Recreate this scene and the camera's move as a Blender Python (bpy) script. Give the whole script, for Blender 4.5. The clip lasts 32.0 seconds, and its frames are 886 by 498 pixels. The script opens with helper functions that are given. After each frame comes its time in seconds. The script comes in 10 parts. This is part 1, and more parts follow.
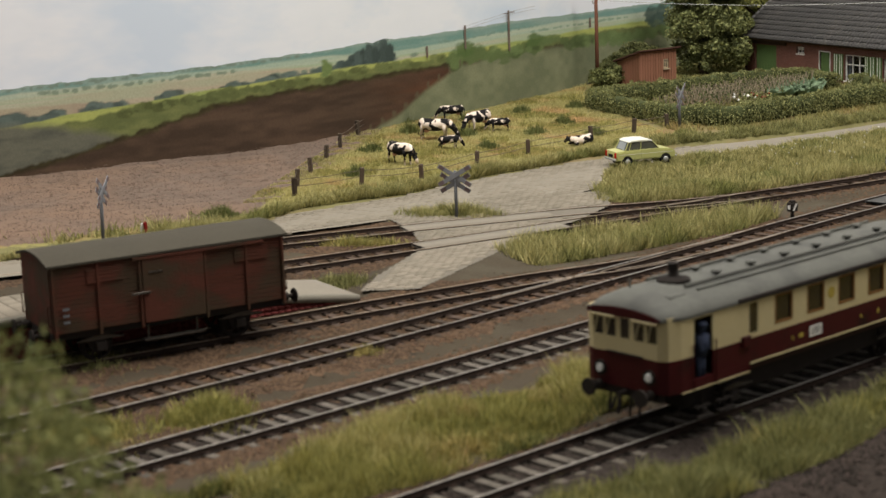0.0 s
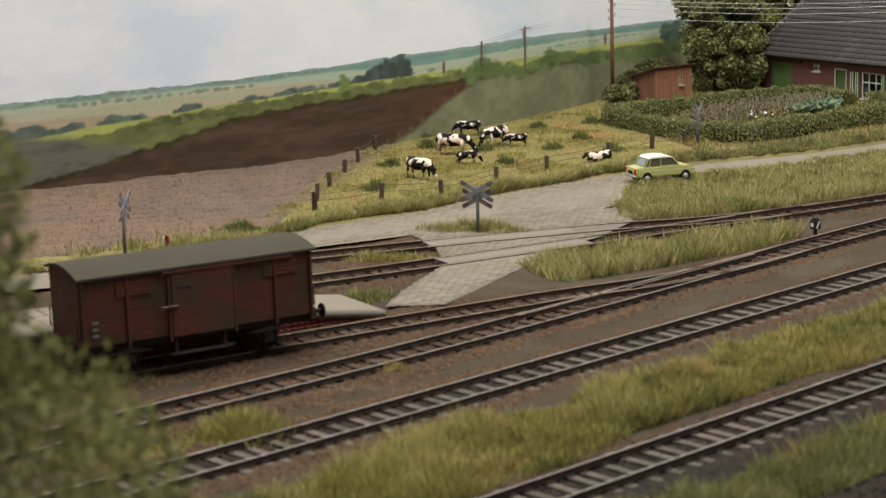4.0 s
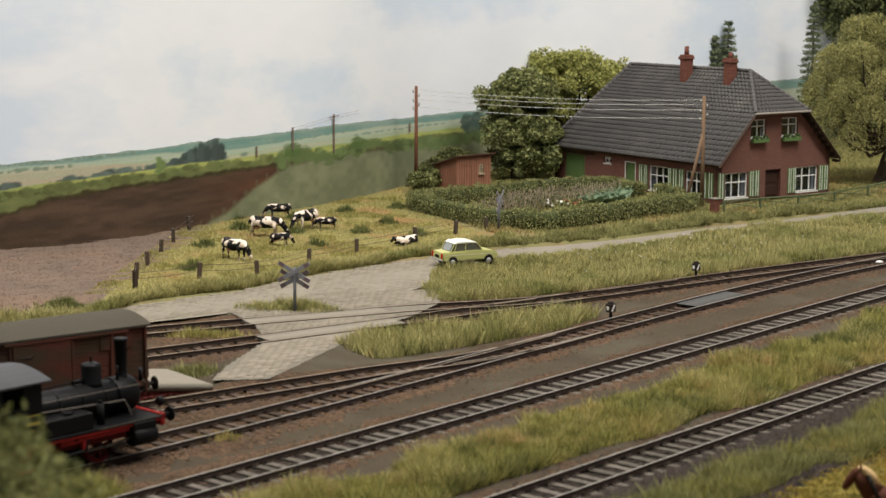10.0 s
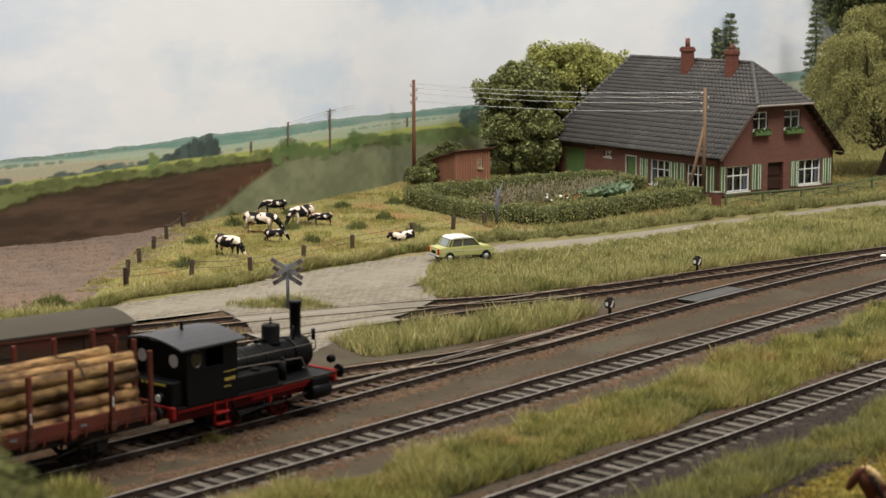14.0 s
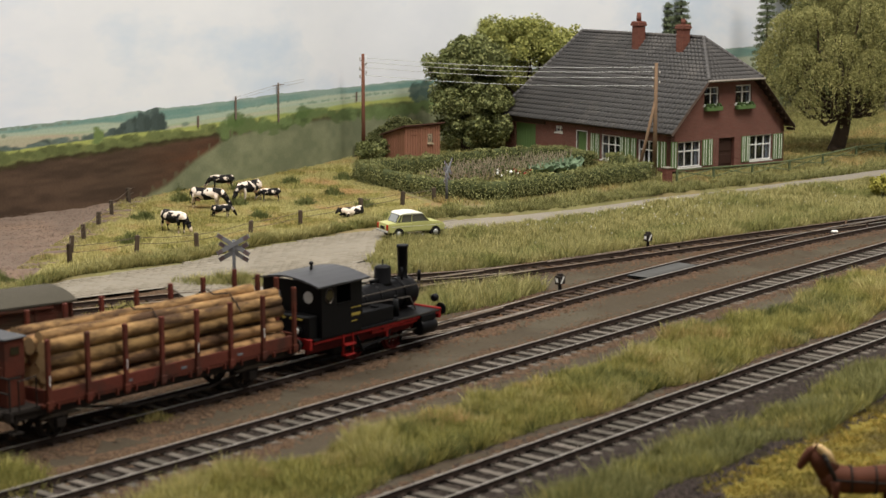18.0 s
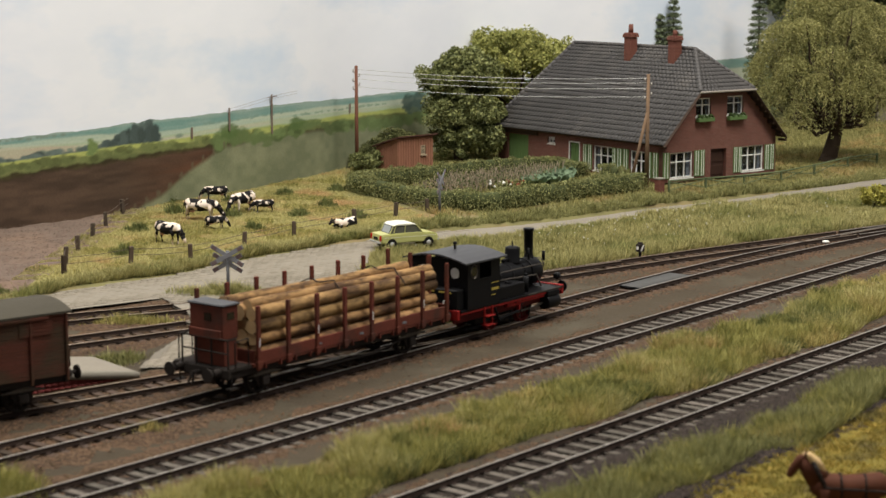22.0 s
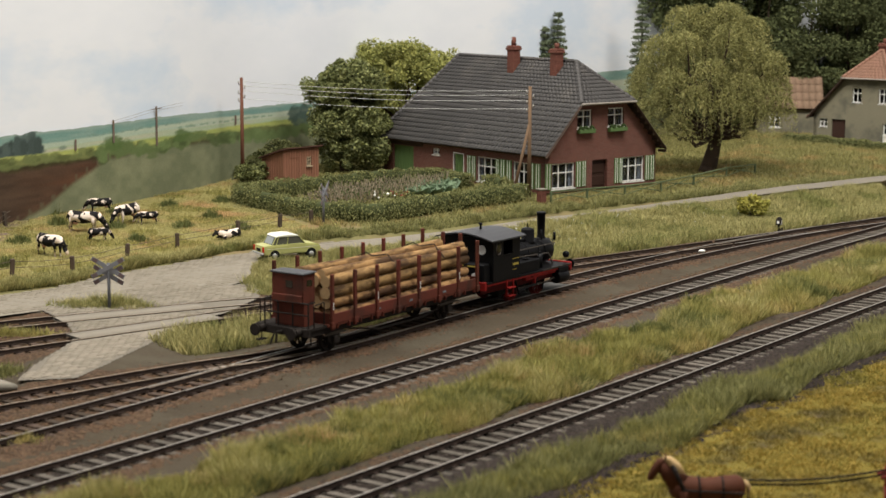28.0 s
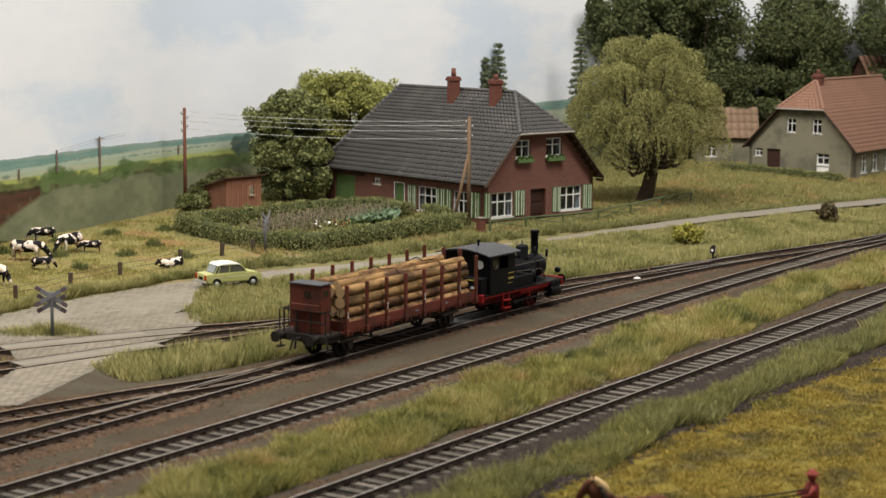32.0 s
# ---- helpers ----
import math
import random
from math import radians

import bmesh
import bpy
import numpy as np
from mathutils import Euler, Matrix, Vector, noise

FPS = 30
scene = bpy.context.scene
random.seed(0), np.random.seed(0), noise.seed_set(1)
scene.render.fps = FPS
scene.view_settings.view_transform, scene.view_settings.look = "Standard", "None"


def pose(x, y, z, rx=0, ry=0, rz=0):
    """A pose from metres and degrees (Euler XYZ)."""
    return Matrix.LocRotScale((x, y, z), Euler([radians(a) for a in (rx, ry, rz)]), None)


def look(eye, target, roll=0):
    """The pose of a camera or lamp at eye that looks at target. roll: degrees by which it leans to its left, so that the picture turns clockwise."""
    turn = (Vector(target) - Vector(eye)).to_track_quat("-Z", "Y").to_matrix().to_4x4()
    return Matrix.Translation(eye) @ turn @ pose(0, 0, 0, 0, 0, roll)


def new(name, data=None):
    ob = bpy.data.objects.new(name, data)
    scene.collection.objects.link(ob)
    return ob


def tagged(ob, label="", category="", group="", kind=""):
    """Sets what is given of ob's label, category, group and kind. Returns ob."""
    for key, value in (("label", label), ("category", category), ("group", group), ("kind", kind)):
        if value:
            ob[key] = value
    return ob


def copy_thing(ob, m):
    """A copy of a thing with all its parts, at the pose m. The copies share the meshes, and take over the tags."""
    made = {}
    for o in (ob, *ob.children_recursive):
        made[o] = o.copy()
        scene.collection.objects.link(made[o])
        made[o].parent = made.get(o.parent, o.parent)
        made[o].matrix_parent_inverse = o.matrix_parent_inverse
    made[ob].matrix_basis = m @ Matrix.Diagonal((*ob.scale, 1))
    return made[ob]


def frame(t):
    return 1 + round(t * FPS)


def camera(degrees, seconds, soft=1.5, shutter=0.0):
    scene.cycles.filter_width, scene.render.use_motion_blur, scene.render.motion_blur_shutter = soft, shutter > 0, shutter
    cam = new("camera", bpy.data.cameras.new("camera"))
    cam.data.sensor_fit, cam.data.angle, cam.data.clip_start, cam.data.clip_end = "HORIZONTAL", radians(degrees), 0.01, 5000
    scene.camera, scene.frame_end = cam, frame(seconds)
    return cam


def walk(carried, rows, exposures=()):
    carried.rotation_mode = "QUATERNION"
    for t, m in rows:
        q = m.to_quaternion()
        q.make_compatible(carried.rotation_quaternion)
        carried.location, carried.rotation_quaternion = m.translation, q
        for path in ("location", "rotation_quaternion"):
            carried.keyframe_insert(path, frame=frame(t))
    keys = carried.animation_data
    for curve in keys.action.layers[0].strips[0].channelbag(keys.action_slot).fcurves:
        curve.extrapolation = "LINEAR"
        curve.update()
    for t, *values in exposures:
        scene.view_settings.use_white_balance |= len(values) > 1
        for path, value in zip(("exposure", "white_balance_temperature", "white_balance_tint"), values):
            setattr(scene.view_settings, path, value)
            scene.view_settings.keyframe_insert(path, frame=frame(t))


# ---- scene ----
# The place is a model railway in the scale 1:87. Lengths below are in metres of the
# full-size original; U turns them into true metres of the model.
U = 1 / 87
cam = camera(27.9, 32.0, soft=1.5, shutter=0.4)
cam.data.dof.use_dof, cam.data.dof.focus_distance, cam.data.dof.aperture_fstop = True, 92 * U, 38.0
PATH = [
    (0, (1.27, 1.94, 13.76), (-11.91, 79.21, -2.20), -2.24),
    (0.5, (1.13, 1.98, 13.75), (-11.84, 79.31, -2.13), -2.13),
    (1, (0.97, 2.12, 13.70), (-11.97, 79.46, -2.12), -2.09),
    (1.5, (0.80, 2.08, 13.73), (-12.20, 79.42, -2.05), -2.01),
    (2, (0.73, 2.00, 13.75), (-12.35, 79.34, -1.96), -2.00),
    (2.5, (0.57, 2.08, 13.70), (-12.49, 79.45, -1.87), -1.96),
    (3, (0.59, 2.05, 13.70), (-12.48, 79.44, -1.80), -1.98),
    (3.5, (0.45, 2.03, 13.73), (-12.66, 79.43, -1.68), -1.94),
    (5.5, (0.14, 1.12, 13.92), (-13.03, 78.64, -0.79), -1.71),
    (6, (-0.04, 0.71, 13.97), (-12.68, 78.38, -0.46), -1.50),
    (6.5, (-0.07, 0.37, 14.02), (-11.09, 78.33, -0.13), -1.23),
    (7, (-0.03, -0.14, 14.18), (-9.84, 78.02, 0.26), -0.97),
    (7.5, (-0.15, -0.78, 14.25), (-8.95, 77.58, 0.76), -0.74),
    (8, (-0.37, -1.00, 14.30), (-8.30, 77.52, 1.22), -0.54),
    (8.5, (-0.62, -1.32, 14.33), (-6.84, 77.41, 1.55), -0.13),
    (9, (-0.63, -1.81, 14.44), (-5.69, 77.05, 1.97), 0.01),
    (9.5, (-0.58, -1.97, 14.44), (-4.74, 76.99, 2.29), 0.04),
    (10, (-0.46, -2.19, 14.50), (-4.10, 76.84, 2.62), 0.09),
    (10.5, (-0.51, -2.11, 14.50), (-3.81, 76.97, 2.85), 0.11),
    (11, (-0.28, -2.23, 14.52), (-3.50, 76.88, 3.03), 0.01),
    (11.5, (-0.30, -1.94, 14.47), (-3.66, 77.17, 3.07), -0.01),
    (12, (-0.24, -1.32, 14.36), (-3.73, 77.79, 3.01), -0.11),
    (12.5, (-0.28, -0.97, 14.27), (-3.97, 78.12, 2.82), -0.12),
    (13, (-0.36, -0.84, 14.30), (-4.18, 78.21, 2.63), -0.07),
    (13.5, (-0.37, -0.69, 14.22), (-4.17, 78.34, 2.38), -0.08),
    (14, (-0.13, -0.71, 14.23), (-3.98, 78.28, 2.20), -0.20),
    (14.5, (-0.25, -0.49, 14.21), (-3.76, 78.49, 1.98), -0.09),
    (16.5, (-0.39, 0.51, 14.03), (-2.86, 79.43, 1.14), 0.07),
    (17, (-0.30, 0.34, 14.05), (-2.46, 79.24, 1.03), 0.05),
    (17.5, (-0.21, 0.18, 14.06), (-2.11, 79.08, 0.99), 0.05),
    (18, (-0.02, 0.16, 14.10), (-1.72, 79.06, 0.99), 0.03),
    (18.5, (0.01, 0.16, 14.05), (-1.51, 79.08, 1.01), -0.01),
    (19, (0.01, -0.01, 14.09), (-1.38, 78.91, 1.08), -0.02),
    (19.5, (0.15, -0.10, 14.16), (-1.26, 78.82, 1.14), -0.04),
    (20, (0.14, -0.11, 14.09), (-1.33, 78.83, 1.19), -0.10),
    (20.5, (0.06, -0.19, 14.16), (-1.41, 78.75, 1.29), 0.01),
    (21, (0.10, -0.29, 14.18), (-1.43, 78.67, 1.39), -0.02),
    (21.5, (0.05, -0.24, 14.17), (-1.44, 78.73, 1.45), 0.00),
    (22, (0.02, -0.19, 14.13), (-1.40, 78.79, 1.52), -0.03),
    (22.5, (0.07, -0.28, 14.18), (-1.20, 78.71, 1.58), 0.00),
    (23, (0.18, -0.43, 14.22), (-0.89, 78.57, 1.66), -0.02),
    (23.5, (0.29, -0.53, 14.21), (-0.56, 78.49, 1.76), -0.03),
    (24, (0.40, -0.54, 14.20), (-0.02, 78.50, 1.84), -0.09),
    (24.5, (0.54, -0.64, 14.25), (0.52, 78.41, 1.94), -0.10),
    (26.5, (0.45, -0.44, 14.19), (2.12, 78.59, 1.92), 0.19),
    (27, (0.63, -0.67, 14.28), (2.76, 78.35, 1.96), 0.22),
    (27.5, (0.73, -0.88, 14.24), (3.43, 78.14, 2.03), 0.19),
    (28, (0.76, -1.17, 14.33), (3.95, 77.83, 2.16), 0.21),
    (28.5, (0.59, -1.33, 14.41), (4.22, 77.67, 2.33), 0.38),
    (29, (0.59, -1.42, 14.41), (4.61, 77.58, 2.47), 0.44),
    (29.5, (0.53, -1.57, 14.39), (4.99, 77.43, 2.63), 0.47),
    (30, (0.50, -1.93, 14.47), (5.35, 77.08, 2.87), 0.54),
    (30.5, (0.79, -2.27, 14.54), (5.90, 76.74, 3.08), 0.45),
    (31, (0.97, -2.52, 14.59), (6.36, 76.50, 3.31), 0.36),
    (31.5, (0.99, -2.67, 14.59), (6.58, 76.36, 3.52), 0.33),
    (32, (0.98, -2.68, 14.58), (6.62, 76.37, 3.65), 0.36),
]
walk(cam, [(t, look(Vector(eye) * U, Vector(target) * U, roll)) for t, eye, target, roll in PATH],
     exposures=[(0.0, -0.12), (3.5, -0.1), (6.0, 0.0), (9.0, 0.03), (32.0, 0.03)])

# ---- light: the even room light over the layout and one long lamp above its front edge ----
world = bpy.data.worlds.new("room_light")
scene.world = world
world.use_nodes = True
wn = world.node_tree.nodes
wn["Background"].inputs["Color"].default_value = (0.99, 0.96, 0.965, 1)
wn["Background"].inputs["Strength"].default_value = 0.27
bar = bpy.data.lights.new("layout_lamp", "AREA")
bar.shape, bar.size, bar.size_y, bar.energy = "RECTANGLE", 2.2, 0.35, 47.0
bar.color = (1.0, 0.95, 0.88)
lamp = new("layout_lamp", bar)
lamp.matrix_world = look((0.12, 0.68, 1.3), (0.15, 1.2, 0.0))
tagged(lamp, kind="structure")

# ---- tools ----
import itertools

EYE3 = Matrix.Identity(4)


def at(x, y, z=0.0, rz=0.0, rx=0.0, ry=0.0):
    """A pose from full-size metres and degrees."""
    return pose(x * U, y * U, z * U, rx, ry, rz)


def loc(x, y, z=0.0, rz=0.0, rx=0.0, ry=0.0):
    """A matrix in full-size metres, for shaping inside one mesh."""
    return pose(x, y, z, rx, ry, rz)


def mesh_of(name, bm, mats, smooth=False):
    me = bpy.data.meshes.new(name)
    bm.to_mesh(me)
    bm.free()
    me.transform(Matrix.Scale(U, 4))
    for m in mats if isinstance(mats, (list, tuple)) else (mats,):
        me.materials.append(m)
    if smooth:
        me.shade_smooth()
    return me


def pydata(name, verts, faces, mats, index=None, smooth=False):
    me = bpy.data.meshes.new(name)
    verts = np.asarray(verts, dtype=np.float64) * U
    faces = np.asarray(faces)
    n, k = faces.shape
    me.vertices.add(len(verts))
    me.vertices.foreach_set("co", verts.ravel())
    me.loops.add(n * k)
    me.loops.foreach_set("vertex_index", faces.ravel().astype(np.int32))
    me.polygons.add(n)
    me.polygons.foreach_set("loop_start", np.arange(0, n * k, k, dtype=np.int32))
    for m in mats if isinstance(mats, (list, tuple)) else (mats,):
        me.materials.append(m)
    if index is not None:
        me.polygons.foreach_set("material_index", np.asarray(index, dtype=np.int32))
    me.update(calc_edges=True)
    me.validate()
    if smooth:
        me.shade_smooth()
    return me


def thing(name, m, label="", category="", group="", kind="", data=None):
    ob = new(name, data)
    ob.matrix_basis = m
    if data is None:
        ob.empty_display_size = 0.01
    return tagged(ob, label, category, group, kind)


def part(name, bm, material, parent, label="", m=None, smooth=False):
    """One mesh object under a thing or a part; bm may be a finished mesh."""
    me = bm if isinstance(bm, bpy.types.Mesh) else mesh_of(name, bm, material, smooth)
    ob = new(name, me)
    ob.parent = parent
    if m is not None:
        ob.matrix_basis = m
    return tagged(ob, label)


def B():
    return bmesh.new()


def box(bm, x0, x1, y0, y1, z0, z1, bevel=0.0, m=None, mi=0):
    """A block between the given bounds, with bevelled edges."""
    geo = bmesh.ops.create_cube(bm, size=1.0)
    vs = geo["verts"]
    for v in vs:
        v.co = Vector(((x0 + x1) / 2 + v.co.x * (x1 - x0), (y0 + y1) / 2 + v.co.y * (y1 - y0), (z0 + z1) / 2 + v.co.z * (z1 - z0)))
    fs = {f for v in vs for f in v.link_faces}
    if bevel > 0:
        es = list({e for v in vs for e in v.link_edges})
        res = bmesh.ops.bevel(bm, geom=es, offset=bevel, segments=1, affect="EDGES", profile=0.5)
        vs = list({v for f in res["faces"] for v in f.verts} | {v for v in vs if v.is_valid})
        fs = {f for v in vs for f in v.link_faces}
    for f in fs:
        f.material_index = mi
    if m is not None:
        for v in vs:
            v.co = m @ v.co
    return bm


def rod(bm, a, b, r, r2=None, n=8, mi=0, cap=True):
    """A round bar from a to b."""
    a, b = Vector(a), Vector(b)
    r2 = r if r2 is None else r2
    d = (b - a)
    q = d.to_track_quat("Z", "Y").to_matrix()
    rings = []
    for p, rr in ((a, r), (b, r2)):
        rings.append([bm.verts.new(p + q @ Vector((math.cos(i * math.tau / n) * rr, math.sin(i * math.tau / n) * rr, 0))) for i in range(n)])
    for i in range(n):
        f = bm.faces.new((rings[0][i], rings[0][(i + 1) % n], rings[1][(i + 1) % n], rings[1][i]))
        f.material_index = mi
        f.smooth = n > 6
    if cap:
        for ring in (list(reversed(rings[0])), rings[1]):
            f = bm.faces.new(ring)
            f.material_index = mi
    return bm


def tube(bm, pts, r, n=5):
    """A bent round bar through the given points, in one piece."""
    pts = [Vector(p) for p in pts]
    rings = []
    for i, p in enumerate(pts):
        q = (pts[min(i + 1, len(pts) - 1)] - pts[max(i - 1, 0)]).to_track_quat("Z", "Y").to_matrix()
        rings.append([bm.verts.new(p + q @ Vector((math.cos(k * math.tau / n) * r, math.sin(k * math.tau / n) * r, 0))) for k in range(n)])
    for a, b in zip(rings, rings[1:]):
        for k in range(n):
            bm.faces.new((a[k], a[(k + 1) % n], b[(k + 1) % n], b[k]))
    bm.faces.new(list(reversed(rings[0])))
    bm.faces.new(rings[-1])
    return bm


def lathe(bm, profile, m=None, n=16, mi=0):
    """A turned form round z from (radius, height) pairs."""
    rings = []
    for r, z in profile:
        ring = []
        for i in range(n):
            v = Vector((math.cos(i * math.tau / n) * r, math.sin(i * math.tau / n) * r, z))
            ring.append(bm.verts.new(m @ v if m is not None else v))
        rings.append(ring)
    for a, b in zip(rings, rings[1:]):
        for i in range(n):
            f = bm.faces.new((a[i], a[(i + 1) % n], b[(i + 1) % n], b[i]))
            f.material_index = mi
            f.smooth = True
    for ring in (list(reversed(rings[0])), rings[-1]):
        f = bm.faces.new(ring)
        f.material_index = mi
    return bm


def prism(bm, outline, a, b, axis="x", mi=0, m=None):
    """An outline of (u, v) pairs pushed from a to b along an axis."""
    def put(t, u, v):
        p = {"x": (t, u, v), "y": (u, t, v), "z": (u, v, t)}[axis]
        return m @ Vector(p) if m is not None else Vector(p)
    ra = [bm.verts.new(put(a, *p)) for p in outline]
    rb = [bm.verts.new(put(b, *p)) for p in outline]
    n = len(outline)
    fs = [bm.faces.new((ra[i], ra[(i + 1) % n], rb[(i + 1) % n], rb[i])) for i in range(n)]
    fs += [bm.faces.new(list(reversed(ra))), bm.faces.new(rb)]
    for f in fs:
        f.material_index = mi
    bmesh.ops.recalc_face_normals(bm, faces=fs)
    return bm


def ball(bm, c, r, sx=1.0, sy=1.0, sz=1.0, sub=2, m=None, mi=0):
    geo = bmesh.ops.create_icosphere(bm, subdivisions=sub, radius=1.0)
    for v in geo["verts"]:
        p = Vector((v.co.x * r * sx, v.co.y * r * sy, v.co.z * r * sz))
        v.co = Vector(c) + (m @ p if m is not None else p)
    for f in {f for v in geo["verts"] for f in v.link_faces}:
        f.smooth = True
        f.material_index = mi
    return bm


def smooth01(a, b, x):
    t = np.clip((x - a) / (b - a), 0, 1)
    return t * t * (3 - 2 * t)


def vnoise(x, y, seed=0):
    """Smooth value noise from 0 to 1 on arrays."""
    xi, yi = np.floor(x).astype(np.int64), np.floor(y).astype(np.int64)
    fx, fy = x - xi, y - yi
    fx, fy = fx * fx * (3 - 2 * fx), fy * fy * (3 - 2 * fy)

    def h(i, j):
        k = (i * 374761393 + j * 668265263 + seed * 1442695041) & 0x7FFFFFFF
        k = ((k ^ (k >> 13)) * 1274126177) & 0x7FFFFFFF
        return ((k ^ (k >> 16)) & 0xFFFF) / 65535.0

    return (h(xi, yi) * (1 - fx) + h(xi + 1, yi) * fx) * (1 - fy) + (h(xi, yi + 1) * (1 - fx) + h(xi + 1, yi + 1) * fx) * fy


# ---- materials ----
def mat(name, base, var=None, scale=1.5, fine=14.0, mix=0.7, rough=0.85, metal=0.0, bump=0.25, spec=0.12, rnd=0.0, island=0.0,
        dirt=None, dirt_scale=0.5, dirt_amount=0.4, bump_scale=None, stretch=(1, 1, 1), cells=0.0, trans=0.0):
    """A two-scale procedural surface. scale and fine: features per full-size metre."""
    ma = bpy.data.materials.new(name)
    ma.use_nodes = True
    nt = ma.node_tree
    N, Lk = nt.nodes, nt.links
    bs = N["Principled BSDF"]
    bs.inputs["Roughness"].default_value = rough
    bs.inputs["Metallic"].default_value = metal
    bs.inputs["Specular IOR Level"].default_value = spec
    tc = N.new("ShaderNodeTexCoord")
    mp = N.new("ShaderNodeMapping")
    mp.inputs["Scale"].default_value = tuple(s / U for s in stretch)
    Lk.new(tc.outputs["Object"], mp.inputs["Vector"])
    var = var or tuple(c * 0.7 for c in base)

    def noise_node(s, detail):
        n = N.new("ShaderNodeTexNoise")
        n.inputs["Scale"].default_value = s
        n.inputs["Detail"].default_value = detail
        n.inputs["Roughness"].default_value = 0.6
        Lk.new(mp.outputs["Vector"], n.inputs["Vector"])
        return n

    big, small = noise_node(scale, 4), noise_node(fine, 3)
    add = N.new("ShaderNodeMath")
    add.operation = "MULTIPLY_ADD"
    add.inputs[1].default_value = 0.55
    half = N.new("ShaderNodeMath")
    half.operation = "MULTIPLY"
    half.inputs[1].default_value = 0.45
    Lk.new(small.outputs["Fac"], half.inputs[0])
    Lk.new(big.outputs["Fac"], add.inputs[0])
    Lk.new(half.outputs[0], add.inputs[2])
    ramp = N.new("ShaderNodeValToRGB")
    ramp.color_ramp.elements[0].position, ramp.color_ramp.elements[1].position = 0.5 - 0.25 * mix, 0.5 + 0.25 * mix
    ramp.color_ramp.elements[0].color, ramp.color_ramp.elements[1].color = (*base, 1), (*var, 1)
    Lk.new(add.outputs[0], ramp.inputs["Fac"])
    col = ramp.outputs["Color"]
    if dirt:
        dn = noise_node(dirt_scale, 5)
        dr = N.new("ShaderNodeValToRGB")
        dr.color_ramp.elements[0].position, dr.color_ramp.elements[1].position = 0.62 - 0.3 * dirt_amount, 0.72 - 0.2 * dirt_amount
        Lk.new(dn.outputs["Fac"], dr.inputs["Fac"])
        mx = N.new("ShaderNodeMixRGB")
        mx.inputs["Color2"].default_value = (*dirt, 1)
        Lk.new(dr.outputs["Color"], mx.inputs["Fac"])
        Lk.new(col, mx.inputs["Color1"])
        col = mx.outputs["Color"]
    if cells:
        vo = N.new("ShaderNodeTexVoronoi")
        vo.inputs["Scale"].default_value = cells
        Lk.new(mp.outputs["Vector"], vo.inputs["Vector"])
        sep = N.new("ShaderNodeSeparateColor")
        Lk.new(vo.outputs["Color"], sep.inputs["Color"])
        mr = N.new("ShaderNodeMapRange")
        mr.inputs["To Min"].default_value, mr.inputs["To Max"].default_value = 0.55, 1.5
        Lk.new(sep.outputs["Red"], mr.inputs["Value"])
        hs = N.new("ShaderNodeHueSaturation")
        Lk.new(mr.outputs["Result"], hs.inputs["Value"])
        Lk.new(col, hs.inputs["Color"])
        col = hs.outputs["Color"]
    for amount, source in ((rnd, "object"), (island, "island")):
        if amount:
            if source == "object":
                src = N.new("ShaderNodeObjectInfo").outputs["Random"]
            else:
                src = N.new("ShaderNodeNewGeometry").outputs["Random Per Island"]
            mr = N.new("ShaderNodeMapRange")
            mr.inputs["To Min"].default_value, mr.inputs["To Max"].default_value = 1 - amount, 1 + amount
            Lk.new(src, mr.inputs["Value"])
            hs = N.new("ShaderNodeHueSaturation")
            Lk.new(mr.outputs["Result"], hs.inputs["Value"])
            mh = N.new("ShaderNodeMapRange")
            mh.inputs["To Min"].default_value, mh.inputs["To Max"].default_value = 0.5 + 0.03 * amount, 0.5 - 0.03 * amount
            Lk.new(src, mh.inputs["Value"])
            Lk.new(mh.outputs["Result"], hs.inputs["Hue"])
            Lk.new(col, hs.inputs["Color"])
            col = hs.outputs["Color"]
    Lk.new(col, bs.inputs["Base Color"])
    if bump:
        bn = noise_node(bump_scale or fine, 4)
        bp = N.new("ShaderNodeBump")
        bp.inputs["Strength"].default_value = bump
        bp.inputs["Distance"].default_value = 0.05 * U
        Lk.new((vo.outputs["Distance"] if cells else bn.outputs["Fac"]), bp.inputs["Height"])
        Lk.new(bp.outputs["Normal"], bs.inputs["Normal"])
    if trans:
        bs.inputs["Subsurface Weight"].default_value = 0.0
        tr = N.new("ShaderNodeBsdfTranslucent")
        Lk.new(col, tr.inputs["Color"])
        ms = N.new("ShaderNodeMixShader")
        ms.inputs["Fac"].default_value = trans
        Lk.new(bs.outputs["BSDF"], ms.inputs[1])
        Lk.new(tr.outputs["BSDF"], ms.inputs[2])
        Lk.new(ms.outputs["Shader"], N["Material Output"].inputs["Surface"])
    return ma


M_BALLAST = mat("ballast_gravel", (0.09, 0.055, 0.032), (0.049, 0.034, 0.023), 0.35, 6, 1.2, 0.95, bump=0.9, cells=11.0, dirt=(0.09, 0.057, 0.035), dirt_scale=0.22)
M_DIRT = mat("yard_dirt", (0.071, 0.056, 0.037), (0.045, 0.036, 0.025), 0.3, 10, 1.0, 0.95, bump=0.35, dirt=(0.074, 0.063, 0.044), dirt_scale=0.2)
M_SOIL = mat("dark_soil", (0.037, 0.028, 0.0225), (0.021, 0.017, 0.0145), 0.6, 9, 1.0, 0.95, bump=0.8, cells=12.0)
M_PLOUGH = mat("ploughed_earth", (0.168, 0.125, 0.098), (0.104, 0.077, 0.06), 0.3, 9, 1.0, 0.95, bump=0.8, dirt=(0.18, 0.12, 0.084), dirt_scale=0.09, dirt_amount=0.5)
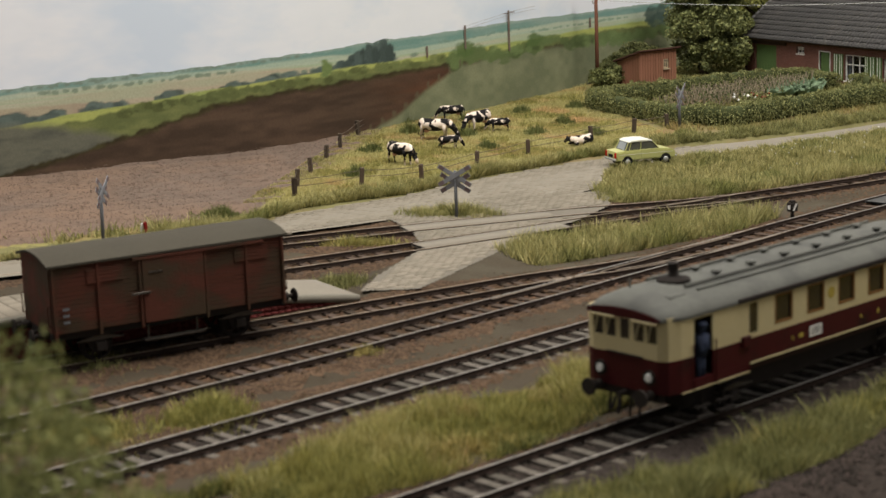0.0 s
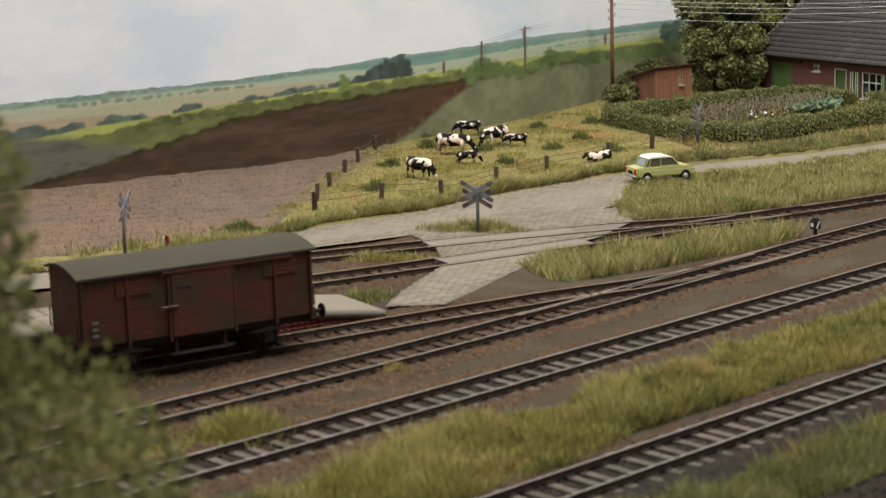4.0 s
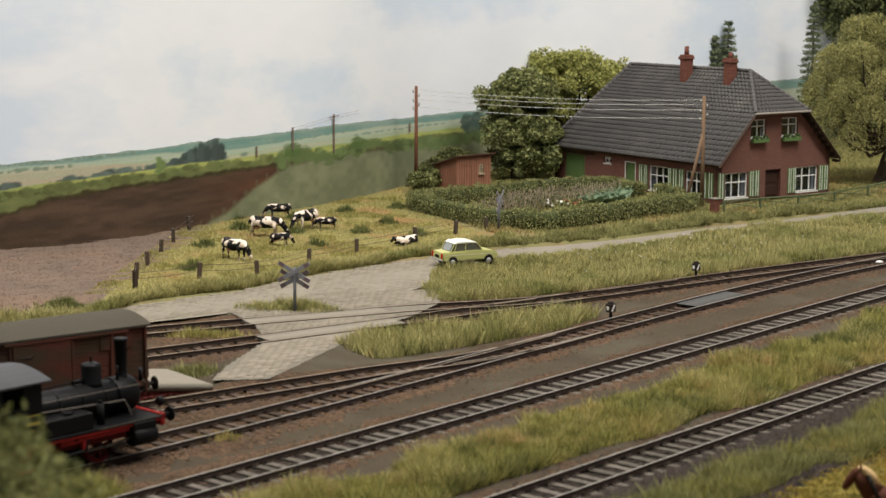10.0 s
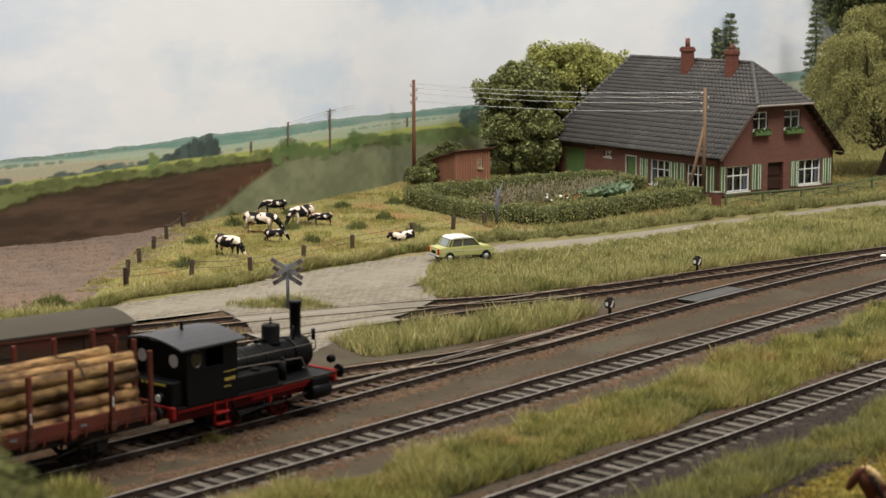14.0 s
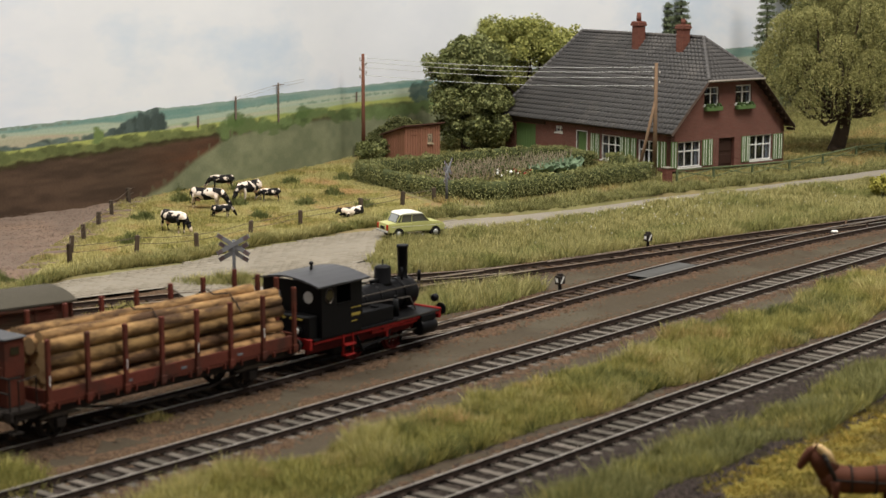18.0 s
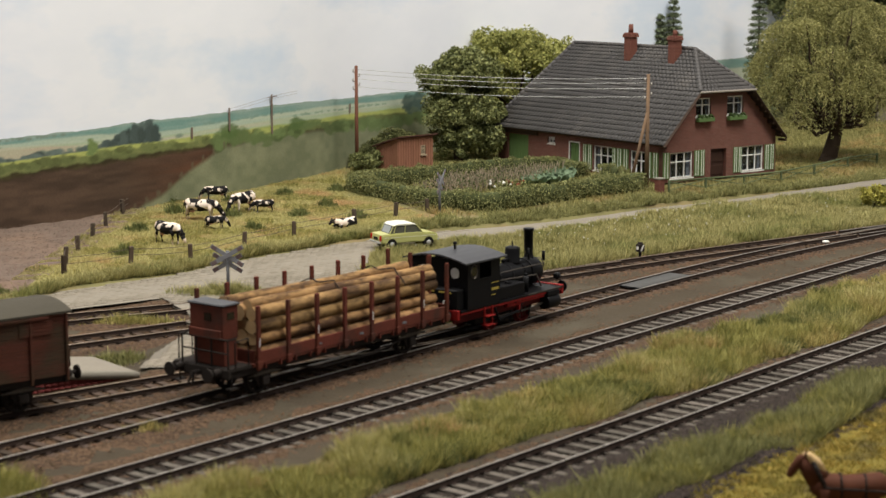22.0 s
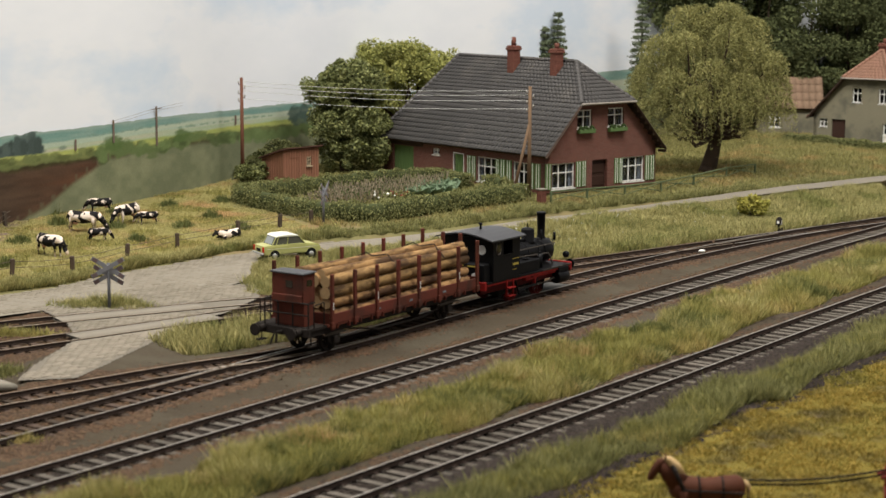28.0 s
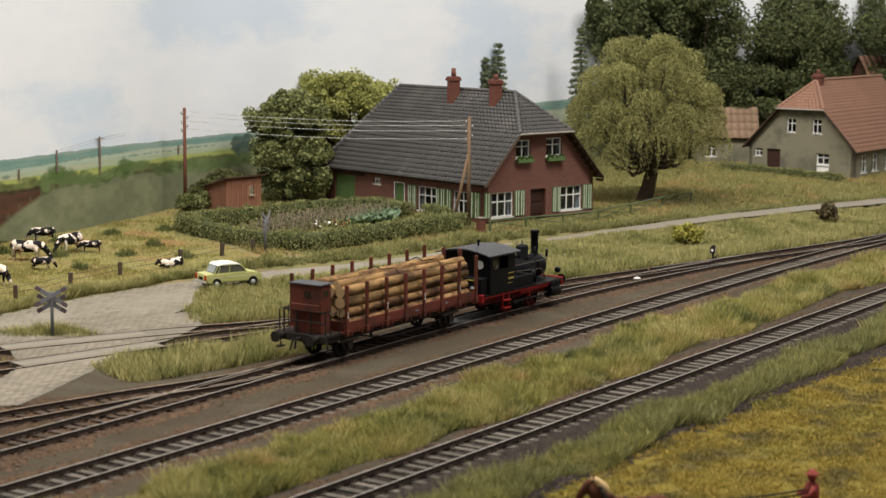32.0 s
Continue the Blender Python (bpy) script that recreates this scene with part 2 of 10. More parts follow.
M_TURF = mat("meadow_turf", (0.255, 0.222, 0.088), (0.185, 0.17, 0.062), 0.35, 12, 1.0, 0.95, bump=0.5, dirt=(0.22, 0.15, 0.07), dirt_scale=0.3, dirt_amount=0.5)
M_LAWNTURF = mat("lawn_turf", (0.19, 0.17, 0.075), (0.125, 0.12, 0.048), 0.35, 12, 1.0, 0.95, bump=0.6, dirt=(0.2, 0.15, 0.075), dirt_scale=0.3, dirt_amount=0.4)
M_OCHRE = mat("ochre_turf", (0.2, 0.15, 0.028), (0.12, 0.105, 0.026), 0.5, 12, 1.0, 0.95, bump=0.9, dirt=(0.08, 0.06, 0.028), dirt_scale=0.5, dirt_amount=0.4)
M_RAILTOP = mat("worn_rail_steel", (0.4, 0.37, 0.33), (0.27, 0.245, 0.22), 0.5, 6, 1.0, 0.32, metal=0.35, bump=0.05)
M_RAILRUST = mat("rusty_rail_head", (0.33, 0.27, 0.21), (0.2, 0.15, 0.11), 0.5, 6, 1.0, 0.38, metal=0.3, bump=0.05)
M_RAILWEB = mat("rusty_rail_side", (0.036, 0.023, 0.017), (0.021, 0.015, 0.012), 1.0, 12, 1.0, 0.9, bump=0.3)
M_SLEEPER = mat("weathered_sleeper_wood", (0.15, 0.133, 0.11), (0.08, 0.069, 0.057), 0.8, 16, 1.0, 0.9, bump=0.4, rnd=0.25, stretch=(1, 6, 6))
M_SLEEPER_BROWN = mat("rusty_brown_sleeper", (0.088, 0.064, 0.047), (0.05, 0.037, 0.029), 0.8, 16, 1.0, 0.9, bump=0.4, rnd=0.3, stretch=(1, 6, 6))
M_PAVE = mat("grey_paving_stone", (0.25, 0.22, 0.172), (0.176, 0.154, 0.119), 0.4, 14, 1.0, 0.9, bump=0.35, rnd=0.14, island=0.12)
M_JOINT = mat("sand_joint", (0.19, 0.17, 0.138), (0.14, 0.125, 0.1), 0.7, 12, 1.0, 0.95, bump=0.4)
M_LANE = mat("pale_lane_dust", (0.245, 0.22, 0.176), (0.18, 0.16, 0.127), 0.35, 10, 1.0, 0.95, bump=0.35)
M_CONCRETE = mat("concrete", (0.215, 0.198, 0.16), (0.155, 0.143, 0.115), 0.6, 10, 1.0, 0.9, bump=0.25)
M_BRICK_DARK = mat("dock_brick", (0.17, 0.045, 0.035), (0.11, 0.03, 0.025), 1.0, 10, 1.0, 0.9, bump=0.3, rnd=0.25)

# ---- the lie of the tracks and the ground ----
POLY = {"front": (-0.0000409, 1.26827, 47.5768), "second": (-0.0000566, 0.000969, 1.30056, 60.6369),
        "third": (-0.000352, -0.000676, 1.36439, 68.7295), "siding": (-0.002355, 0.79736, 68.2863),
        "loop": (-0.0000726, 0.000783, 0.82676, 78.3425), "far_loop": (-0.003178, 0.47, 79.2096), "joint": (-0.0000698, 0.77784, 78.7584)}


def pv(k, x):
    return np.polyval(POLY[k], x)


def slope(k, x):
    return np.polyval(np.polyder(POLY[k]), x)


def lin(k, x, lo, hi):
    """The polynomial between lo and hi, and straight on beyond."""
    xc = np.clip(x, lo, hi)
    return pv(k, xc) + slope(k, xc) * (x - xc)


def hermite(x, x0, x1, y0, m0, y1, m1):
    h = x1 - x0
    t = np.clip((x - x0) / h, 0, 1)
    return (2 * t**3 - 3 * t * t + 1) * y0 + (t**3 - 2 * t * t + t) * h * m0 + (-2 * t**3 + 3 * t * t) * y1 + (t**3 - t * t) * h * m1


def y_front(x):
    return lin("front", x, -12, 34)


def y_second(x):
    return lin("second", x, -15, 36)


def y_joint(x):
    y = lin("joint", x, 0, 34)
    return np.where(x < 33, y, hermite(x, 33, 46, pv("joint", 33.0), slope("joint", 33.0), y_second(46.0), slope("second", 36.0)))


def y_third(x):
    y = lin("third", x, -13, 14)
    return np.where(x < 14, y, np.where(x < 28, hermite(x, 14, 28, pv("third", 14.0), slope("third", 14.0), pv("joint", 28.0), slope("joint", 28.0)), y_joint(x)))


def y_siding(x):
    y = lin("siding", x, -16, 4)
    t = y_third(x)
    k = smooth01(-6.5, 3.5, x)
    return y * (1 - k) + t * k


def y_loop(x):
    y = lin("loop", x, -16, 22)
    k = smooth01(8, 20, x)
    return y * (1 - k) + y_joint(x) * k


def y_far_loop(x):
    y = lin("far_loop", x, -16, 8)
    k = smooth01(-6, 6, x)
    return y * (1 - k) + y_loop(x) * k


def centre_line(fn, x0, x1, bend=True, length=0.0):
    """Points every 0.25 m along a track; past x1 it bends off to the right for a while."""
    xs = np.arange(x0, x1, 0.05)
    pts = np.stack([xs, fn(xs)], 1)
    if length:
        p, d = pts[-1], pts[-1] - pts[-2]
        a = math.atan2(d[1], d[0])
        ext = []
        for i in range(int(length / 0.05)):
            a = max(a - 0.05 / 75, radians(12)) if bend else a
            p = p + 0.05 * np.array([math.cos(a), math.sin(a)])
            ext.append(p)
        pts = np.concatenate([pts, ext])
    s = np.r_[0, np.cumsum(np.hypot(*np.diff(pts, axis=0).T))]
    q = np.arange(0, s[-1], 0.25)
    return np.stack([np.interp(q, s, pts[:, 0]), np.interp(q, s, pts[:, 1])], 1)


TRACKS = {
    "front": centre_line(y_front, -18, 40, True, 95),
    "second": centre_line(y_second, -26, 46, True, 60),
    "third": centre_line(y_third, -38, 28),
    "siding": centre_line(y_siding, -36, 3.0),
    "loop": centre_line(y_loop, -40, 20),
    "far_loop": centre_line(y_far_loop, -40, 6.0),
    "joint": centre_line(y_joint, 20, 46),
}
ALL_C = np.concatenate([v[::2] for v in TRACKS.values()])


def gap_to_track(x, y):
    """Distance to the nearest track centre."""
    out = np.full(x.shape, 1e9)
    for v in TRACKS.values():
        c = v[::3]
        for i in range(0, len(c), 64):
            blk = c[i:i + 65]
            lo, hi = blk.min(0) - 6, blk.max(0) + 6
            k = (x > lo[0]) & (x < hi[0]) & (y > lo[1]) & (y < hi[1])
            if k.any():
                d = np.sqrt(((np.stack([x[k], y[k]], -1)[:, None] - blk[None]) ** 2).sum(-1)).min(1)
                out[k] = np.minimum(out[k], d)
    return out


ROAD_FAR = [(-46, 55), (-30, 64.5), (-19.5, 72.0), (-18.0, 75.6), (-13.75, 79.2), (-10.5, 83.7), (-6.75, 88.1), (-1.7, 92.6), (1.85, 94.7), (5, 96.9), (10.4, 102), (17.4, 107.2), (24.3, 112.3), (36, 120.6), (60, 136), (90, 154)]
ROAD_NEAR = [(-46, 51.5), (-30, 61.0), (-19.5, 68.6), (-17.0, 72.2), (-12.6, 75.6), (-7.0, 79.2), (-5.0, 82.1), (-5.1, 86.3), (-1.4, 89.1), (1.8, 91.0), (4.8, 93.5), (10.2, 99.2), (17, 104.6), (23.7, 109.5), (35.4, 117.6), (60, 133), (90, 151)]


def interp_line(line, x):
    line = np.array(line)
    return np.interp(x, line[:, 0], line[:, 1])


def road_height(x, y):
    return 0.02 + 0.28 * smooth01(2.5, 9.0, y - y_far_loop(x)) + 0.35 * smooth01(12, 30, x)


def height(x, y):
    """Height of the ground, with the rail tops at zero."""
    x, y = np.asarray(x, float), np.asarray(y, float)
    e = y - y_loop(x)
    yard = np.full(x.shape, -0.30)
    house = np.interp(e, [-3, 0, 3, 6, 10, 14, 17, 20, 26, 70], [-0.3, -0.3, -0.28, -0.1, 0.25, 0.34, 0.6, 0.95, 1.02, 1.15])
    mead = np.interp(e, [-3, 0, 6, 8.5, 12, 17, 24, 45, 70], [-0.3, -0.3, -0.26, 0.0, 0.22, 0.3, 0.38, 0.85, 1.0])
    k = smooth01(-9, 4, x)
    z = np.where(e > -3, mead * (1 - k) + house * k, yard)
    field = y_front(x) - y
    z = np.where(field > 0, np.interp(field, [0, 3.2, 6.5, 12, 40], [-0.3, -0.3, -0.05, 0.15, 0.3]), z)
    mid = y_second(x) - y
    z = z + np.where((field < 0) & (mid > 0), 0.16 * smooth01(2.2, 4, -field) * smooth01(2.2, 4, mid), 0)
    return z + 0.05 * (vnoise(x * 0.9, y * 0.9, 3) - 0.5) + 0.03 * (vnoise(x * 2.7, y * 2.7, 4) - 0.5)


def backdrop_y(x):
    return np.interp(x, [-60, -34.2, -22.5, -12, -8, 0, 12, 22, 32, 60, 95], [66, 83.6, 93, 109, 118, 129, 141, 151, 158, 166, 168])


def inside(poly, x, y):
    poly = np.array(poly)
    c = np.zeros(x.shape, bool)
    j = len(poly) - 1
    for i in range(len(poly)):
        xi, yi, xj, yj = *poly[i], *poly[j]
        with np.errstate(divide="ignore", invalid="ignore"):
            k = ((yi > y) != (yj > y)) & (x < (xj - xi) * (y - yi) / (yj - yi + 1e-12) + xi)
        c ^= k
        j = i
    return c


CROSSING = [(-13.6, 75.2), (-9.5, 78.0), (-4.6, 81.6), (-4.3, 77.9), (-5.4, 74.6), (-6.6, 72.4), (-8.0, 67.9), (-9.3, 63.6), (-9.9, 61.9), (-11.9, 61.6), (-11.8, 64), (-11.0, 69), (-12.0, 72.5)]


def build_ground():
    step = 0.36
    xs, ys = np.arange(-62, 96, step), np.arange(17, 172, step)
    X, Y = np.meshgrid(xs, ys, indexing="ij")
    Z = height(X, Y)
    d = gap_to_track(X.ravel(), Y.ravel()).reshape(X.shape)
    near = smooth01(2.6, 1.5, d)
    Z = Z * (1 - near) + (-0.26 + 0.085 * smooth01(0.7, 1.15, d)) * near + np.where(d < 3, 0.05, 0.0) * (vnoise(X * 5, Y * 5, 9) - 0.5)
    # under the paved crossing the ground drops away
    road = (Y < interp_line(ROAD_FAR, X) + 0.0) & (Y > interp_line(ROAD_NEAR, X) - 0.0) & (d > 2.2)
    Z = np.where(road, road_height(X, Y) - 0.12, Z)
    # the dirt rises softly to the paved crossing
    flush = inside(CROSSING, X.ravel(), Y.ravel()).reshape(X.shape).astype(float)
    for _ in range(7):
        flush = (flush + np.roll(flush, 1, 0) + np.roll(flush, -1, 0) + np.roll(flush, 1, 1) + np.roll(flush, -1, 1)) / 5
    flush = np.clip(flush * 2.2, 0, 1) * smooth01(1.1, 1.7, d)
    Z = np.where(road, Z, Z * (1 - flush) + (-0.06) * flush)
    plough = (X < -19.4 + 0.04 * (Y - 80) + 0.5 * (vnoise(X, Y, 5) - 0.5)) & (Y > interp_line(ROAD_FAR, X) + 2.5 + 1.2 * vnoise(X * 0.6, Y * 0.6, 6))
    Z = np.where(plough, Z + 0.1 * (vnoise(X * 2.2, Y * 2.2, 11) - 0.5) + 0.05 * np.sin((X * 0.5 - Y * 0.86) * 5.0), Z)
    nx, ny = X.shape
    idx = np.arange(nx * ny).reshape(nx, ny)
    quads = np.stack([idx[:-1, :-1], idx[1:, :-1], idx[1:, 1:], idx[:-1, 1:]], -1).reshape(-1, 4)
    cx, cy = X[:-1, :-1] + step / 2, Y[:-1, :-1] + step / 2
    dd = d[:-1, :-1] + 0.9 * (vnoise(cx * 0.8, cy * 0.8, 7) - 0.5)
    e = cy - y_loop(cx)
    field = y_front(cx) - cy
    wob = 2.0 * (vnoise(cx * 0.5, cy * 0.5, 8) - 0.5)
    zone = np.full(cx.shape, 1)
    zone[(e > 6.5)] = 4
    zone[(e > 6.5) & ((cx > -2.5) & (cy < 96 + 0.4 * cx) | (cx > -7.5) & (cy > 99 - 1.5 * (cx + 4)))] = 6
    zone[(zone == 4) & (np.abs(cy - interp_line(ROAD_FAR, cx)) < 1.9 + 0.5 * wob)] = 6
    zone[(zone == 4) & (cy < interp_line(ROAD_NEAR, cx) + 1.0)] = 6
    zone[plough[:-1, :-1]] = 3
    zone[(np.abs(cy - interp_line(ROAD_NEAR, cx)) < 1.0 + 0.3 * wob) & (cx < 2)] = 1
    zone[(dd < np.interp(cx, [-12, -4], [2.1, 1.55]))] = 0
    zone[field > -1.7] = 2
    zone[np.abs(y_second(cx) - cy) < 1.0] = 2
    zone[(field > 9.6 + wob) & (cx > 6 + wob)] = 5
    keep = (cy < backdrop_y(cx) + 1.0).ravel()
    me = pydata("ground", np.stack([X.ravel(), Y.ravel(), Z.ravel()], 1), quads[keep],
                [M_BALLAST, M_DIRT, M_SOIL, M_PLOUGH, M_TURF, M_OCHRE, M_LAWNTURF], zone.ravel()[keep], smooth=True)
    return thing("ground", EYE3, "modelled ground of gravel, dirt, turf and ploughed earth", "ground", kind="structure", data=me)


build_ground()


# ---- railway track ----
def offset_line(c, off):
    d = np.gradient(c, axis=0)
    d /= np.linalg.norm(d, axis=1)[:, None]
    return c + np.stack([-d[:, 1], d[:, 0]], 1) * off


RAIL_TOP = [(-0.03, 0.0), (0.03, 0.0), (0.03, -0.02), (-0.03, -0.02)]
RAIL_SIDE = [(-0.028, -0.02), (0.028, -0.02), (0.015, -0.05), (0.02, -0.14), (0.075, -0.165), (-0.075, -0.165), (-0.02, -0.14), (-0.015, -0.05)]


def sweep(c, outline, z0=0.0):
    d = np.gradient(c, axis=0)
    d /= np.linalg.norm(d, axis=1)[:, None]
    n = np.stack([-d[:, 1], d[:, 0]], 1)
    k = len(outline)
    V = np.zeros((len(c), k, 3))
    for j, (u, v) in enumerate(outline):
        V[:, j, :2] = c + n * u
        V[:, j, 2] = z0 + v
    i = np.arange(len(c) - 1)[:, None] * k
    j = np.arange(k)[None]
    j2 = (j + 1) % k
    F = np.stack([i + j, i + j2, i + k + j2, i + k + j], -1).reshape(-1, 4)
    return V.reshape(-1, 3), F


def rail_mesh(c, top=None):
    v1, f1 = sweep(c, RAIL_TOP)
    v2, f2 = sweep(c, RAIL_SIDE)
    return pydata("rail", np.concatenate([v1, v2]), np.concatenate([f1, f2 + len(v1)]), [top or M_RAILRUST, M_RAILWEB], np.r_[np.zeros(len(f1)), np.ones(len(f2))])


def sleeper_mesh(mt, length=2.5):
    bm = B()
    box(bm, -0.13, 0.13, -length / 2, length / 2, -0.34, -0.17, 0.02)
    for s in (-1, 1):
        for w in (-0.13, 0.13):
            box(bm, -0.1, 0.1, s * 0.7175 + w - 0.05, s * 0.7175 + w + 0.05, -0.172, -0.135, mi=1)
    return mesh_of("sleeper", bm, [mt, M_RAILWEB])


SLEEPER, SLEEPER_BROWN = sleeper_mesh(M_SLEEPER), sleeper_mesh(M_SLEEPER_BROWN)
TRACK_LABEL = {
    "front": "straight model track with bright rails on grey sleepers", "second": "straight model track with rusty rails and grey sleepers",
    "third": "shunting track with rusty rails in brown gravel", "siding": "siding track beside the brick loading dock",
    "loop": "overgrown loop track through the paved crossing", "far_loop": "rusty loop track set in the crossing pavement",
    "joint": "joined loop track leading away from the turnout"}


def build_track(key):
    c = TRACKS[key]
    tr = thing("track", EYE3, TRACK_LABEL[key], "railway track", "yard tracks", "structure")
    for off in (-0.7175, 0.7175):
        part("rail", rail_mesh(offset_line(c, off), M_RAILTOP if key in ("front", "second", "third", "joint") else None), None, tr)
    d = np.gradient(c, axis=0)
    rng = random.Random(len(c))
    s, step = 0.0, 0.68
    while s < (len(c) - 2) * 0.25:
        k = int(s / 0.25)
        x, y = c[k]
        s += step
        if x > 62:
            continue
        if key in ("far_loop", "loop") and -13.0 < x + (y - 73) * 0.35 < -6.0:
            continue
        if key == "siding" and x > -1.5 or key == "far_loop" and x > 1.5 or key == "joint" and x < 27:
            continue
        a = math.degrees(math.atan2(d[k][1], d[k][0])) + rng.uniform(-1.2, 1.2)
        part("sleeper", SLEEPER if key in ("front", "second") else SLEEPER_BROWN, None, tr, m=at(x, y, rng.uniform(-0.015, 0.008), a))
    return tr


for key in TRACKS:
    build_track(key)

# ---- printed backdrop ----
M_SKY = mat("printed_sky", (0.74, 0.775, 0.83), (0.88, 0.89, 0.915), 0.045, 0.3, 1.5, 0.95, bump=0.0, spec=0.05, stretch=(1, 1, 2.2), dirt=(0.65, 0.73, 0.83), dirt_scale=0.06, dirt_amount=0.4)
M_POLEP = mat("printed_pole", (0.2, 0.15, 0.12), (0.15, 0.115, 0.095), 1, 4, 1, 0.95, bump=0, spec=0.05)
M_WIREP = mat("printed_wire", (0.42, 0.42, 0.42), (0.36, 0.36, 0.36), 1, 4, 1, 0.95, bump=0, spec=0.05)


def print_material():
    """Matt paper that shows its printed colours."""
    ma = bpy.data.materials.new("printed_landscape")
    ma.use_nodes = True
    N, Lk = ma.node_tree.nodes, ma.node_tree.links
    bs = N["Principled BSDF"]
    bs.inputs["Roughness"].default_value = 0.95
    bs.inputs["Specular IOR Level"].default_value = 0.05
    ink = N.new("ShaderNodeVertexColor")
    ink.layer_name = "ink"
    tc = N.new("ShaderNodeTexCoord")
    no = N.new("ShaderNodeTexNoise")
    no.inputs["Scale"].default_value = 9.0 / U
    no.inputs["Detail"].default_value = 3
    Lk.new(tc.outputs["Object"], no.inputs["Vector"])
    mr = N.new("ShaderNodeMapRange")
    mr.inputs["To Min"].default_value, mr.inputs["To Max"].default_value = 0.82, 1.18
    Lk.new(no.outputs["Fac"], mr.inputs["Value"])
    hs = N.new("ShaderNodeHueSaturation")
    Lk.new(mr.outputs["Result"], hs.inputs["Value"])
    Lk.new(ink.outputs["Color"], hs.inputs["Color"])
    Lk.new(hs.outputs["Color"], bs.inputs["Base Color"])
    return ma


M_PRINT = print_material()


def backdrop_points(x0, x1, lift=0.0, step=0.4):
    xs = np.linspace(x0, x1, max(2, int((x1 - x0) / step) + 1))
    ys = sum(w * backdrop_y(xs + o) for o, w in ((-2.4, 0.1), (-1.2, 0.24), (0, 0.32), (1.2, 0.24), (2.4, 0.1)))
    d = np.stack([np.gradient(xs), np.gradient(ys)], 1)
    d /= np.linalg.norm(d, axis=1)[:, None]
    return np.stack([xs + d[:, 1] * lift, ys - d[:, 0] * lift], 1), xs


def print_strip(name, mt, parent, top, low, lift):
    """One thin printed mark of the backdrop, from its upper outline down to low."""
    top = np.array(top)
    p, xs = backdrop_points(top[0, 0], top[-1, 0], lift, 0.4)
    z = np.interp(xs, top[:, 0], top[:, 1])
    zl = np.interp(xs, *np.array(low).T) if np.ndim(low) else np.full(len(xs), low)
    V = np.concatenate([np.c_[p, zl], np.c_[p, z]])
    n = len(xs)
    i = np.arange(n - 1)
    F = np.stack([i, i + 1, n + i + 1, n + i], 1)
    return part(name, pydata(name, V, F, mt, smooth=True), None, parent)


def ink(r, g, b):
    """A printed colour as linear reflectance."""
    m = (r + g + b) / 3
    return np.array([((c * 0.86 + m * 0.14) / 255) ** 2.2 / 0.84 for c in (r, g, b)])


def ragged(xs, amount, freq, seed):
    n = vnoise(xs * freq, xs * 0, seed) * 0.55 + vnoise(xs * freq * 2.7, xs * 0, seed + 7) * 0.3 + vnoise(xs * freq * 6.5, xs * 0, seed + 9) * 0.15
    return amount * (n - 0.42) * 2


RIDGE = [(-60, 4.5), (-34.1, 4.85), (-30, 5.05), (-27, 5.07), (-23, 5.25), (-19.5, 5.42), (-16.4, 5.45), (-12.2, 5.6), (-7, 5.45), (2, 5.6), (10, 5.9), (19, 6.2), (24, 6.35), (34, 6.5), (60, 6.2), (94, 6)]


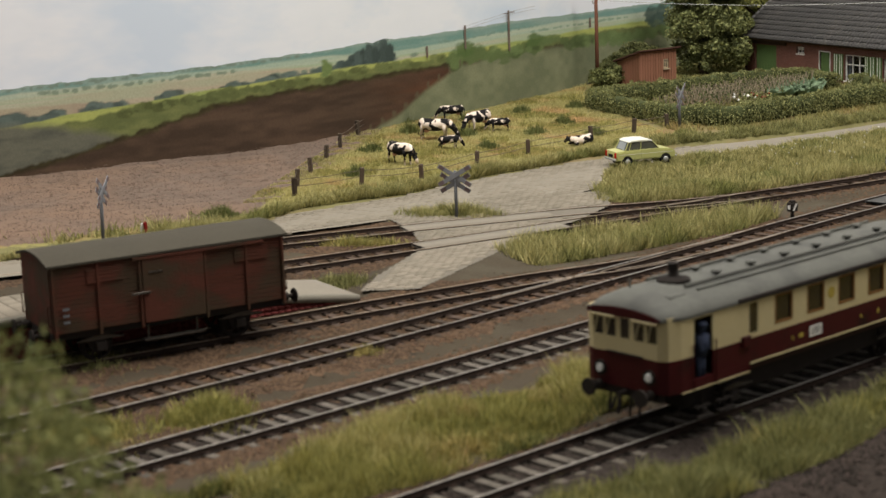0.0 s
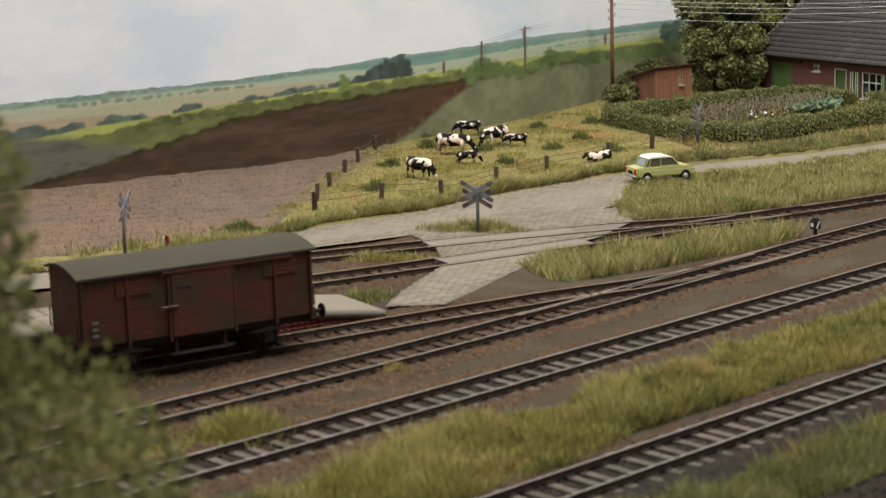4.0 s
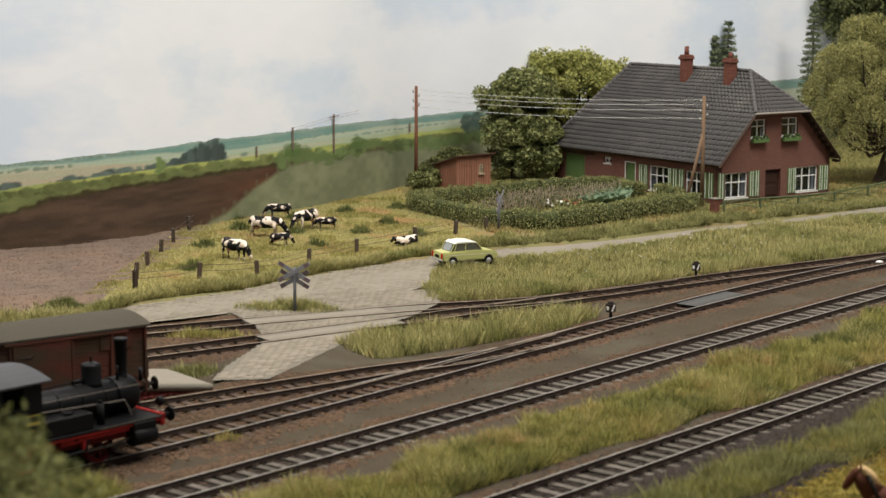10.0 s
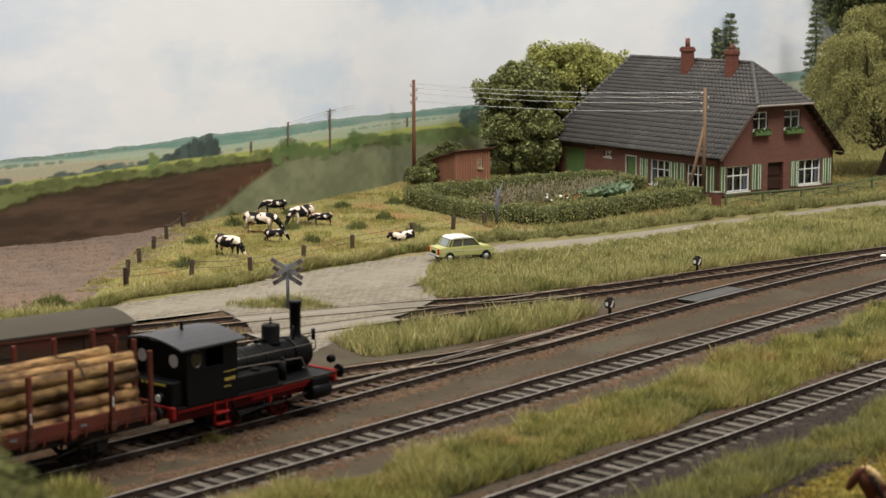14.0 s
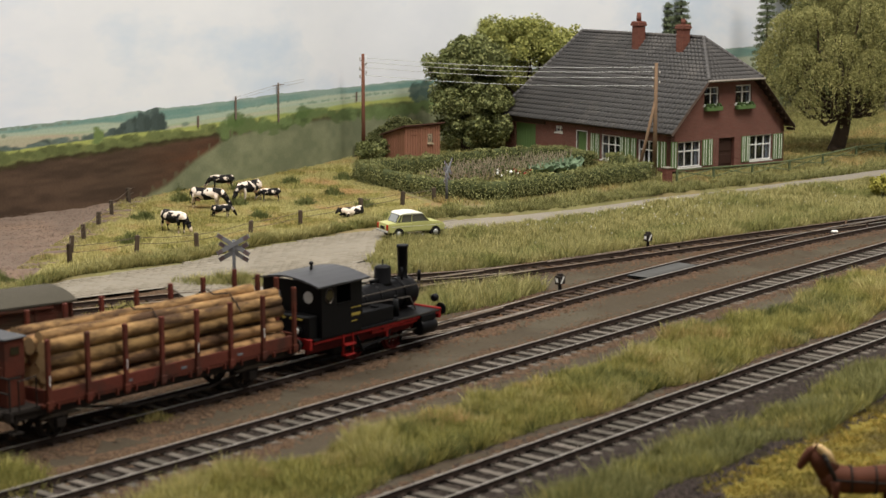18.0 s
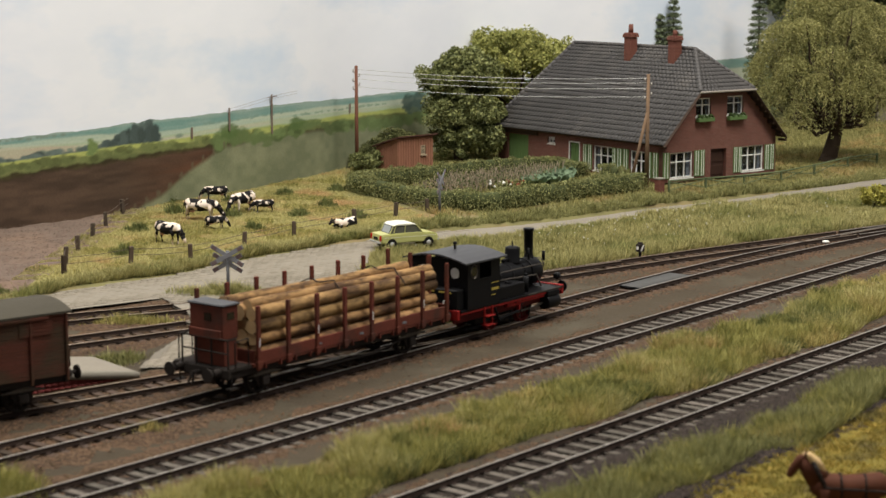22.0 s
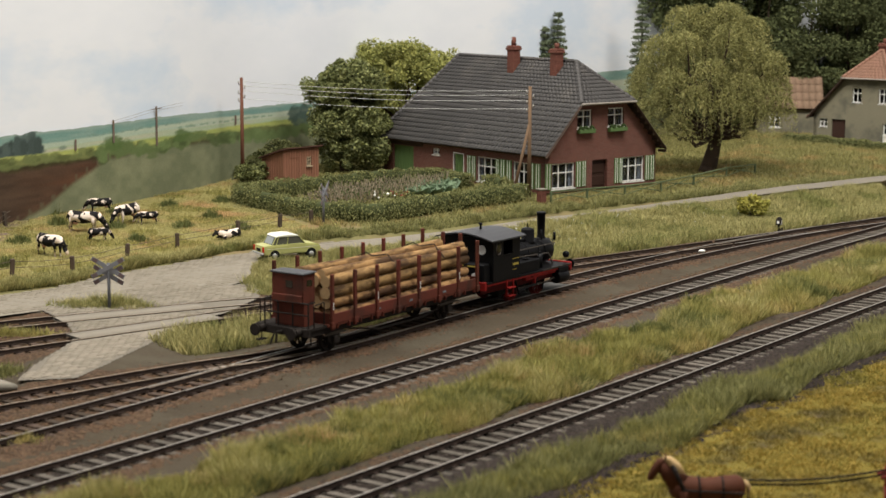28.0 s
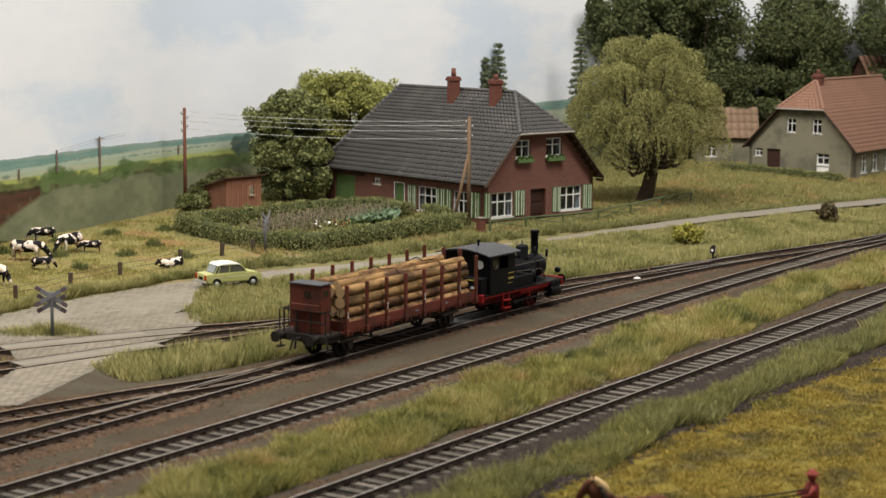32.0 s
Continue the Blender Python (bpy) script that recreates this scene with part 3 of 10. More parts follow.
def paint_landscape(X, Z, xs):
    """Colours of the printed country at the places X along and Z up: from the far ridge to the near slope."""
    rng = np.random.default_rng(11)
    col = np.zeros((*X.shape, 3))
    col[:] = ink(134, 152, 141)

    def lay(mask, c, c2=None, fx=1.0, fz=1.0, seed=1):
        nonlocal col
        m = np.clip(mask, 0, 1)[..., None]
        if c2 is None:
            c3 = np.asarray(c)
        else:
            q = 0.6 * vnoise(X * fx, Z * fz, seed) + 0.4 * vnoise(X * fx * 3.3, Z * fz * 3.3, seed + 3)
            q = np.clip((q - 0.3) / 0.4, 0, 1)[..., None]
            c3 = np.asarray(c) * (1 - q) + np.asarray(c2) * q
        col = col * (1 - m) + c3 * m

    def below(line, soft=0.08, amount=0.0, freq=1.5, seed=1):
        t = np.interp(xs, *np.array(line).T) + (ragged(xs, amount, freq, seed) if amount else 0)
        return (t[:, None] - Z) / soft + 0.5

    def blob(x, z, rx, rz, c, rough=0.35, seed=1, strength=1.0):
        k = np.abs(xs - x) < rx * 1.6
        if not k.any():
            return
        xx, zz = X[k], Z[k]
        d = ((xx - x) / rx) ** 2 + ((zz - z) / rz) ** 2
        d = d + rough * 2 * (vnoise(xx * 5, zz * 5, seed) - 0.5)
        m = np.clip((1.0 - d) / 0.5, 0, 1)[..., None] * strength
        col[k] = col[k] * (1 - m) + np.asarray(c) * m

    # ridge with its dark woods, then pale strips of fields
    lay(below([(x, z - 0.1) for x, z in RIDGE], 0.12, 0.1, 1.6, 2), ink(128, 150, 138), ink(104, 138, 128), 0.5, 2.5, 3)
    lay(below([(-60, 4.2), (-34.2, 4.55), (-27.4, 4.83), (-23.6, 4.95), (-20.3, 5.0), (-17.8, 4.8), (-14.2, 4.95), (-12.2, 5.15), (-7, 5.0), (10, 5.2), (20, 5.5), (94, 5.2)], 0.1, 0.06, 0.7, 4), ink(168, 174, 150), ink(150, 168, 148), 0.25, 3.0, 5)
    lay(below([(-60, 4.05), (-34.2, 4.36), (-30, 4.55), (-26, 4.72), (-22, 4.7), (-18, 4.5), (-12, 4.75), (-8, 4.65), (94, 4.7)], 0.08, 0.05, 0.6, 14), ink(148, 166, 134), ink(172, 166, 142), 0.16, 4.0, 15)
    lay(below([(-60, 3.6), (-34.2, 3.85), (-32.2, 4.1), (-30.6, 4.32), (-26.9, 4.5), (-23, 4.6), (-20.3, 4.45), (-18, 4.2)], 0.08, 0.06, 0.9, 12), ink(168, 154, 130), ink(158, 160, 132), 0.2, 3.0, 6)
    lay(below([(-60, 3.5), (-34.3, 3.9), (-31.4, 3.86), (-29, 3.62), (-27, 3.6)], 0.1, 0.05, 0.9, 16), ink(150, 130, 112), ink(160, 150, 124), 0.4, 2.0, 17)
    # tree rows between the far fields
    for z0, slope_, x0, x1, r, c in ((4.78, 0.035, -34, -20, 0.1, (110, 126, 112)), (4.5, 0.03, -33, -25, 0.12, (112, 128, 108)), (5.0, 0.01, -28, -21, 0.07, (112, 130, 116)), (4.35, 0.01, -23, -17, 0.15, (104, 122, 106)), (4.95, 0.04, -16, -7, 0.08, (110, 136, 122)), (5.1, 0.02, -8, 6, 0.08, (112, 138, 124)), (4.8, 0.0, -14, 4, 0.1, (120, 142, 120))):
        x = x0
        while x < x1:
            x += rng.uniform(0.25, 1.1) * r * 4
            if vnoise(np.array([x * 0.4]), np.array([z0 * 9]), 8)[0] > 0.4:
                blob(x, z0 + slope_ * (x - x0) + rng.uniform(-0.04, 0.04), r * rng.uniform(0.7, 1.7), r * rng.uniform(0.6, 1.2), ink(*c), 0.3, int(x * 9) & 255, 0.85)
    # nearer hazy woods in clusters
    for k in range(210):
        x = rng.uniform(-35.5, -18.2)
        base = np.interp(x, [-36, -34.2, -32.8, -31, -28.6, -27.5, -23, -20.3, -18], [3.1, 3.3, 3.3, 3.45, 3.5, 3.75, 4.0, 4.2, 4.25])
        if vnoise(np.array([x * 0.8]), np.array([1.0]), 21)[0] > 0.25:
            h = rng.uniform(0.16, 0.42)
            blob(x, base + rng.uniform(-0.35, 0.12), h * rng.uniform(0.8, 1.6), h, ink(*(np.array((80, 92, 86)) * rng.uniform(0.8, 1.2))), 0.4, k, 0.95)
    for k in range(26):
        x = rng.uniform(-20.4, -17.8)
        h = np.interp(x, [-20.4, -19.6, -18.7, -18.1, -17.8], [0.35, 0.7, 1.2, 1.35, 0.7]) * rng.uniform(0.7, 1.0)
        blob(x, 4.2 + h * 0.5, 0.22, h * 0.72, ink(*(np.array((72, 84, 80)) * rng.uniform(0.85, 1.2))), 0.4, k + 40)
    # yellow field, green meadow, dark hazy left corner
    lay(below([(-60, 2.6), (-34, 3.0), (-31.5, 3.35), (-28.7, 3.6), (-26.5, 3.85), (-23.6, 4.05), (-20.8, 4.22), (-15.2, 4.32), (-10.5, 4.4), (-7.8, 4.4), (0, 4.4), (20, 4.5), (94, 4.4)], 0.06, 0.05, 1.2, 4), ink(160, 166, 88), ink(140, 152, 84), 0.5, 3, 22)
    lay(below([(-60, 2.2), (-34.3, 2.75), (-31.9, 2.95), (-30.4, 3.1), (-28.9, 3.4), (-27.4, 3.6), (-25.4, 3.72), (-22, 3.95), (-18.5, 4.02), (-15, 4.05), (-10, 4.1), (0, 4.0), (20, 4.0), (94, 4.0)], 0.12, 0.22, 1.1, 24), ink(112, 118, 70), ink(94, 102, 62), 0.7, 1.5, 25)
    lay(below([(-60, 3.0), (-36, 3.2), (-33.5, 3.1), (-32.3, 2.8), (-30.5, 2.3), (-29, 1.8), (-28, 1.2)], 0.5, 0.1, 1.5, 26), ink(100, 100, 86), ink(84, 86, 76), 0.8, 2.0, 27)
    for k in range(120):
        x = rng.uniform(-29.5, -13.2)
        base = np.interp(x, [-30, -28.4, -25.4, -22, -18.5, -15.5, -13], [3.1, 3.35, 3.68, 3.9, 4.0, 4.1, 4.1])
        h = rng.uniform(0.08, 0.26)
        blob(x, base + rng.uniform(-0.2, 0.1), h * rng.uniform(0.8, 1.8), h, ink(*(np.array((98, 106, 64)) * rng.uniform(0.75, 1.1))), 0.5, k + 80, 0.85)
    blob(-20.75, 4.35, 0.3, 0.55, ink(104, 122, 72), 0.6, 131)
    # dark field with its scrubby upper rim, warmer towards the slope
    rim = [(-60, 0.5), (-34.4, 0.72), (-32.7, 1.06), (-30.8, 1.6), (-28.9, 2.12), (-27.0, 2.64), (-25.7, 3.08), (-23.7, 3.38), (-21, 3.52), (-18.5, 3.6), (-15, 3.7), (-12, 3.7)]
    lay(below(rim, 0.14, 0.14, 2.2, 15), ink(72, 68, 44), ink(58, 52, 38), 1.5, 3, 31)
    lay(below([(x, z - 0.2) for x, z in rim], 0.2, 0.12, 2.5, 7), ink(86, 69, 56), ink(70, 57, 47), 0.5, 1.6, 32)
    warm = np.clip((X + 19.5) / 4.0, 0, 1) * np.clip(below([(x, z - 0.25) for x, z in rim], 0.3), 0, 1)
    lay(warm * 0.8, ink(102, 65, 46), ink(77, 54, 42), 0.6, 1.6, 33)
    # grey-green slope with soft bushes along its crest
    crest = [(-60, -1), (-20.4, -1), (-19.2, 0.35), (-17.6, 1.3), (-16.4, 2.4), (-14.8, 3.5), (-12.2, 3.7), (-10.3, 3.65), (-7.9, 3.5), (-2, 3.3), (10, 3.0), (25, 3.0), (94, 3)]
    lay(below(crest, 0.3, 0.12, 1.4, 41), ink(122, 125, 95), ink(104, 109, 82), 1.2, 0.7, 42)
    for k in range(130):
        x = rng.uniform(-15.4, 2.0)
        base = np.interp(x, [-15.4, -14.6, -13.6, -12, -10.4, -8, 0], [3.7, 4.2, 3.95, 3.9, 4.2, 3.7, 3.6])
        h = rng.uniform(0.16, 0.42)
        blob(x, base + rng.uniform(-0.42, 0.12), h * rng.uniform(0.8, 1.4), h, ink(*(np.array((92, 108, 66)) * rng.uniform(0.78, 1.15))), 0.55, k + 300, 0.8)
    for x, z, rx, rz in ((-4.6, 4.75, 0.5, 0.62), (-3.8, 4.85, 0.5, 0.7), (-4.2, 4.4, 0.8, 0.5), (-14.6, 4.35, 0.55, 0.5), (-11.2, 4.3, 0.5, 0.45)):
        blob(x, z, rx, rz, ink(66, 82, 74) if x > -8 else ink(82, 102, 58), 0.4, int(-x * 10), 0.9)
    # a row of fence posts up the edge of the slope
    for k in range(9):
        x = -19.0 + k * 0.52
        z = np.interp(x, [-19.2, -17.6, -16.4, -14.8], [0.5, 1.4, 2.5, 3.5])
        blob(x, z + 0.12, 0.07, 0.25, ink(92, 84, 66), 0.0, k, 0.8)
    return np.clip(col, 0.005, 0.9)


def build_backdrop():
    p, xs = backdrop_points(-60, 95)
    n = len(xs)
    rows = np.linspace(-1.5, 48, 12)
    V = np.concatenate([np.c_[p, np.full(n, z)] for z in rows])
    F = np.concatenate([np.stack([k * n + np.arange(n - 1), k * n + np.arange(1, n), (k + 1) * n + np.arange(1, n), (k + 1) * n + np.arange(n - 1)], 1) for k in range(len(rows) - 1)])
    bd = thing("backdrop", EYE3, "curved printed backdrop of cloudy sky above farmland hills", "backdrop", kind="structure", data=pydata("backdrop", V, F, M_SKY, smooth=True))
    # the printed country below the skyline
    fine, fx = backdrop_points(-60, 95, 0.06, 0.085)
    keep = ((fx > -37) & (fx < 34)) | (np.arange(len(fx)) % 12 == 0)
    fine, fx = fine[keep], fx[keep]
    top = np.interp(fx, *np.array(RIDGE).T) + ragged(fx, 0.09, 2.2, 2)
    top = np.maximum(top, np.interp(fx, [-20.2, -19.2, -18.5, -17.9, -17.7], [4, 5.1, 5.5, 5.5, 4]) + ragged(fx, 0.12, 6, 5))
    n, m = len(fx), 92
    t = np.linspace(0, 1, m)
    Z = -0.6 + (top[:, None] + 0.6) * t[None]
    X = np.repeat(fx[:, None], m, 1)
    C = paint_landscape(X, Z, fx)
    V = np.concatenate([np.repeat(fine[:, None], m, 1), Z[..., None]], -1).reshape(-1, 3)
    i = np.arange(n * m).reshape(n, m)
    F = np.stack([i[:-1, :-1], i[1:, :-1], i[1:, 1:], i[:-1, 1:]], -1).reshape(-1, 4)
    me = pydata("printed_landscape", V, F, M_PRINT, smooth=True)
    ca = me.color_attributes.new("ink", "FLOAT_COLOR", "POINT")
    ca.data.foreach_set("color", np.concatenate([C, np.ones((n, m, 1))], -1).astype(np.float32).ravel())
    part("printed_landscape", me, None, bd)
    for x, z0, z1 in ((-12.48, 3.9, 6.3), (-14.6, 4.4, 5.75), (-16.4, 4.2, 4.85), (-8.3, 4.5, 5.1)):
        print_strip("printed_pole", M_POLEP, bd, [(x - 0.045, z1), (x + 0.045, z1)], z0, 0.12)
    print_strip("printed_pole_arm", M_POLEP, bd, [(-12.75, 6.17), (-12.2, 6.2)], [(-12.75, 6.12), (-12.2, 6.15)], 0.14)
    for dz in (0.0, 0.16):
        print_strip("printed_wire", M_WIREP, bd, [(-14.55, 5.72 - dz), (-12.48, 6.22 - dz), (-11.2, 6.36 - dz)], [(-14.55, 5.7 - dz), (-12.48, 6.2 - dz), (-11.2, 6.34 - dz)], 0.16)
    return bd


build_backdrop()


def front_fascia():
    """The plain timber edge that closes the layout towards the room, below the picture."""
    bm = B()
    box(bm, -62, 96, 16.0, 17.0, -4.0, 0.25, 0.05)
    thing("layout_fascia", EYE3, "plain timber front edge of the model layout", "fascia", kind="structure", data=mesh_of("layout_fascia", bm, M_DIRT))
    bm = B()
    box(bm, -400, 400, -200, 400, -88, -87)
    thing("floor", EYE3, "plain grey floor of the room below the layout", "floor", kind="structure", data=mesh_of("floor", bm, M_CONCRETE))


front_fascia()


# ---- paved road, crossing and loading dock ----
def crossing_height(x, y):
    e = y - y_far_loop(x)
    return np.where(e > 0.8, road_height(x, y), -0.015) + 0.0


M_PANEL = mat("worn_grey_infill", (0.25, 0.225, 0.18), (0.18, 0.16, 0.13), 0.5, 8, 1.1, 0.9, bump=0.3, stretch=(1, 1, 1))


def build_road():
    road = thing("road", EYE3, "pale stone-paved village road narrowing to a dusty lane", "road", kind="structure")
    xs = np.arange(-46, 90, 0.4)
    far, near = interp_line(ROAD_FAR, xs), interp_line(ROAD_NEAR, xs)
    wob = 0.35 * (vnoise(xs * 0.8, xs * 0, 21) - 0.5)
    rows = np.linspace(0, 1, 9)
    V = np.concatenate([np.c_[xs, near + wob + (far - near) * r, road_height(xs, near + (far - near) * r) - 0.05 + 0.05 * math.sin(math.pi * r)] for r in rows])
    n = len(xs)
    F = np.concatenate([np.stack([k * n + np.arange(n - 1), k * n + np.arange(1, n), (k + 1) * n + np.arange(1, n), (k + 1) * n + np.arange(n - 1)], 1) for k in range(8)])
    part("lane_surface", pydata("lane_surface", V, F, M_LANE, smooth=True), None, road)
    # bed of the crossing
    gx, gy = np.meshgrid(np.arange(-15, -3, 0.1), np.arange(60, 83, 0.1), indexing="ij")
    ok = inside(CROSSING, gx + 0.05, gy + 0.05)
    d = gap_to_track(gx.ravel(), gy.ravel()).reshape(gx.shape)
    gz = crossing_height(gx, gy) - 0.035
    idx = np.arange(gx.size).reshape(gx.shape)
    q = np.stack([idx[:-1, :-1], idx[1:, :-1], idx[1:, 1:], idx[:-1, 1:]], -1)[ok[:-1, :-1]]
    part("crossing_bed", pydata("crossing_bed", np.stack([gx.ravel(), gy.ravel(), gz.ravel()], 1), q, M_JOINT, smooth=True), None, road)
    # stones in courses across the road
    th = radians(38)
    ux, uy = math.cos(th), math.sin(th)
    L, Wd = 0.44, 0.27
    rng = np.random.default_rng(5)
    ii, jj = np.meshgrid(np.arange(-160, 160), np.arange(-130, 160), indexing="ij")
    a = (ii + 0.5 * (jj % 2)) * L
    b = jj * Wd
    cx, cy = -10 + a * ux - b * uy, 75 + a * uy + b * ux
    onroad = (cx > -34) & (cx < 0.5) & (cy < interp_line(ROAD_FAR, cx) - 0.1) & (cy > interp_line(ROAD_NEAR, cx) + 0.1)
    oncross = np.ones(cx.shape, bool)
    for ou, ov in ((-0.2, -0.12), (0.2, -0.12), (0.2, 0.12), (-0.2, 0.12)):
        oncross &= inside(CROSSING, cx + ou * ux - ov * uy, cy + ou * uy + ov * ux)
    edge = rng.random(cx.shape)
    dd = np.full(cx.shape, 9.0)
    k = onroad | oncross
    dd[k] = gap_to_track(cx[k], cy[k])
    k &= (dd > 1.02) & (edge > 0.015) & ~((cx > -3) & (edge < 0.25 + (cx + 3) * 0.22))
    cx, cy = cx[k], cy[k]
    cz = np.where(inside(CROSSING, cx, cy), crossing_height(cx, cy), road_height(cx, cy)) + rng.uniform(-0.012, 0.012, len(cx))
    stones = brick_verts(0.405, 0.235, 0.12)
    order = np.argsort(cy)
    near300 = order[:300]
    me = pydata("paving_stone", stones[0], stones[1], M_PAVE)
    for q in near300:
        part("paving_stone", me, None, road, m=at(cx[q], cy[q], cz[q], 38 + rng.uniform(-2, 2)))
    rest = order[300:]
    V, F = scatter(stones, np.stack([cx, cy, cz], 1)[rest], th + rng.uniform(-0.04, 0.04, len(rest)))
    tagged(part("paving", pydata("paving", V, F, M_PAVE), None, road), kind="stuff")
    # panels between the rails
    for key in ("loop", "far_loop"):
        c = TRACKS[key]
        x_of = c[:, 0] + (c[:, 1] - 73) * 0.35
        seg = c[(x_of > -12.6) & (x_of < -5.6)]
        v, f = sweep(offset_line(seg, 0.0), [(-0.58, -0.01), (0.58, -0.01), (0.58, -0.12), (-0.58, -0.12)])
        part("crossing_panel", pydata("crossing_panel", v, f, M_PANEL), None, road, "pale timber infill between the rails")
    return road


def brick_verts(l, w, h):
    """A block with a chamfered top: verts and quad faces, top at z = 0."""
    c = 0.025
    a, b = l / 2, w / 2
    V = [(-a, -b, -h), (a, -b, -h), (a, b, -h), (-a, b, -h), (-a, -b, -c), (a, -b, -c), (a, b, -c), (-a, b, -c),
         (-a + c, -b + c, 0), (a - c, -b + c, 0), (a - c, b - c, 0), (-a + c, b - c, 0)]
    F = [(0, 1, 5, 4), (1, 2, 6, 5), (2, 3, 7, 6), (3, 0, 4, 7), (4, 5, 9, 8), (5, 6, 10, 9), (6, 7, 11, 10), (7, 4, 8, 11), (8, 9, 10, 11)]
    return np.array(V, float), np.array(F)


def scatter(shape, places, angles, scales=None, tilt=None):
    """Many copies of one small form joined: verts and faces."""
    V0, F0 = shape
    n = len(places)
    ca, sa = np.cos(angles)[:, None], np.sin(angles)[:, None]
    P = np.repeat(V0[None], n, 0)
    if scales is not None:
        P = P * np.asarray(scales).reshape(n, 1, -1)
    X = P[..., 0] * ca - P[..., 1] * sa
    Y = P[..., 0] * sa + P[..., 1] * ca
    V = np.stack([X, Y, P[..., 2]], -1) + places[:, None]
    F = (F0[None] + (np.arange(n) * len(V0))[:, None, None]).reshape(-1, F0.shape[1])
    return V.reshape(-1, 3), F


build_road()


def build_dock():
    dock = thing("loading_dock", EYE3, "loading dock with concrete edge, brick face and ramp", "loading dock", kind="structure")
    c = TRACKS["siding"]
    c = c[(c[:, 0] > -35) & (c[:, 0] < -10.6)]
    x = c[:, 0]
    z = np.interp(x, [-35, -17.5, -13.1, -10.6], [1.15, 1.15, 0.45, 0.0])
    near, back = offset_line(c, 1.62), offset_line(c, 4.9)

    def band(a, b, za, zb):
        n = len(c)
        V = np.concatenate([np.c_[a, za], np.c_[b, zb]])
        i = np.arange(n - 1)
        return V, np.stack([i, i + 1, n + i + 1, n + i], 1)

    v, f = band(near, back, z, z - 0.02)
    part("dock_top", pydata("dock_top", v, f, M_PANEL), None, dock)
    v, f = band(offset_line(c, 1.63), offset_line(c, 1.63), np.full(len(c), -0.5), z - 0.1)
    part("brick_backing", pydata("brick_backing", v, f, M_BRICK_DARK), None, dock)
    v, f = band(back, back, np.full(len(c), -0.5), z - 0.02)
    part("back_wall", pydata("back_wall", v, f, M_CONCRETE), None, dock)
    v, f = sweep(offset_line(c, 1.56), [(-0.06, 0.0), (0.25, 0.0), (0.25, -0.24), (-0.06, -0.24)])
    v[:, 2] += np.repeat(z, 4) + 0.004
    part("kerb_slab", pydata("kerb_slab", v, f, M_CONCRETE), None, dock, "grey concrete edge slab")
    # bricks of the face
    d = np.gradient(c, axis=0)
    ang = np.arctan2(d[:, 1], d[:, 0])
    places, angs = [], []
    rng = np.random.default_rng(8)
    face = offset_line(c, 1.6)
    for r in range(17):
        zz = -0.3 + r * 0.085
        for k in range(r % 2, len(c) - 1, 1):
            if zz + 0.04 < z[k] - 0.24:
                o = rng.uniform(-0.006, 0.006)
                places.append((face[k, 0] + o, face[k, 1] + o + (0.1 if r % 2 else 0), zz + 0.07))
                angs.append(ang[k])
    V, F = scatter(brick_verts(0.235, 0.1, 0.07), np.array(places), np.array(angs))
    tagged(part("bricks", pydata("bricks", V, F, M_BRICK_DARK), None, dock, "weathered dark red brickwork"), kind="stuff")
    # paving of the dock yard behind the wagon
    places, angs = [], []
    for k in range(0, len(c), 2):
        if x[k] < -15:
            for j in range(9):
                q = offset_line(c, 1.95 + j * 0.33)[k]
                places.append((q[0], q[1], z[k] + 0.03))
                angs.append(ang[k])
    V, F = scatter(brick_verts(0.46, 0.29, 0.08), np.array(places), np.array(angs))
    tagged(part("dock_paving", pydata("dock_paving", V, F, M_PAVE), None, dock), kind="stuff")
    return dock


build_dock()


# ---- house building tools ----
def brick_material(name, base, var, mortar, size=1.0):
    ma = mat(name, base, var, 0.5, 14, 1.0, 0.9, bump=0.3)
    nt = ma.node_tree
    N, Lk = nt.nodes, nt.links
    bs = N["Principled BSDF"]
    src = bs.inputs["Base Color"].links[0].from_socket
    tc = [n for n in N if n.type == "TEX_COORD"][0]
    mp = N.new("ShaderNodeMapping")
    mp.inputs["Scale"].default_value = (1 / U, 1 / U, 1 / U)
    mp.inputs["Rotation"].default_value = (radians(-90), 0, 0)
    Lk.new(tc.outputs["Object"], mp.inputs["Vector"])
    br = N.new("ShaderNodeTexBrick")
    br.inputs["Scale"].default_value = 1.0
    br.inputs["Brick Width"].default_value = 0.26 * size
    br.inputs["Row Height"].default_value = 0.085 * size
    br.inputs["Mortar Size"].default_value = 0.009 * size
    br.inputs["Mortar"].default_value = (*mortar, 1)
    br.inputs["Bias"].default_value = -0.2
    Lk.new(mp.outputs["Vector"], br.inputs["Vector"])
    Lk.new(src, br.inputs["Color1"])
    hs = N.new("ShaderNodeHueSaturation")
    hs.inputs["Value"].default_value = 0.72
    Lk.new(src, hs.inputs["Color"])
    Lk.new(hs.outputs["Color"], br.inputs["Color2"])
    Lk.new(br.outputs["Color"], bs.inputs["Base Color"])
    bp = [n for n in N if n.type == "BUMP"][0]
    Lk.new(br.outputs["Fac"], bp.inputs["Height"])
    bp.invert = True
    return ma


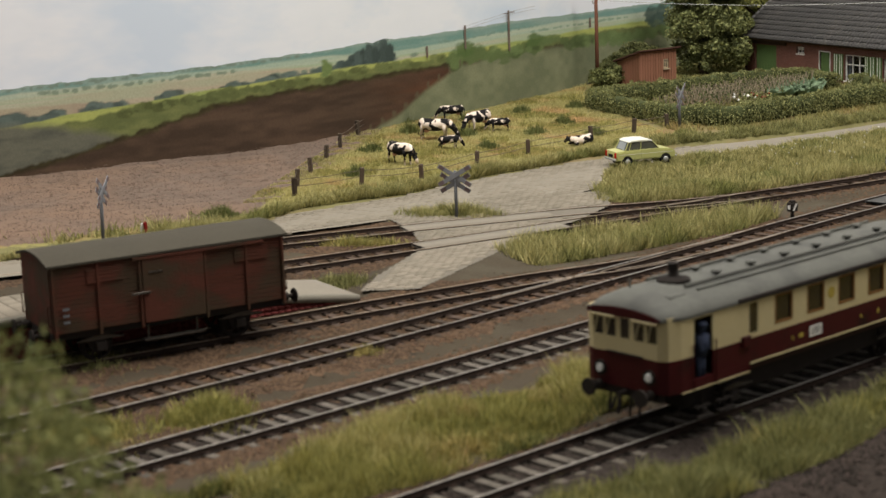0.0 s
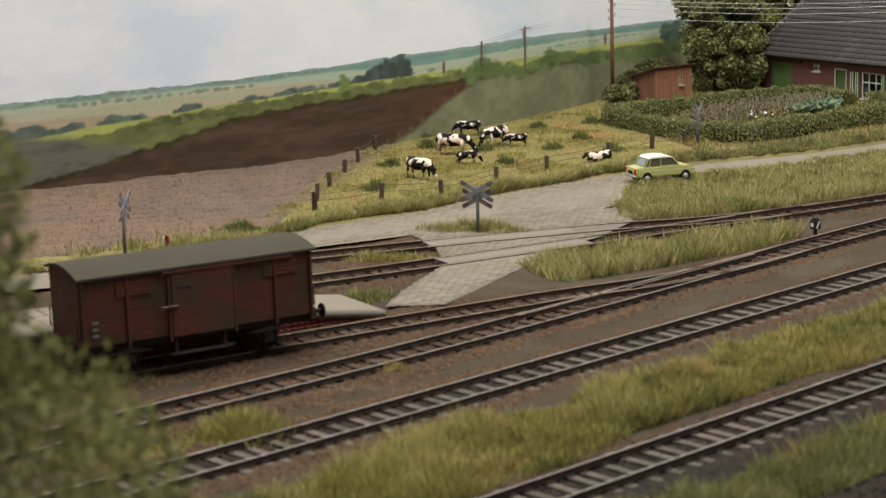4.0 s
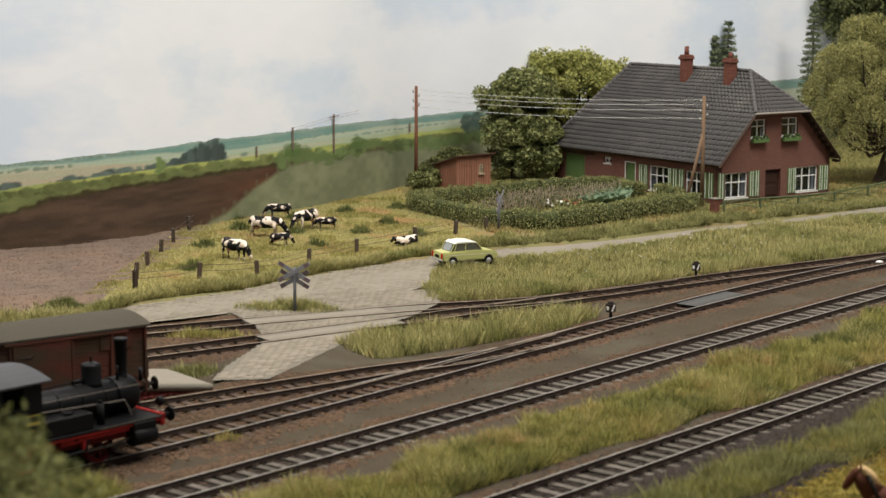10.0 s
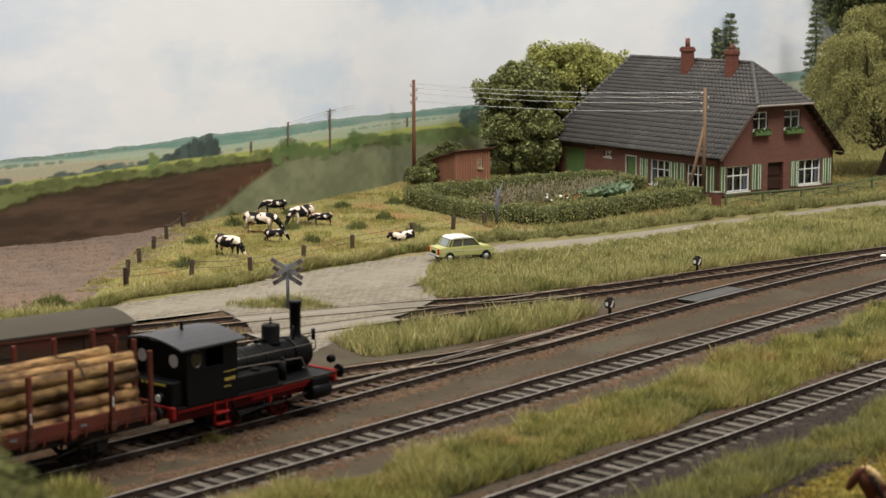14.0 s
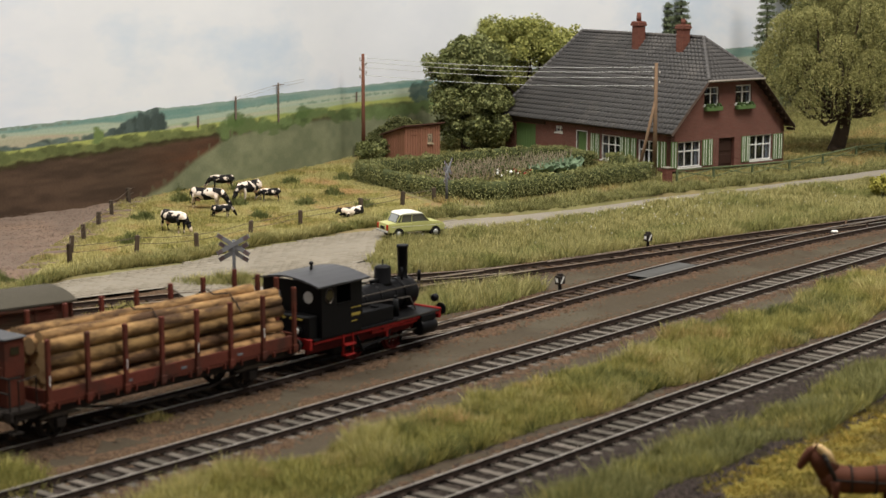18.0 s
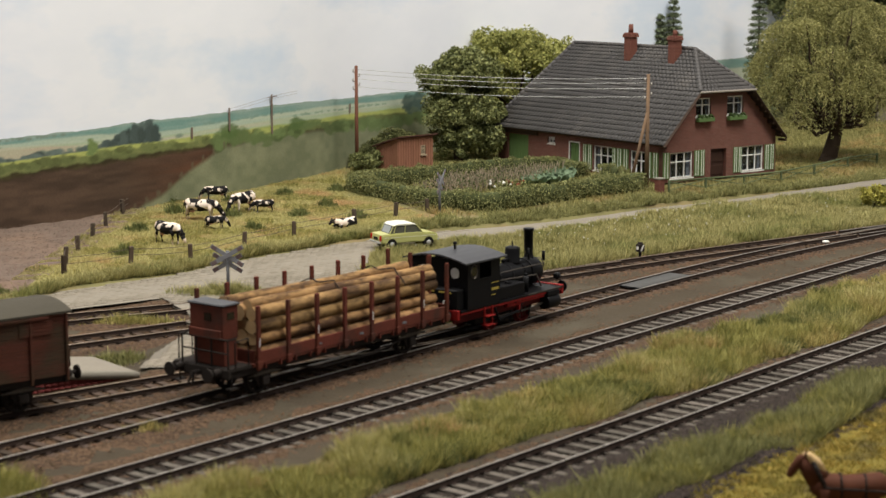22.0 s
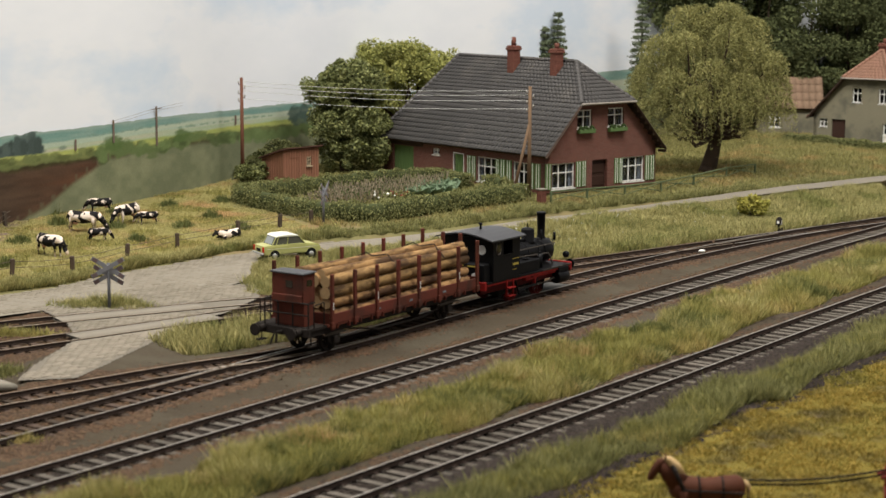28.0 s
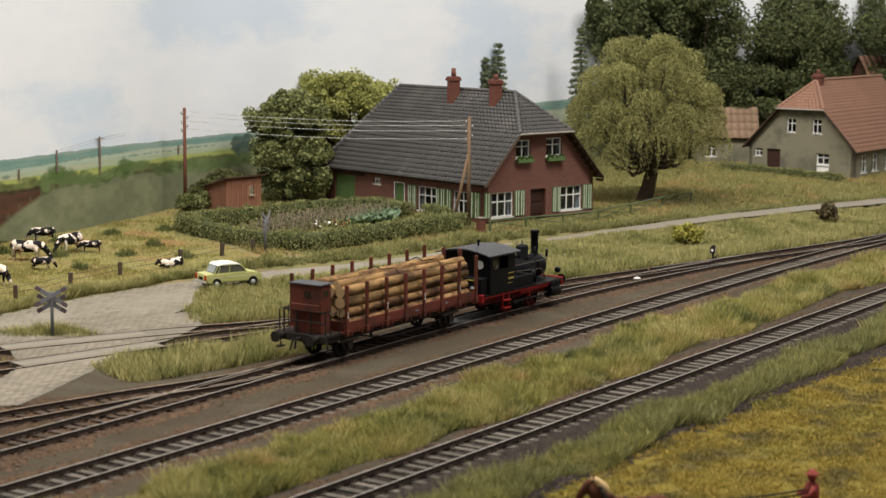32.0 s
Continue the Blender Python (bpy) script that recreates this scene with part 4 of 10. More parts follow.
M_WALL = brick_material("red_brick_wall", (0.195, 0.076, 0.057), (0.118, 0.05, 0.04), (0.19, 0.125, 0.097))
M_GREYWALL = mat("grey_render", (0.22, 0.2, 0.14), (0.16, 0.148, 0.103), 0.4, 10, 1.1, 0.9, bump=0.3, dirt=(0.12, 0.115, 0.085), dirt_scale=0.5)
M_ROOFRED = mat("dull_red_roof", (0.3, 0.17, 0.118), (0.235, 0.13, 0.092), 0.3, 8, 1.1, 0.85, bump=0.2, rnd=0.03, island=0.03)
M_ROOFBROWN = mat("rusty_brown_roof", (0.29, 0.2, 0.135), (0.2, 0.13, 0.088), 0.5, 8, 1.1, 0.85, bump=0.3, island=0.05)
M_TILE = mat("grey_roof_tile", (0.105, 0.1, 0.096), (0.068, 0.065, 0.064), 0.25, 8, 1.1, 0.75, bump=0.3, island=0.015, dirt=(0.115, 0.107, 0.1), dirt_scale=0.35, dirt_amount=0.3)
M_WHITE = mat("white_paint", (0.78, 0.77, 0.73), (0.66, 0.65, 0.6), 0.8, 12, 1.0, 0.6, bump=0.1)
M_GREEN = mat("green_paint", (0.115, 0.185, 0.066), (0.085, 0.14, 0.05), 0.8, 12, 1.0, 0.65, bump=0.15)
M_DOOR = mat("dark_brown_door", (0.05, 0.025, 0.018), (0.035, 0.02, 0.015), 1, 10, 1, 0.6, bump=0.2)
M_TIMBER = mat("dark_timber", (0.06, 0.038, 0.026), (0.04, 0.026, 0.02), 1, 10, 1, 0.8, bump=0.3)
M_CURTAIN = mat("pale_curtain", (0.2, 0.21, 0.225), (0.1, 0.105, 0.115), 1.2, 6, 1, 0.9, bump=0.2, stretch=(4, 4, 0.4))
M_ROOM = mat("dark_room", (0.035, 0.032, 0.03), (0.02, 0.02, 0.02), 1, 6, 1, 0.95, bump=0)
M_PLANT = mat("box_plants", (0.065, 0.095, 0.03), (0.035, 0.06, 0.02), 3, 20, 1.1, 0.8, bump=0.5, island=0.3)


def glass_material():
    ma = bpy.data.materials.new("window_glass")
    ma.use_nodes = True
    bs = ma.node_tree.nodes["Principled BSDF"]
    bs.inputs["Base Color"].default_value = (0.75, 0.82, 0.9, 1)
    bs.inputs["Roughness"].default_value = 0.08
    bs.inputs["Transmission Weight"].default_value = 1.0
    bs.inputs["IOR"].default_value = 1.45
    return ma


M_GLASS = glass_material()


def wall_mesh(name, mt, length, top, holes, thick=0.32, cuts=()):
    """A wall along x from 0 to length, y from 0 (outside) to thick, with a top outline and openings (x0, x1, z0, z1)."""
    bm = B()
    xs = sorted({0.0, length, *cuts, *(h[0] for h in holes), *(h[1] for h in holes)})
    for a, b in zip(xs, xs[1:]):
        mid = (a + b) / 2
        spans = sorted((h[2], h[3]) for h in holes if h[0] <= mid <= h[1])
        z = 0.0
        ta, tb = top(a + 1e-4), top(b - 1e-4)
        for lo, hi in [*spans, (None, None)]:
            if lo is None or lo > z + 1e-6:
                za = min(lo, ta) if lo is not None else ta
                zb = min(lo, tb) if lo is not None else tb
                if za > z or zb > z:
                    za, zb = max(za, z), max(zb, z)
                    vs = [bm.verts.new(p) for p in ((a, 0, z), (b, 0, z), (b, 0, zb), (a, 0, za), (a, thick, z), (b, thick, z), (b, thick, zb), (a, thick, za))]
                    for q in ((0, 1, 2, 3), (7, 6, 5, 4), (0, 4, 5, 1), (3, 2, 6, 7), (0, 3, 7, 4), (1, 5, 6, 2)):
                        try:
                            bm.faces.new([vs[i] for i in q])
                        except ValueError:
                            pass
            z = hi if hi is not None else z
    bmesh.ops.remove_doubles(bm, verts=bm.verts, dist=1e-5)
    bmesh.ops.recalc_face_normals(bm, faces=bm.faces)
    return mesh_of(name, bm, mt)


def add_window(house, m, w, h, cols=3, rows=2, curtain=True, frame=M_WHITE, label=""):
    """A glazed window in a wall opening; m: its lower near corner, x along the wall, y inwards."""
    bm = B()
    t = 0.07
    box(bm, 0, w, 0.03, 0.12, 0, t)
    box(bm, 0, w, 0.03, 0.12, h - t, h)
    box(bm, 0, t, 0.03, 0.12, t, h - t)
    box(bm, w - t, w, 0.03, 0.12, t, h - t)
    win = part("window", bm, frame, house, label, m)
    for i in range(1, cols):
        bm = B()
        x = w * i / cols
        box(bm, x - 0.03, x + 0.03, 0.04, 0.11, t, h - t)
        part("mullion", bm, frame, win)
    for j in range(1, rows):
        bm = B()
        z = h * (0.62 if rows == 2 else j / rows)
        box(bm, t, w - t, 0.042, 0.105, z - 0.03, z + 0.03)
        part("transom", bm, frame, win)
    bm = B()
    box(bm, t, w - t, 0.07, 0.075, t, h - t)
    pane = part("pane", bm, M_GLASS, win)
    pane.visible_shadow = False
    bm = B()
    box(bm, -0.06, w + 0.06, -0.1, 0.03, -0.08, 0.0)
    part("sill", bm, frame if frame is not M_WHITE else M_WHITE, win)
    if curtain:
        for x0, x1 in ((0.06, w * 0.17), (w * 0.83, w - 0.06)):
            bm = B()
            n = 9
            vs = []
            for k in range(n):
                x = x0 + (x1 - x0) * k / (n - 1)
                y = 0.2 + 0.03 * (k % 2)
                vs.append((bm.verts.new((x, y, 0.05)), bm.verts.new((x, y, h - 0.05))))
            for p, q in zip(vs, vs[1:]):
                bm.faces.new((p[0], q[0], q[1], p[1]))
            part("curtain", bm, M_CURTAIN, win)
    return win


def add_shutter(house, m, w, h):
    bm = B()
    box(bm, 0, w, -0.05, -0.005, 0, h, 0.01)
    sh = part("shutter", bm, M_GREEN, house, "green shutter with cream stripes", m)
    for f in (0.28, 0.72):
        bm = B()
        x = w * f
        box(bm, x - 0.024, x + 0.024, -0.062, -0.048, 0.02, h - 0.02, 0.006)
        part("stripe", bm, M_WHITE, sh)
    return sh


def tile_courses(house, corners, mt, course=0.4, tile=0.33, lift=0.085, name="tile_course"):
    """Roof slope between an eave line and an upper line, laid in overlapping courses of tiles.
    corners: eave a, eave b, upper b, upper a."""
    a, b, c, d = (Vector(p) for p in corners)
    nrm = (b - a).cross(d - a).normalized()
    if nrm.z < 0:
        nrm = -nrm
    rise = max((d - a).length, (c - b).length)
    n = max(2, round(rise / course))
    rng = random.Random(int(rise * 100))
    for r in range(n):
        t0, t1 = r / n, min(1.0, (r + 1.25) / n)
        l0, r0, l1, r1 = a.lerp(d, t0), b.lerp(c, t0), a.lerp(d, t1), b.lerp(c, t1)
        width = (r0 - l0).length
        if width < 0.15:
            continue
        k = max(1, round(width / tile))
        V, F = [], []
        for i in range(k):
            s0, s1 = i / k, (i + 1) / k
            j = rng.uniform(-0.002, 0.002)
            base = len(V)
            up = lift + j
            pts = [l0.lerp(r0, s0) + nrm * up, l0.lerp(r0, s1) + nrm * up, l1.lerp(r1, s1) + nrm * (up - lift * 0.9), l1.lerp(r1, s0) + nrm * (up - lift * 0.9)]
            low = [p - nrm * 0.045 for p in pts]
            V += [*pts, *low]
            F += [tuple(base + q for q in f) for f in ((0, 1, 2, 3), (4, 5, 1, 0), (5, 6, 2, 1), (7, 4, 0, 3))]
        part(name, pydata(name, [tuple(v) for v in V], F, mt), None, house)


def ridge_tiles(house, a, b, mt, r=0.13, step=0.36):
    a, b = Vector(a), Vector(b)
    n = max(1, int((b - a).length / step))
    bm = B()
    for i in range(n):
        p, q = a.lerp(b, i / n), a.lerp(b, (i + 1.08) / n)
        rod(bm, p, q, r, r * 0.86, 7)
    part("ridge_tiles", bm, mt, house)


def roof_plate(house, faces, mt, thick=0.12):
    """The closed boarding under the tiles."""
    bm = B()
    for f in faces:
        vs = [bm.verts.new(p) for p in f]
        bm.faces.new(vs)
    bmesh.ops.remove_doubles(bm, verts=bm.verts, dist=1e-4)
    bmesh.ops.recalc_face_normals(bm, faces=bm.faces)
    bmesh.ops.solidify(bm, geom=bm.faces[:], thickness=thick)
    return part("roof", bm, mt, house)


def build_house(m, sx, L, Wd, ze, zr, zh, o, og, rs, rg, wall_mt, tile_mt, label, long_holes, gable_holes, left_hip=True):
    """A farmhouse: long wall along x from 0 to sx * L at y = 0, gable wall at x = 0 from y = 0 to Wd, half-hipped towards x = 0."""
    h = thing("farmhouse", m, label, "house")
    X = lambda x: sx * x  # noqa: E731  distance along the long wall from the gable corner
    wt = ze + o * 0.85
    run = Wd / 2 + o
    k = (zr - ze) / run
    yh = -o + (zh - ze) / k
    # walls: the long one faces -y; x runs from the far end to the gable or back
    flip = sx < 0
    base = loc(-L, 0, 0) if flip else loc(0, 0, 0)
    lh = [((L - b) if flip else a, (L - a) if flip else b, z0, z1) for a, b, z0, z1 in long_holes]
    part("long_wall", wall_mesh("long_wall", wall_mt, L, lambda x: wt, lh), None, h, m=at(*(base.translation)))

    def gtop(y):
        return min(wt + max(0.0, min(y, Wd - y)) * k, zh)
    gm = at(0, 0, 0, 90) if flip else at(0, 0, 0, 90)
    cuts = (yh + o, Wd - yh - o)
    gw = wall_mesh("gable_wall", wall_mt, Wd, gtop, gable_holes, cuts=cuts)
    if not flip:
        gw.transform(Matrix.Diagonal((1, -1, 1, 1)))
        gw.flip_normals()
    part("gable_wall", gw, None, h, m=at(0, 0, 0, 90))
    for nm, mm, ln in (("back_wall", at(X(L) if flip else 0, Wd - 0.3, 0), L),):
        part(nm, wall_mesh(nm, wall_mt, ln, lambda x: wt, []), None, h, m=mm)
    e = wall_mesh("end_wall", wall_mt, Wd, lambda y: wt if left_hip else min(wt + min(y, Wd - y) * k, zr), [], cuts=(Wd / 2,))
    part("end_wall", e, None, h, m=at(X(L) + (0.3 if flip else 0.0), 0, 0, 90))
    # dark interior
    bm = B()
    box(bm, min(0, X(L)) + 0.7, max(0, X(L)) - 0.7, 0.7, Wd - 0.7, 0.02, wt - 0.1)
    part("inner_rooms", bm, M_ROOM, h)
    # roof
    eR, eL = (X(-og), -o, ze), (X(L + og), -o, ze)
    bR, bL = (X(-og), Wd + o, ze), (X(L + og), Wd + o, ze)
    hN, hF = (X(-og), yh, zh), (X(-og), Wd - yh, zh)
    rR, rL = (X(rg), Wd / 2, zr), (X(L - rs) if left_hip else X(L + og), Wd / 2, zr)
    roof_plate(h, [(eL, eR, hN, rR, rL), (bL, bR, hF, rR, rL), (hN, hF, rR)] + ([(eL, bL, rL)] if left_hip else []), M_TIMBER)
    # courses, front slope in two parts: below and above the half hip
    fx = lambda z: X(-og + (rg + og) * (z - zh) / (zr - zh))  # noqa: E731
    f = (zh - ze) / (zr - ze)
    lmid = tuple(Vector(eL).lerp(Vector(rL), f))
    lift = 0.085 if tile_mt is M_TILE else 0.03
    tile_courses(h, (eL, eR, hN, lmid), tile_mt, lift=lift)
    tile_courses(h, (lmid, hN, rR, rL), tile_mt, lift=lift)
    tile_courses(h, (hN, hF, rR, rR), tile_mt, lift=lift)
    if left_hip:
        tile_courses(h, (bL, eL, rL, rL), tile_mt)
    tile_courses(h, (bR, bL, rL, rR), tile_mt, course=0.9, tile=1.2)
    up = Vector((0, 0, 0.06))
    ridge_tiles(h, Vector(rL) + up, Vector(rR) + up, tile_mt)
    ridge_tiles(h, Vector(rR) + up, Vector(hN) + up, tile_mt)
    ridge_tiles(h, Vector(rR) + up, Vector(hF) + up, tile_mt)
    if left_hip:
        ridge_tiles(h, Vector(rL) + up, Vector(eL) + up, tile_mt)
    # verge boards and gutter
    for a, b in ((eR, hN), (bR, hF)):
        bm = B()
        d = Vector(b) - Vector(a)
        rod(bm, Vector(a) + Vector((0, 0, -0.1)), Vector(b) + Vector((0, 0, -0.1)), 0.09, n=4)
        part("verge_board", bm, M_TIMBER, h)
    bm = B()
    rod(bm, Vector(hN) + Vector((X(-0.08), -0.1, -0.02)), Vector(hF) + Vector((X(-0.08), 0.1, -0.02)), 0.08, n=6)
    part("gutter", bm, mat("zinc_gutter_" + label[:4], (0.33, 0.3, 0.26), (0.25, 0.22, 0.19), 1, 8, 1, 0.5, metal=0.3), h, "weathered zinc gutter")
    return h


def add_chimney(house, x, y, z0, z1, w, mt, pot):
    bm = B()
    box(bm, x - w / 2, x + w / 2, y - w / 2, y + w / 2, z0, z1, 0.02)
    ch = part("chimney", bm, mt, house, "red brick chimney stack")
    bm = B()
    box(bm, x - w / 2 - 0.09, x + w / 2 + 0.07, y - w / 2 - 0.07, y + w / 2 + 0.07, z1 - 0.3, z1 - 0.16, 0.02)
    box(bm, x - w / 2 - 0.05, x + w / 2 + 0.05, y - w / 2 - 0.05, y + w / 2 + 0.05, z1 - 0.16, z1 - 0.06, 0.02)
    part("chimney_cap", bm, mt, ch)
    bm = B()
    rod(bm, (x, y, z1 - 0.05), (x, y, z1 + pot), 0.17, 0.14, 10)
    part("chimney_pot", bm, mt, ch)


M_CHIM = brick_material("chimney_brick", (0.165, 0.06, 0.043), (0.105, 0.04, 0.031), (0.17, 0.085, 0.06))

# the red farmhouse; its long wall runs to -x from the gable corner
LONG = [(12.95, 15.1, 0.08, 1.92), (10.2, 10.95, 1.58, 2.0), (7.75, 8.7, 0.0, 1.82), (4.56, 6.41, 0.22, 1.8), (1.6, 2.97, 0.2, 1.76)]
GABLE = [(0.62, 2.53, 0.22, 1.78), (4.02, 5.36, 0.03, 1.82), (6.73, 8.67, 0.25, 1.83), (2.69, 3.95, 3.88, 5.0), (5.34, 6.75, 3.86, 5.02)]
HOUSE = build_house(at(11.37, 107.28, 1.04, -52.9), -1, 16.16, 9.69, 2.33, 7.82, 5.42, 0.42, 0.53, 2.13, 2.42, M_WALL, M_TILE,
                    "red brick farmhouse with grey tiled half-hipped roof and green shutters", LONG, GABLE)


def dress_red_house():
    h = HOUSE
    fm = lambda d, z: at(-d, 0.08, z)  # noqa: E731  on the long wall
    gm = lambda y, z: at(-0.08, y, z, 90)  # noqa: E731  on the gable
    for a, b, z0, z1 in LONG[3:]:
        add_window(h, fm(b, z0), b - a, z1 - z0, 3, 2)
    a, b, z0, z1 = LONG[1]
    add_window(h, fm(b, z0), b - a, z1 - z0, 2, 2, False)
    for a, b, z0, z1 in (GABLE[0], GABLE[2]):
        add_window(h, gm(a, z0), b - a, z1 - z0, 3, 2)
    for a, b, z0, z1 in GABLE[3:]:
        w = add_window(h, gm(a, z0), b - a, z1 - z0, 2, 2)
        bm = B()
        box(bm, -0.05, b - a + 0.05, -0.42, -0.1, -0.32, -0.06, 0.03)
        part("flower_box", bm, M_GREEN, w, "green flower box full of plants")
        V, F = [], []
        rng = random.Random(4)
        bm = B()
        for k in range(40):
            c = (rng.uniform(0, b - a), rng.uniform(-0.42, -0.1), rng.uniform(-0.08, 0.08))
            ball(bm, c, rng.uniform(0.05, 0.1), sub=1)
        part("box_plants", bm, M_PLANT, w)
    for d0, w in ((3.62, 0.52), (4.2, 0.36), (6.5, 0.4), (6.95, 0.42), (0.35, 0.5), (0.92, 0.55), (3.05, 0.5)):
        add_shutter(h, at(-d0 - w, 0.0, 0.2), w, 1.6)
    for y0, w in ((0.0, 0.52), (2.6, 0.45), (3.08, 0.4), (5.95, 0.38), (6.36, 0.33), (8.72, 0.42), (9.16, 0.42)):
        add_shutter(h, at(0.0, y0, 0.22, 90), w, 1.6)
    # green gate, green side door, front door
    for (a, b, z0, z1), mt, nm, n in ((LONG[0], M_GREEN, "barn_gate", 8), (LONG[2], M_GREEN, "side_door", 4)):
        bm = B()
        box(bm, 0, b - a, 0.12, 0.18, 0, z1 - z0)
        g = part(nm, bm, mt, h, "green plank " + nm.split("_")[1], at(-b, 0.0, z0))
        for i in range(n):
            bm = B()
            w = (b - a) / n
            box(bm, i * w + 0.012, (i + 1) * w - 0.012, 0.09, 0.122, 0.02, z1 - z0 - 0.02, 0.006)
            part("plank", bm, mt, g)
    bm = B()
    a, b, z0, z1 = LONG[2]
    box(bm, -0.07, 0.0, -0.02, 0.12, 0, z1 + 0.05)
    box(bm, b - a, b - a + 0.05, -0.02, 0.12, 0, z1 + 0.05)
    box(bm, 0, b - a, -0.02, 0.12, z1 - 0.0, z1 + 0.06)
    part("door_frame", bm, M_WHITE, h, "cream door frame", at(-b, 0, 0))
    a, b, z0, z1 = GABLE[1]
    bm = B()
    box(bm, 0, b - a, 0.24, 0.3, 0, z1 - z0)
    for zz in (0.15, 0.95):
        box(bm, 0.15, b - a - 0.15, 0.2, 0.25, zz, zz + 0.6, 0.02)
    part("front_door", bm, M_DOOR, h, "dark brown recessed front door", at(0, a, z0, 90))
    # beam over the gate and a hoist hook
    bm = B()
    box(bm, -15.4, -11.9, -0.12, -0.005, 1.98, 2.2, 0.02)
    part("lintel_beam", bm, M_TIMBER, h)
    for x in (-7.75, -3.62):
        add_chimney(h, x, 4.25, 6.6, 8.72 if x < -5 else 8.66, 0.62, M_CHIM, 0.55 if x < -5 else 0.34)
    # rafters showing under the far verge
    for k in range(9):
        t = k / 8
        bm = B()
        y = 9.69 + 0.42 - t * (10.11 - 7.15)
        z = 2.33 + t * 3.09
        box(bm, -0.1, 0.5, y - 0.08, y + 0.08, z - 0.32, z - 0.16, 0.01)
        part("rafter_end", bm, M_TIMBER, h)


dress_red_house()

# the grey farmhouse
LONG2 = [(1.2, 2.4, 0.5, 1.9), (3.4, 4.6, 0.5, 1.9), (6.0, 7.2, 0.5, 1.9), (9.0, 10.2, 0.5, 1.9)]
GABLE2 = [(2.2, 3.3, 0.2, 2.0), (6.5, 7.7, 0.05, 2.15), (8.1, 8.8, 1.5, 2.15), (2.95, 3.75, 3.55, 4.75), (5.2, 6.0, 3.55, 4.75)]
HOUSE2 = build_house(at(43.6, 135.9, 0.8, 49.0), 1, 15.0, 9.3, 2.25, 7.7, 5.5, 0.4, 0.45, 2.2, 2.4, M_GREYWALL, M_ROOFRED,
                     "grey rendered farmhouse with dull red half-hipped roof", LONG2, GABLE2, left_hip=False)


def dress_grey_house():
    h = HOUSE2
    gm = lambda y, z: at(0.1, y, z, -90)  # noqa: E731
    for a, b, z0, z1 in (GABLE2[2], GABLE2[3], GABLE2[4]):
        add_window(h, gm(b, z0), b - a, z1 - z0, 2, 2, False)
    a, b, z0, z1 = GABLE2[0]
    bm = B()
    box(bm, 0, b - a, 0.0, 0.06, 0, 0.9)
    d = part("glazed_door", bm, M_WHITE, h, "white half-glazed door", gm(b, z0))
    add_window(h, gm(b, z0 + 0.9), b - a, z1 - z0 - 0.9, 2, 2, False)
    a, b, z0, z1 = GABLE2[1]
    bm = B()
    box(bm, 0, b - a, 0.05, 0.1, 0, z1 - z0)
    part("front_door", bm, M_DOOR, h, "dark brown door", gm(b, z0))
    for a, b, z0, z1 in LONG2:
        add_window(h, at(a, 0.08, z0), b - a, z1 - z0, 2, 2, False)
    add_chimney(h, 2.6, 4.6, 7.0, 8.25, 0.7, M_CHIM, 0.35)


dress_grey_house()


def build_outbuilding(m, L, Wd, zw, zr, wall_mt, roof_mt, label):
    h = thing("outbuilding", m, label, "outbuilding")
    holes = [(1.0, 1.9, 0.9, 2.0)]
    part("front_wall", wall_mesh("front_wall", wall_mt, L, lambda x: zw, holes), None, h)
    for nm, x in (("side_wall", L), ("side_wall", 0.3)):
        part(nm, wall_mesh(nm, wall_mt, Wd, lambda y: zw + min(y, Wd - y) * (zr - zw) / (Wd / 2), [], cuts=(Wd / 2,)), None, h, m=at(x, 0, 0, 90))
    part("back_wall", wall_mesh("back_wall", wall_mt, L, lambda x: zw, []), None, h, m=at(0, Wd - 0.3, 0))
    bm = B()
    box(bm, 0.6, L - 0.6, 0.6, Wd - 0.6, 0, zw - 0.1)
    part("inner_room", bm, M_ROOM, h)
    e0, e1, r0, r1 = (-0.3, -0.35, zw - 0.1), (L + 0.3, -0.35, zw - 0.1), (-0.3, Wd / 2, zr + 0.05), (L + 0.3, Wd / 2, zr + 0.05)
    b0, b1 = (-0.3, Wd + 0.35, zw - 0.1), (L + 0.3, Wd + 0.35, zw - 0.1)
    roof_plate(h, [(e0, e1, r1, r0), (b0, b1, r1, r0)], M_TIMBER)
    tile_courses(h, (e0, e1, r1, r0), roof_mt, 0.9, 0.6)
    tile_courses(h, (b1, b0, r0, r1), roof_mt, 0.9, 0.6)
    add_window(h, at(1.0, 0.08, 0.9), 0.9, 1.1, 2, 2, False)
    return h


build_outbuilding(at(33.6, 149.3, 0.7, -8), 5.2, 4.6, 2.6, 5.0, M_GREYWALL, M_ROOFBROWN, "small rendered outbuilding with a rusty brown roof")
build_outbuilding(at(51.8, 155.6, 0.6, 20), 8.0, 6.0, 5.4, 9.4, M_WALL, M_ROOFRED, "house with an orange-red roof among the trees")

M_SHED = mat("red_brown_shed_boards", (0.31, 0.145, 0.09), (0.225, 0.106, 0.068), 0.8, 12, 1.1, 0.85, bump=0.3, rnd=0.08, stretch=(3, 3, 0.5))
M_SHEDFRAME = mat("dull_cream_frame", (0.4, 0.33, 0.22), (0.3, 0.24, 0.16), 1, 10, 1, 0.8)


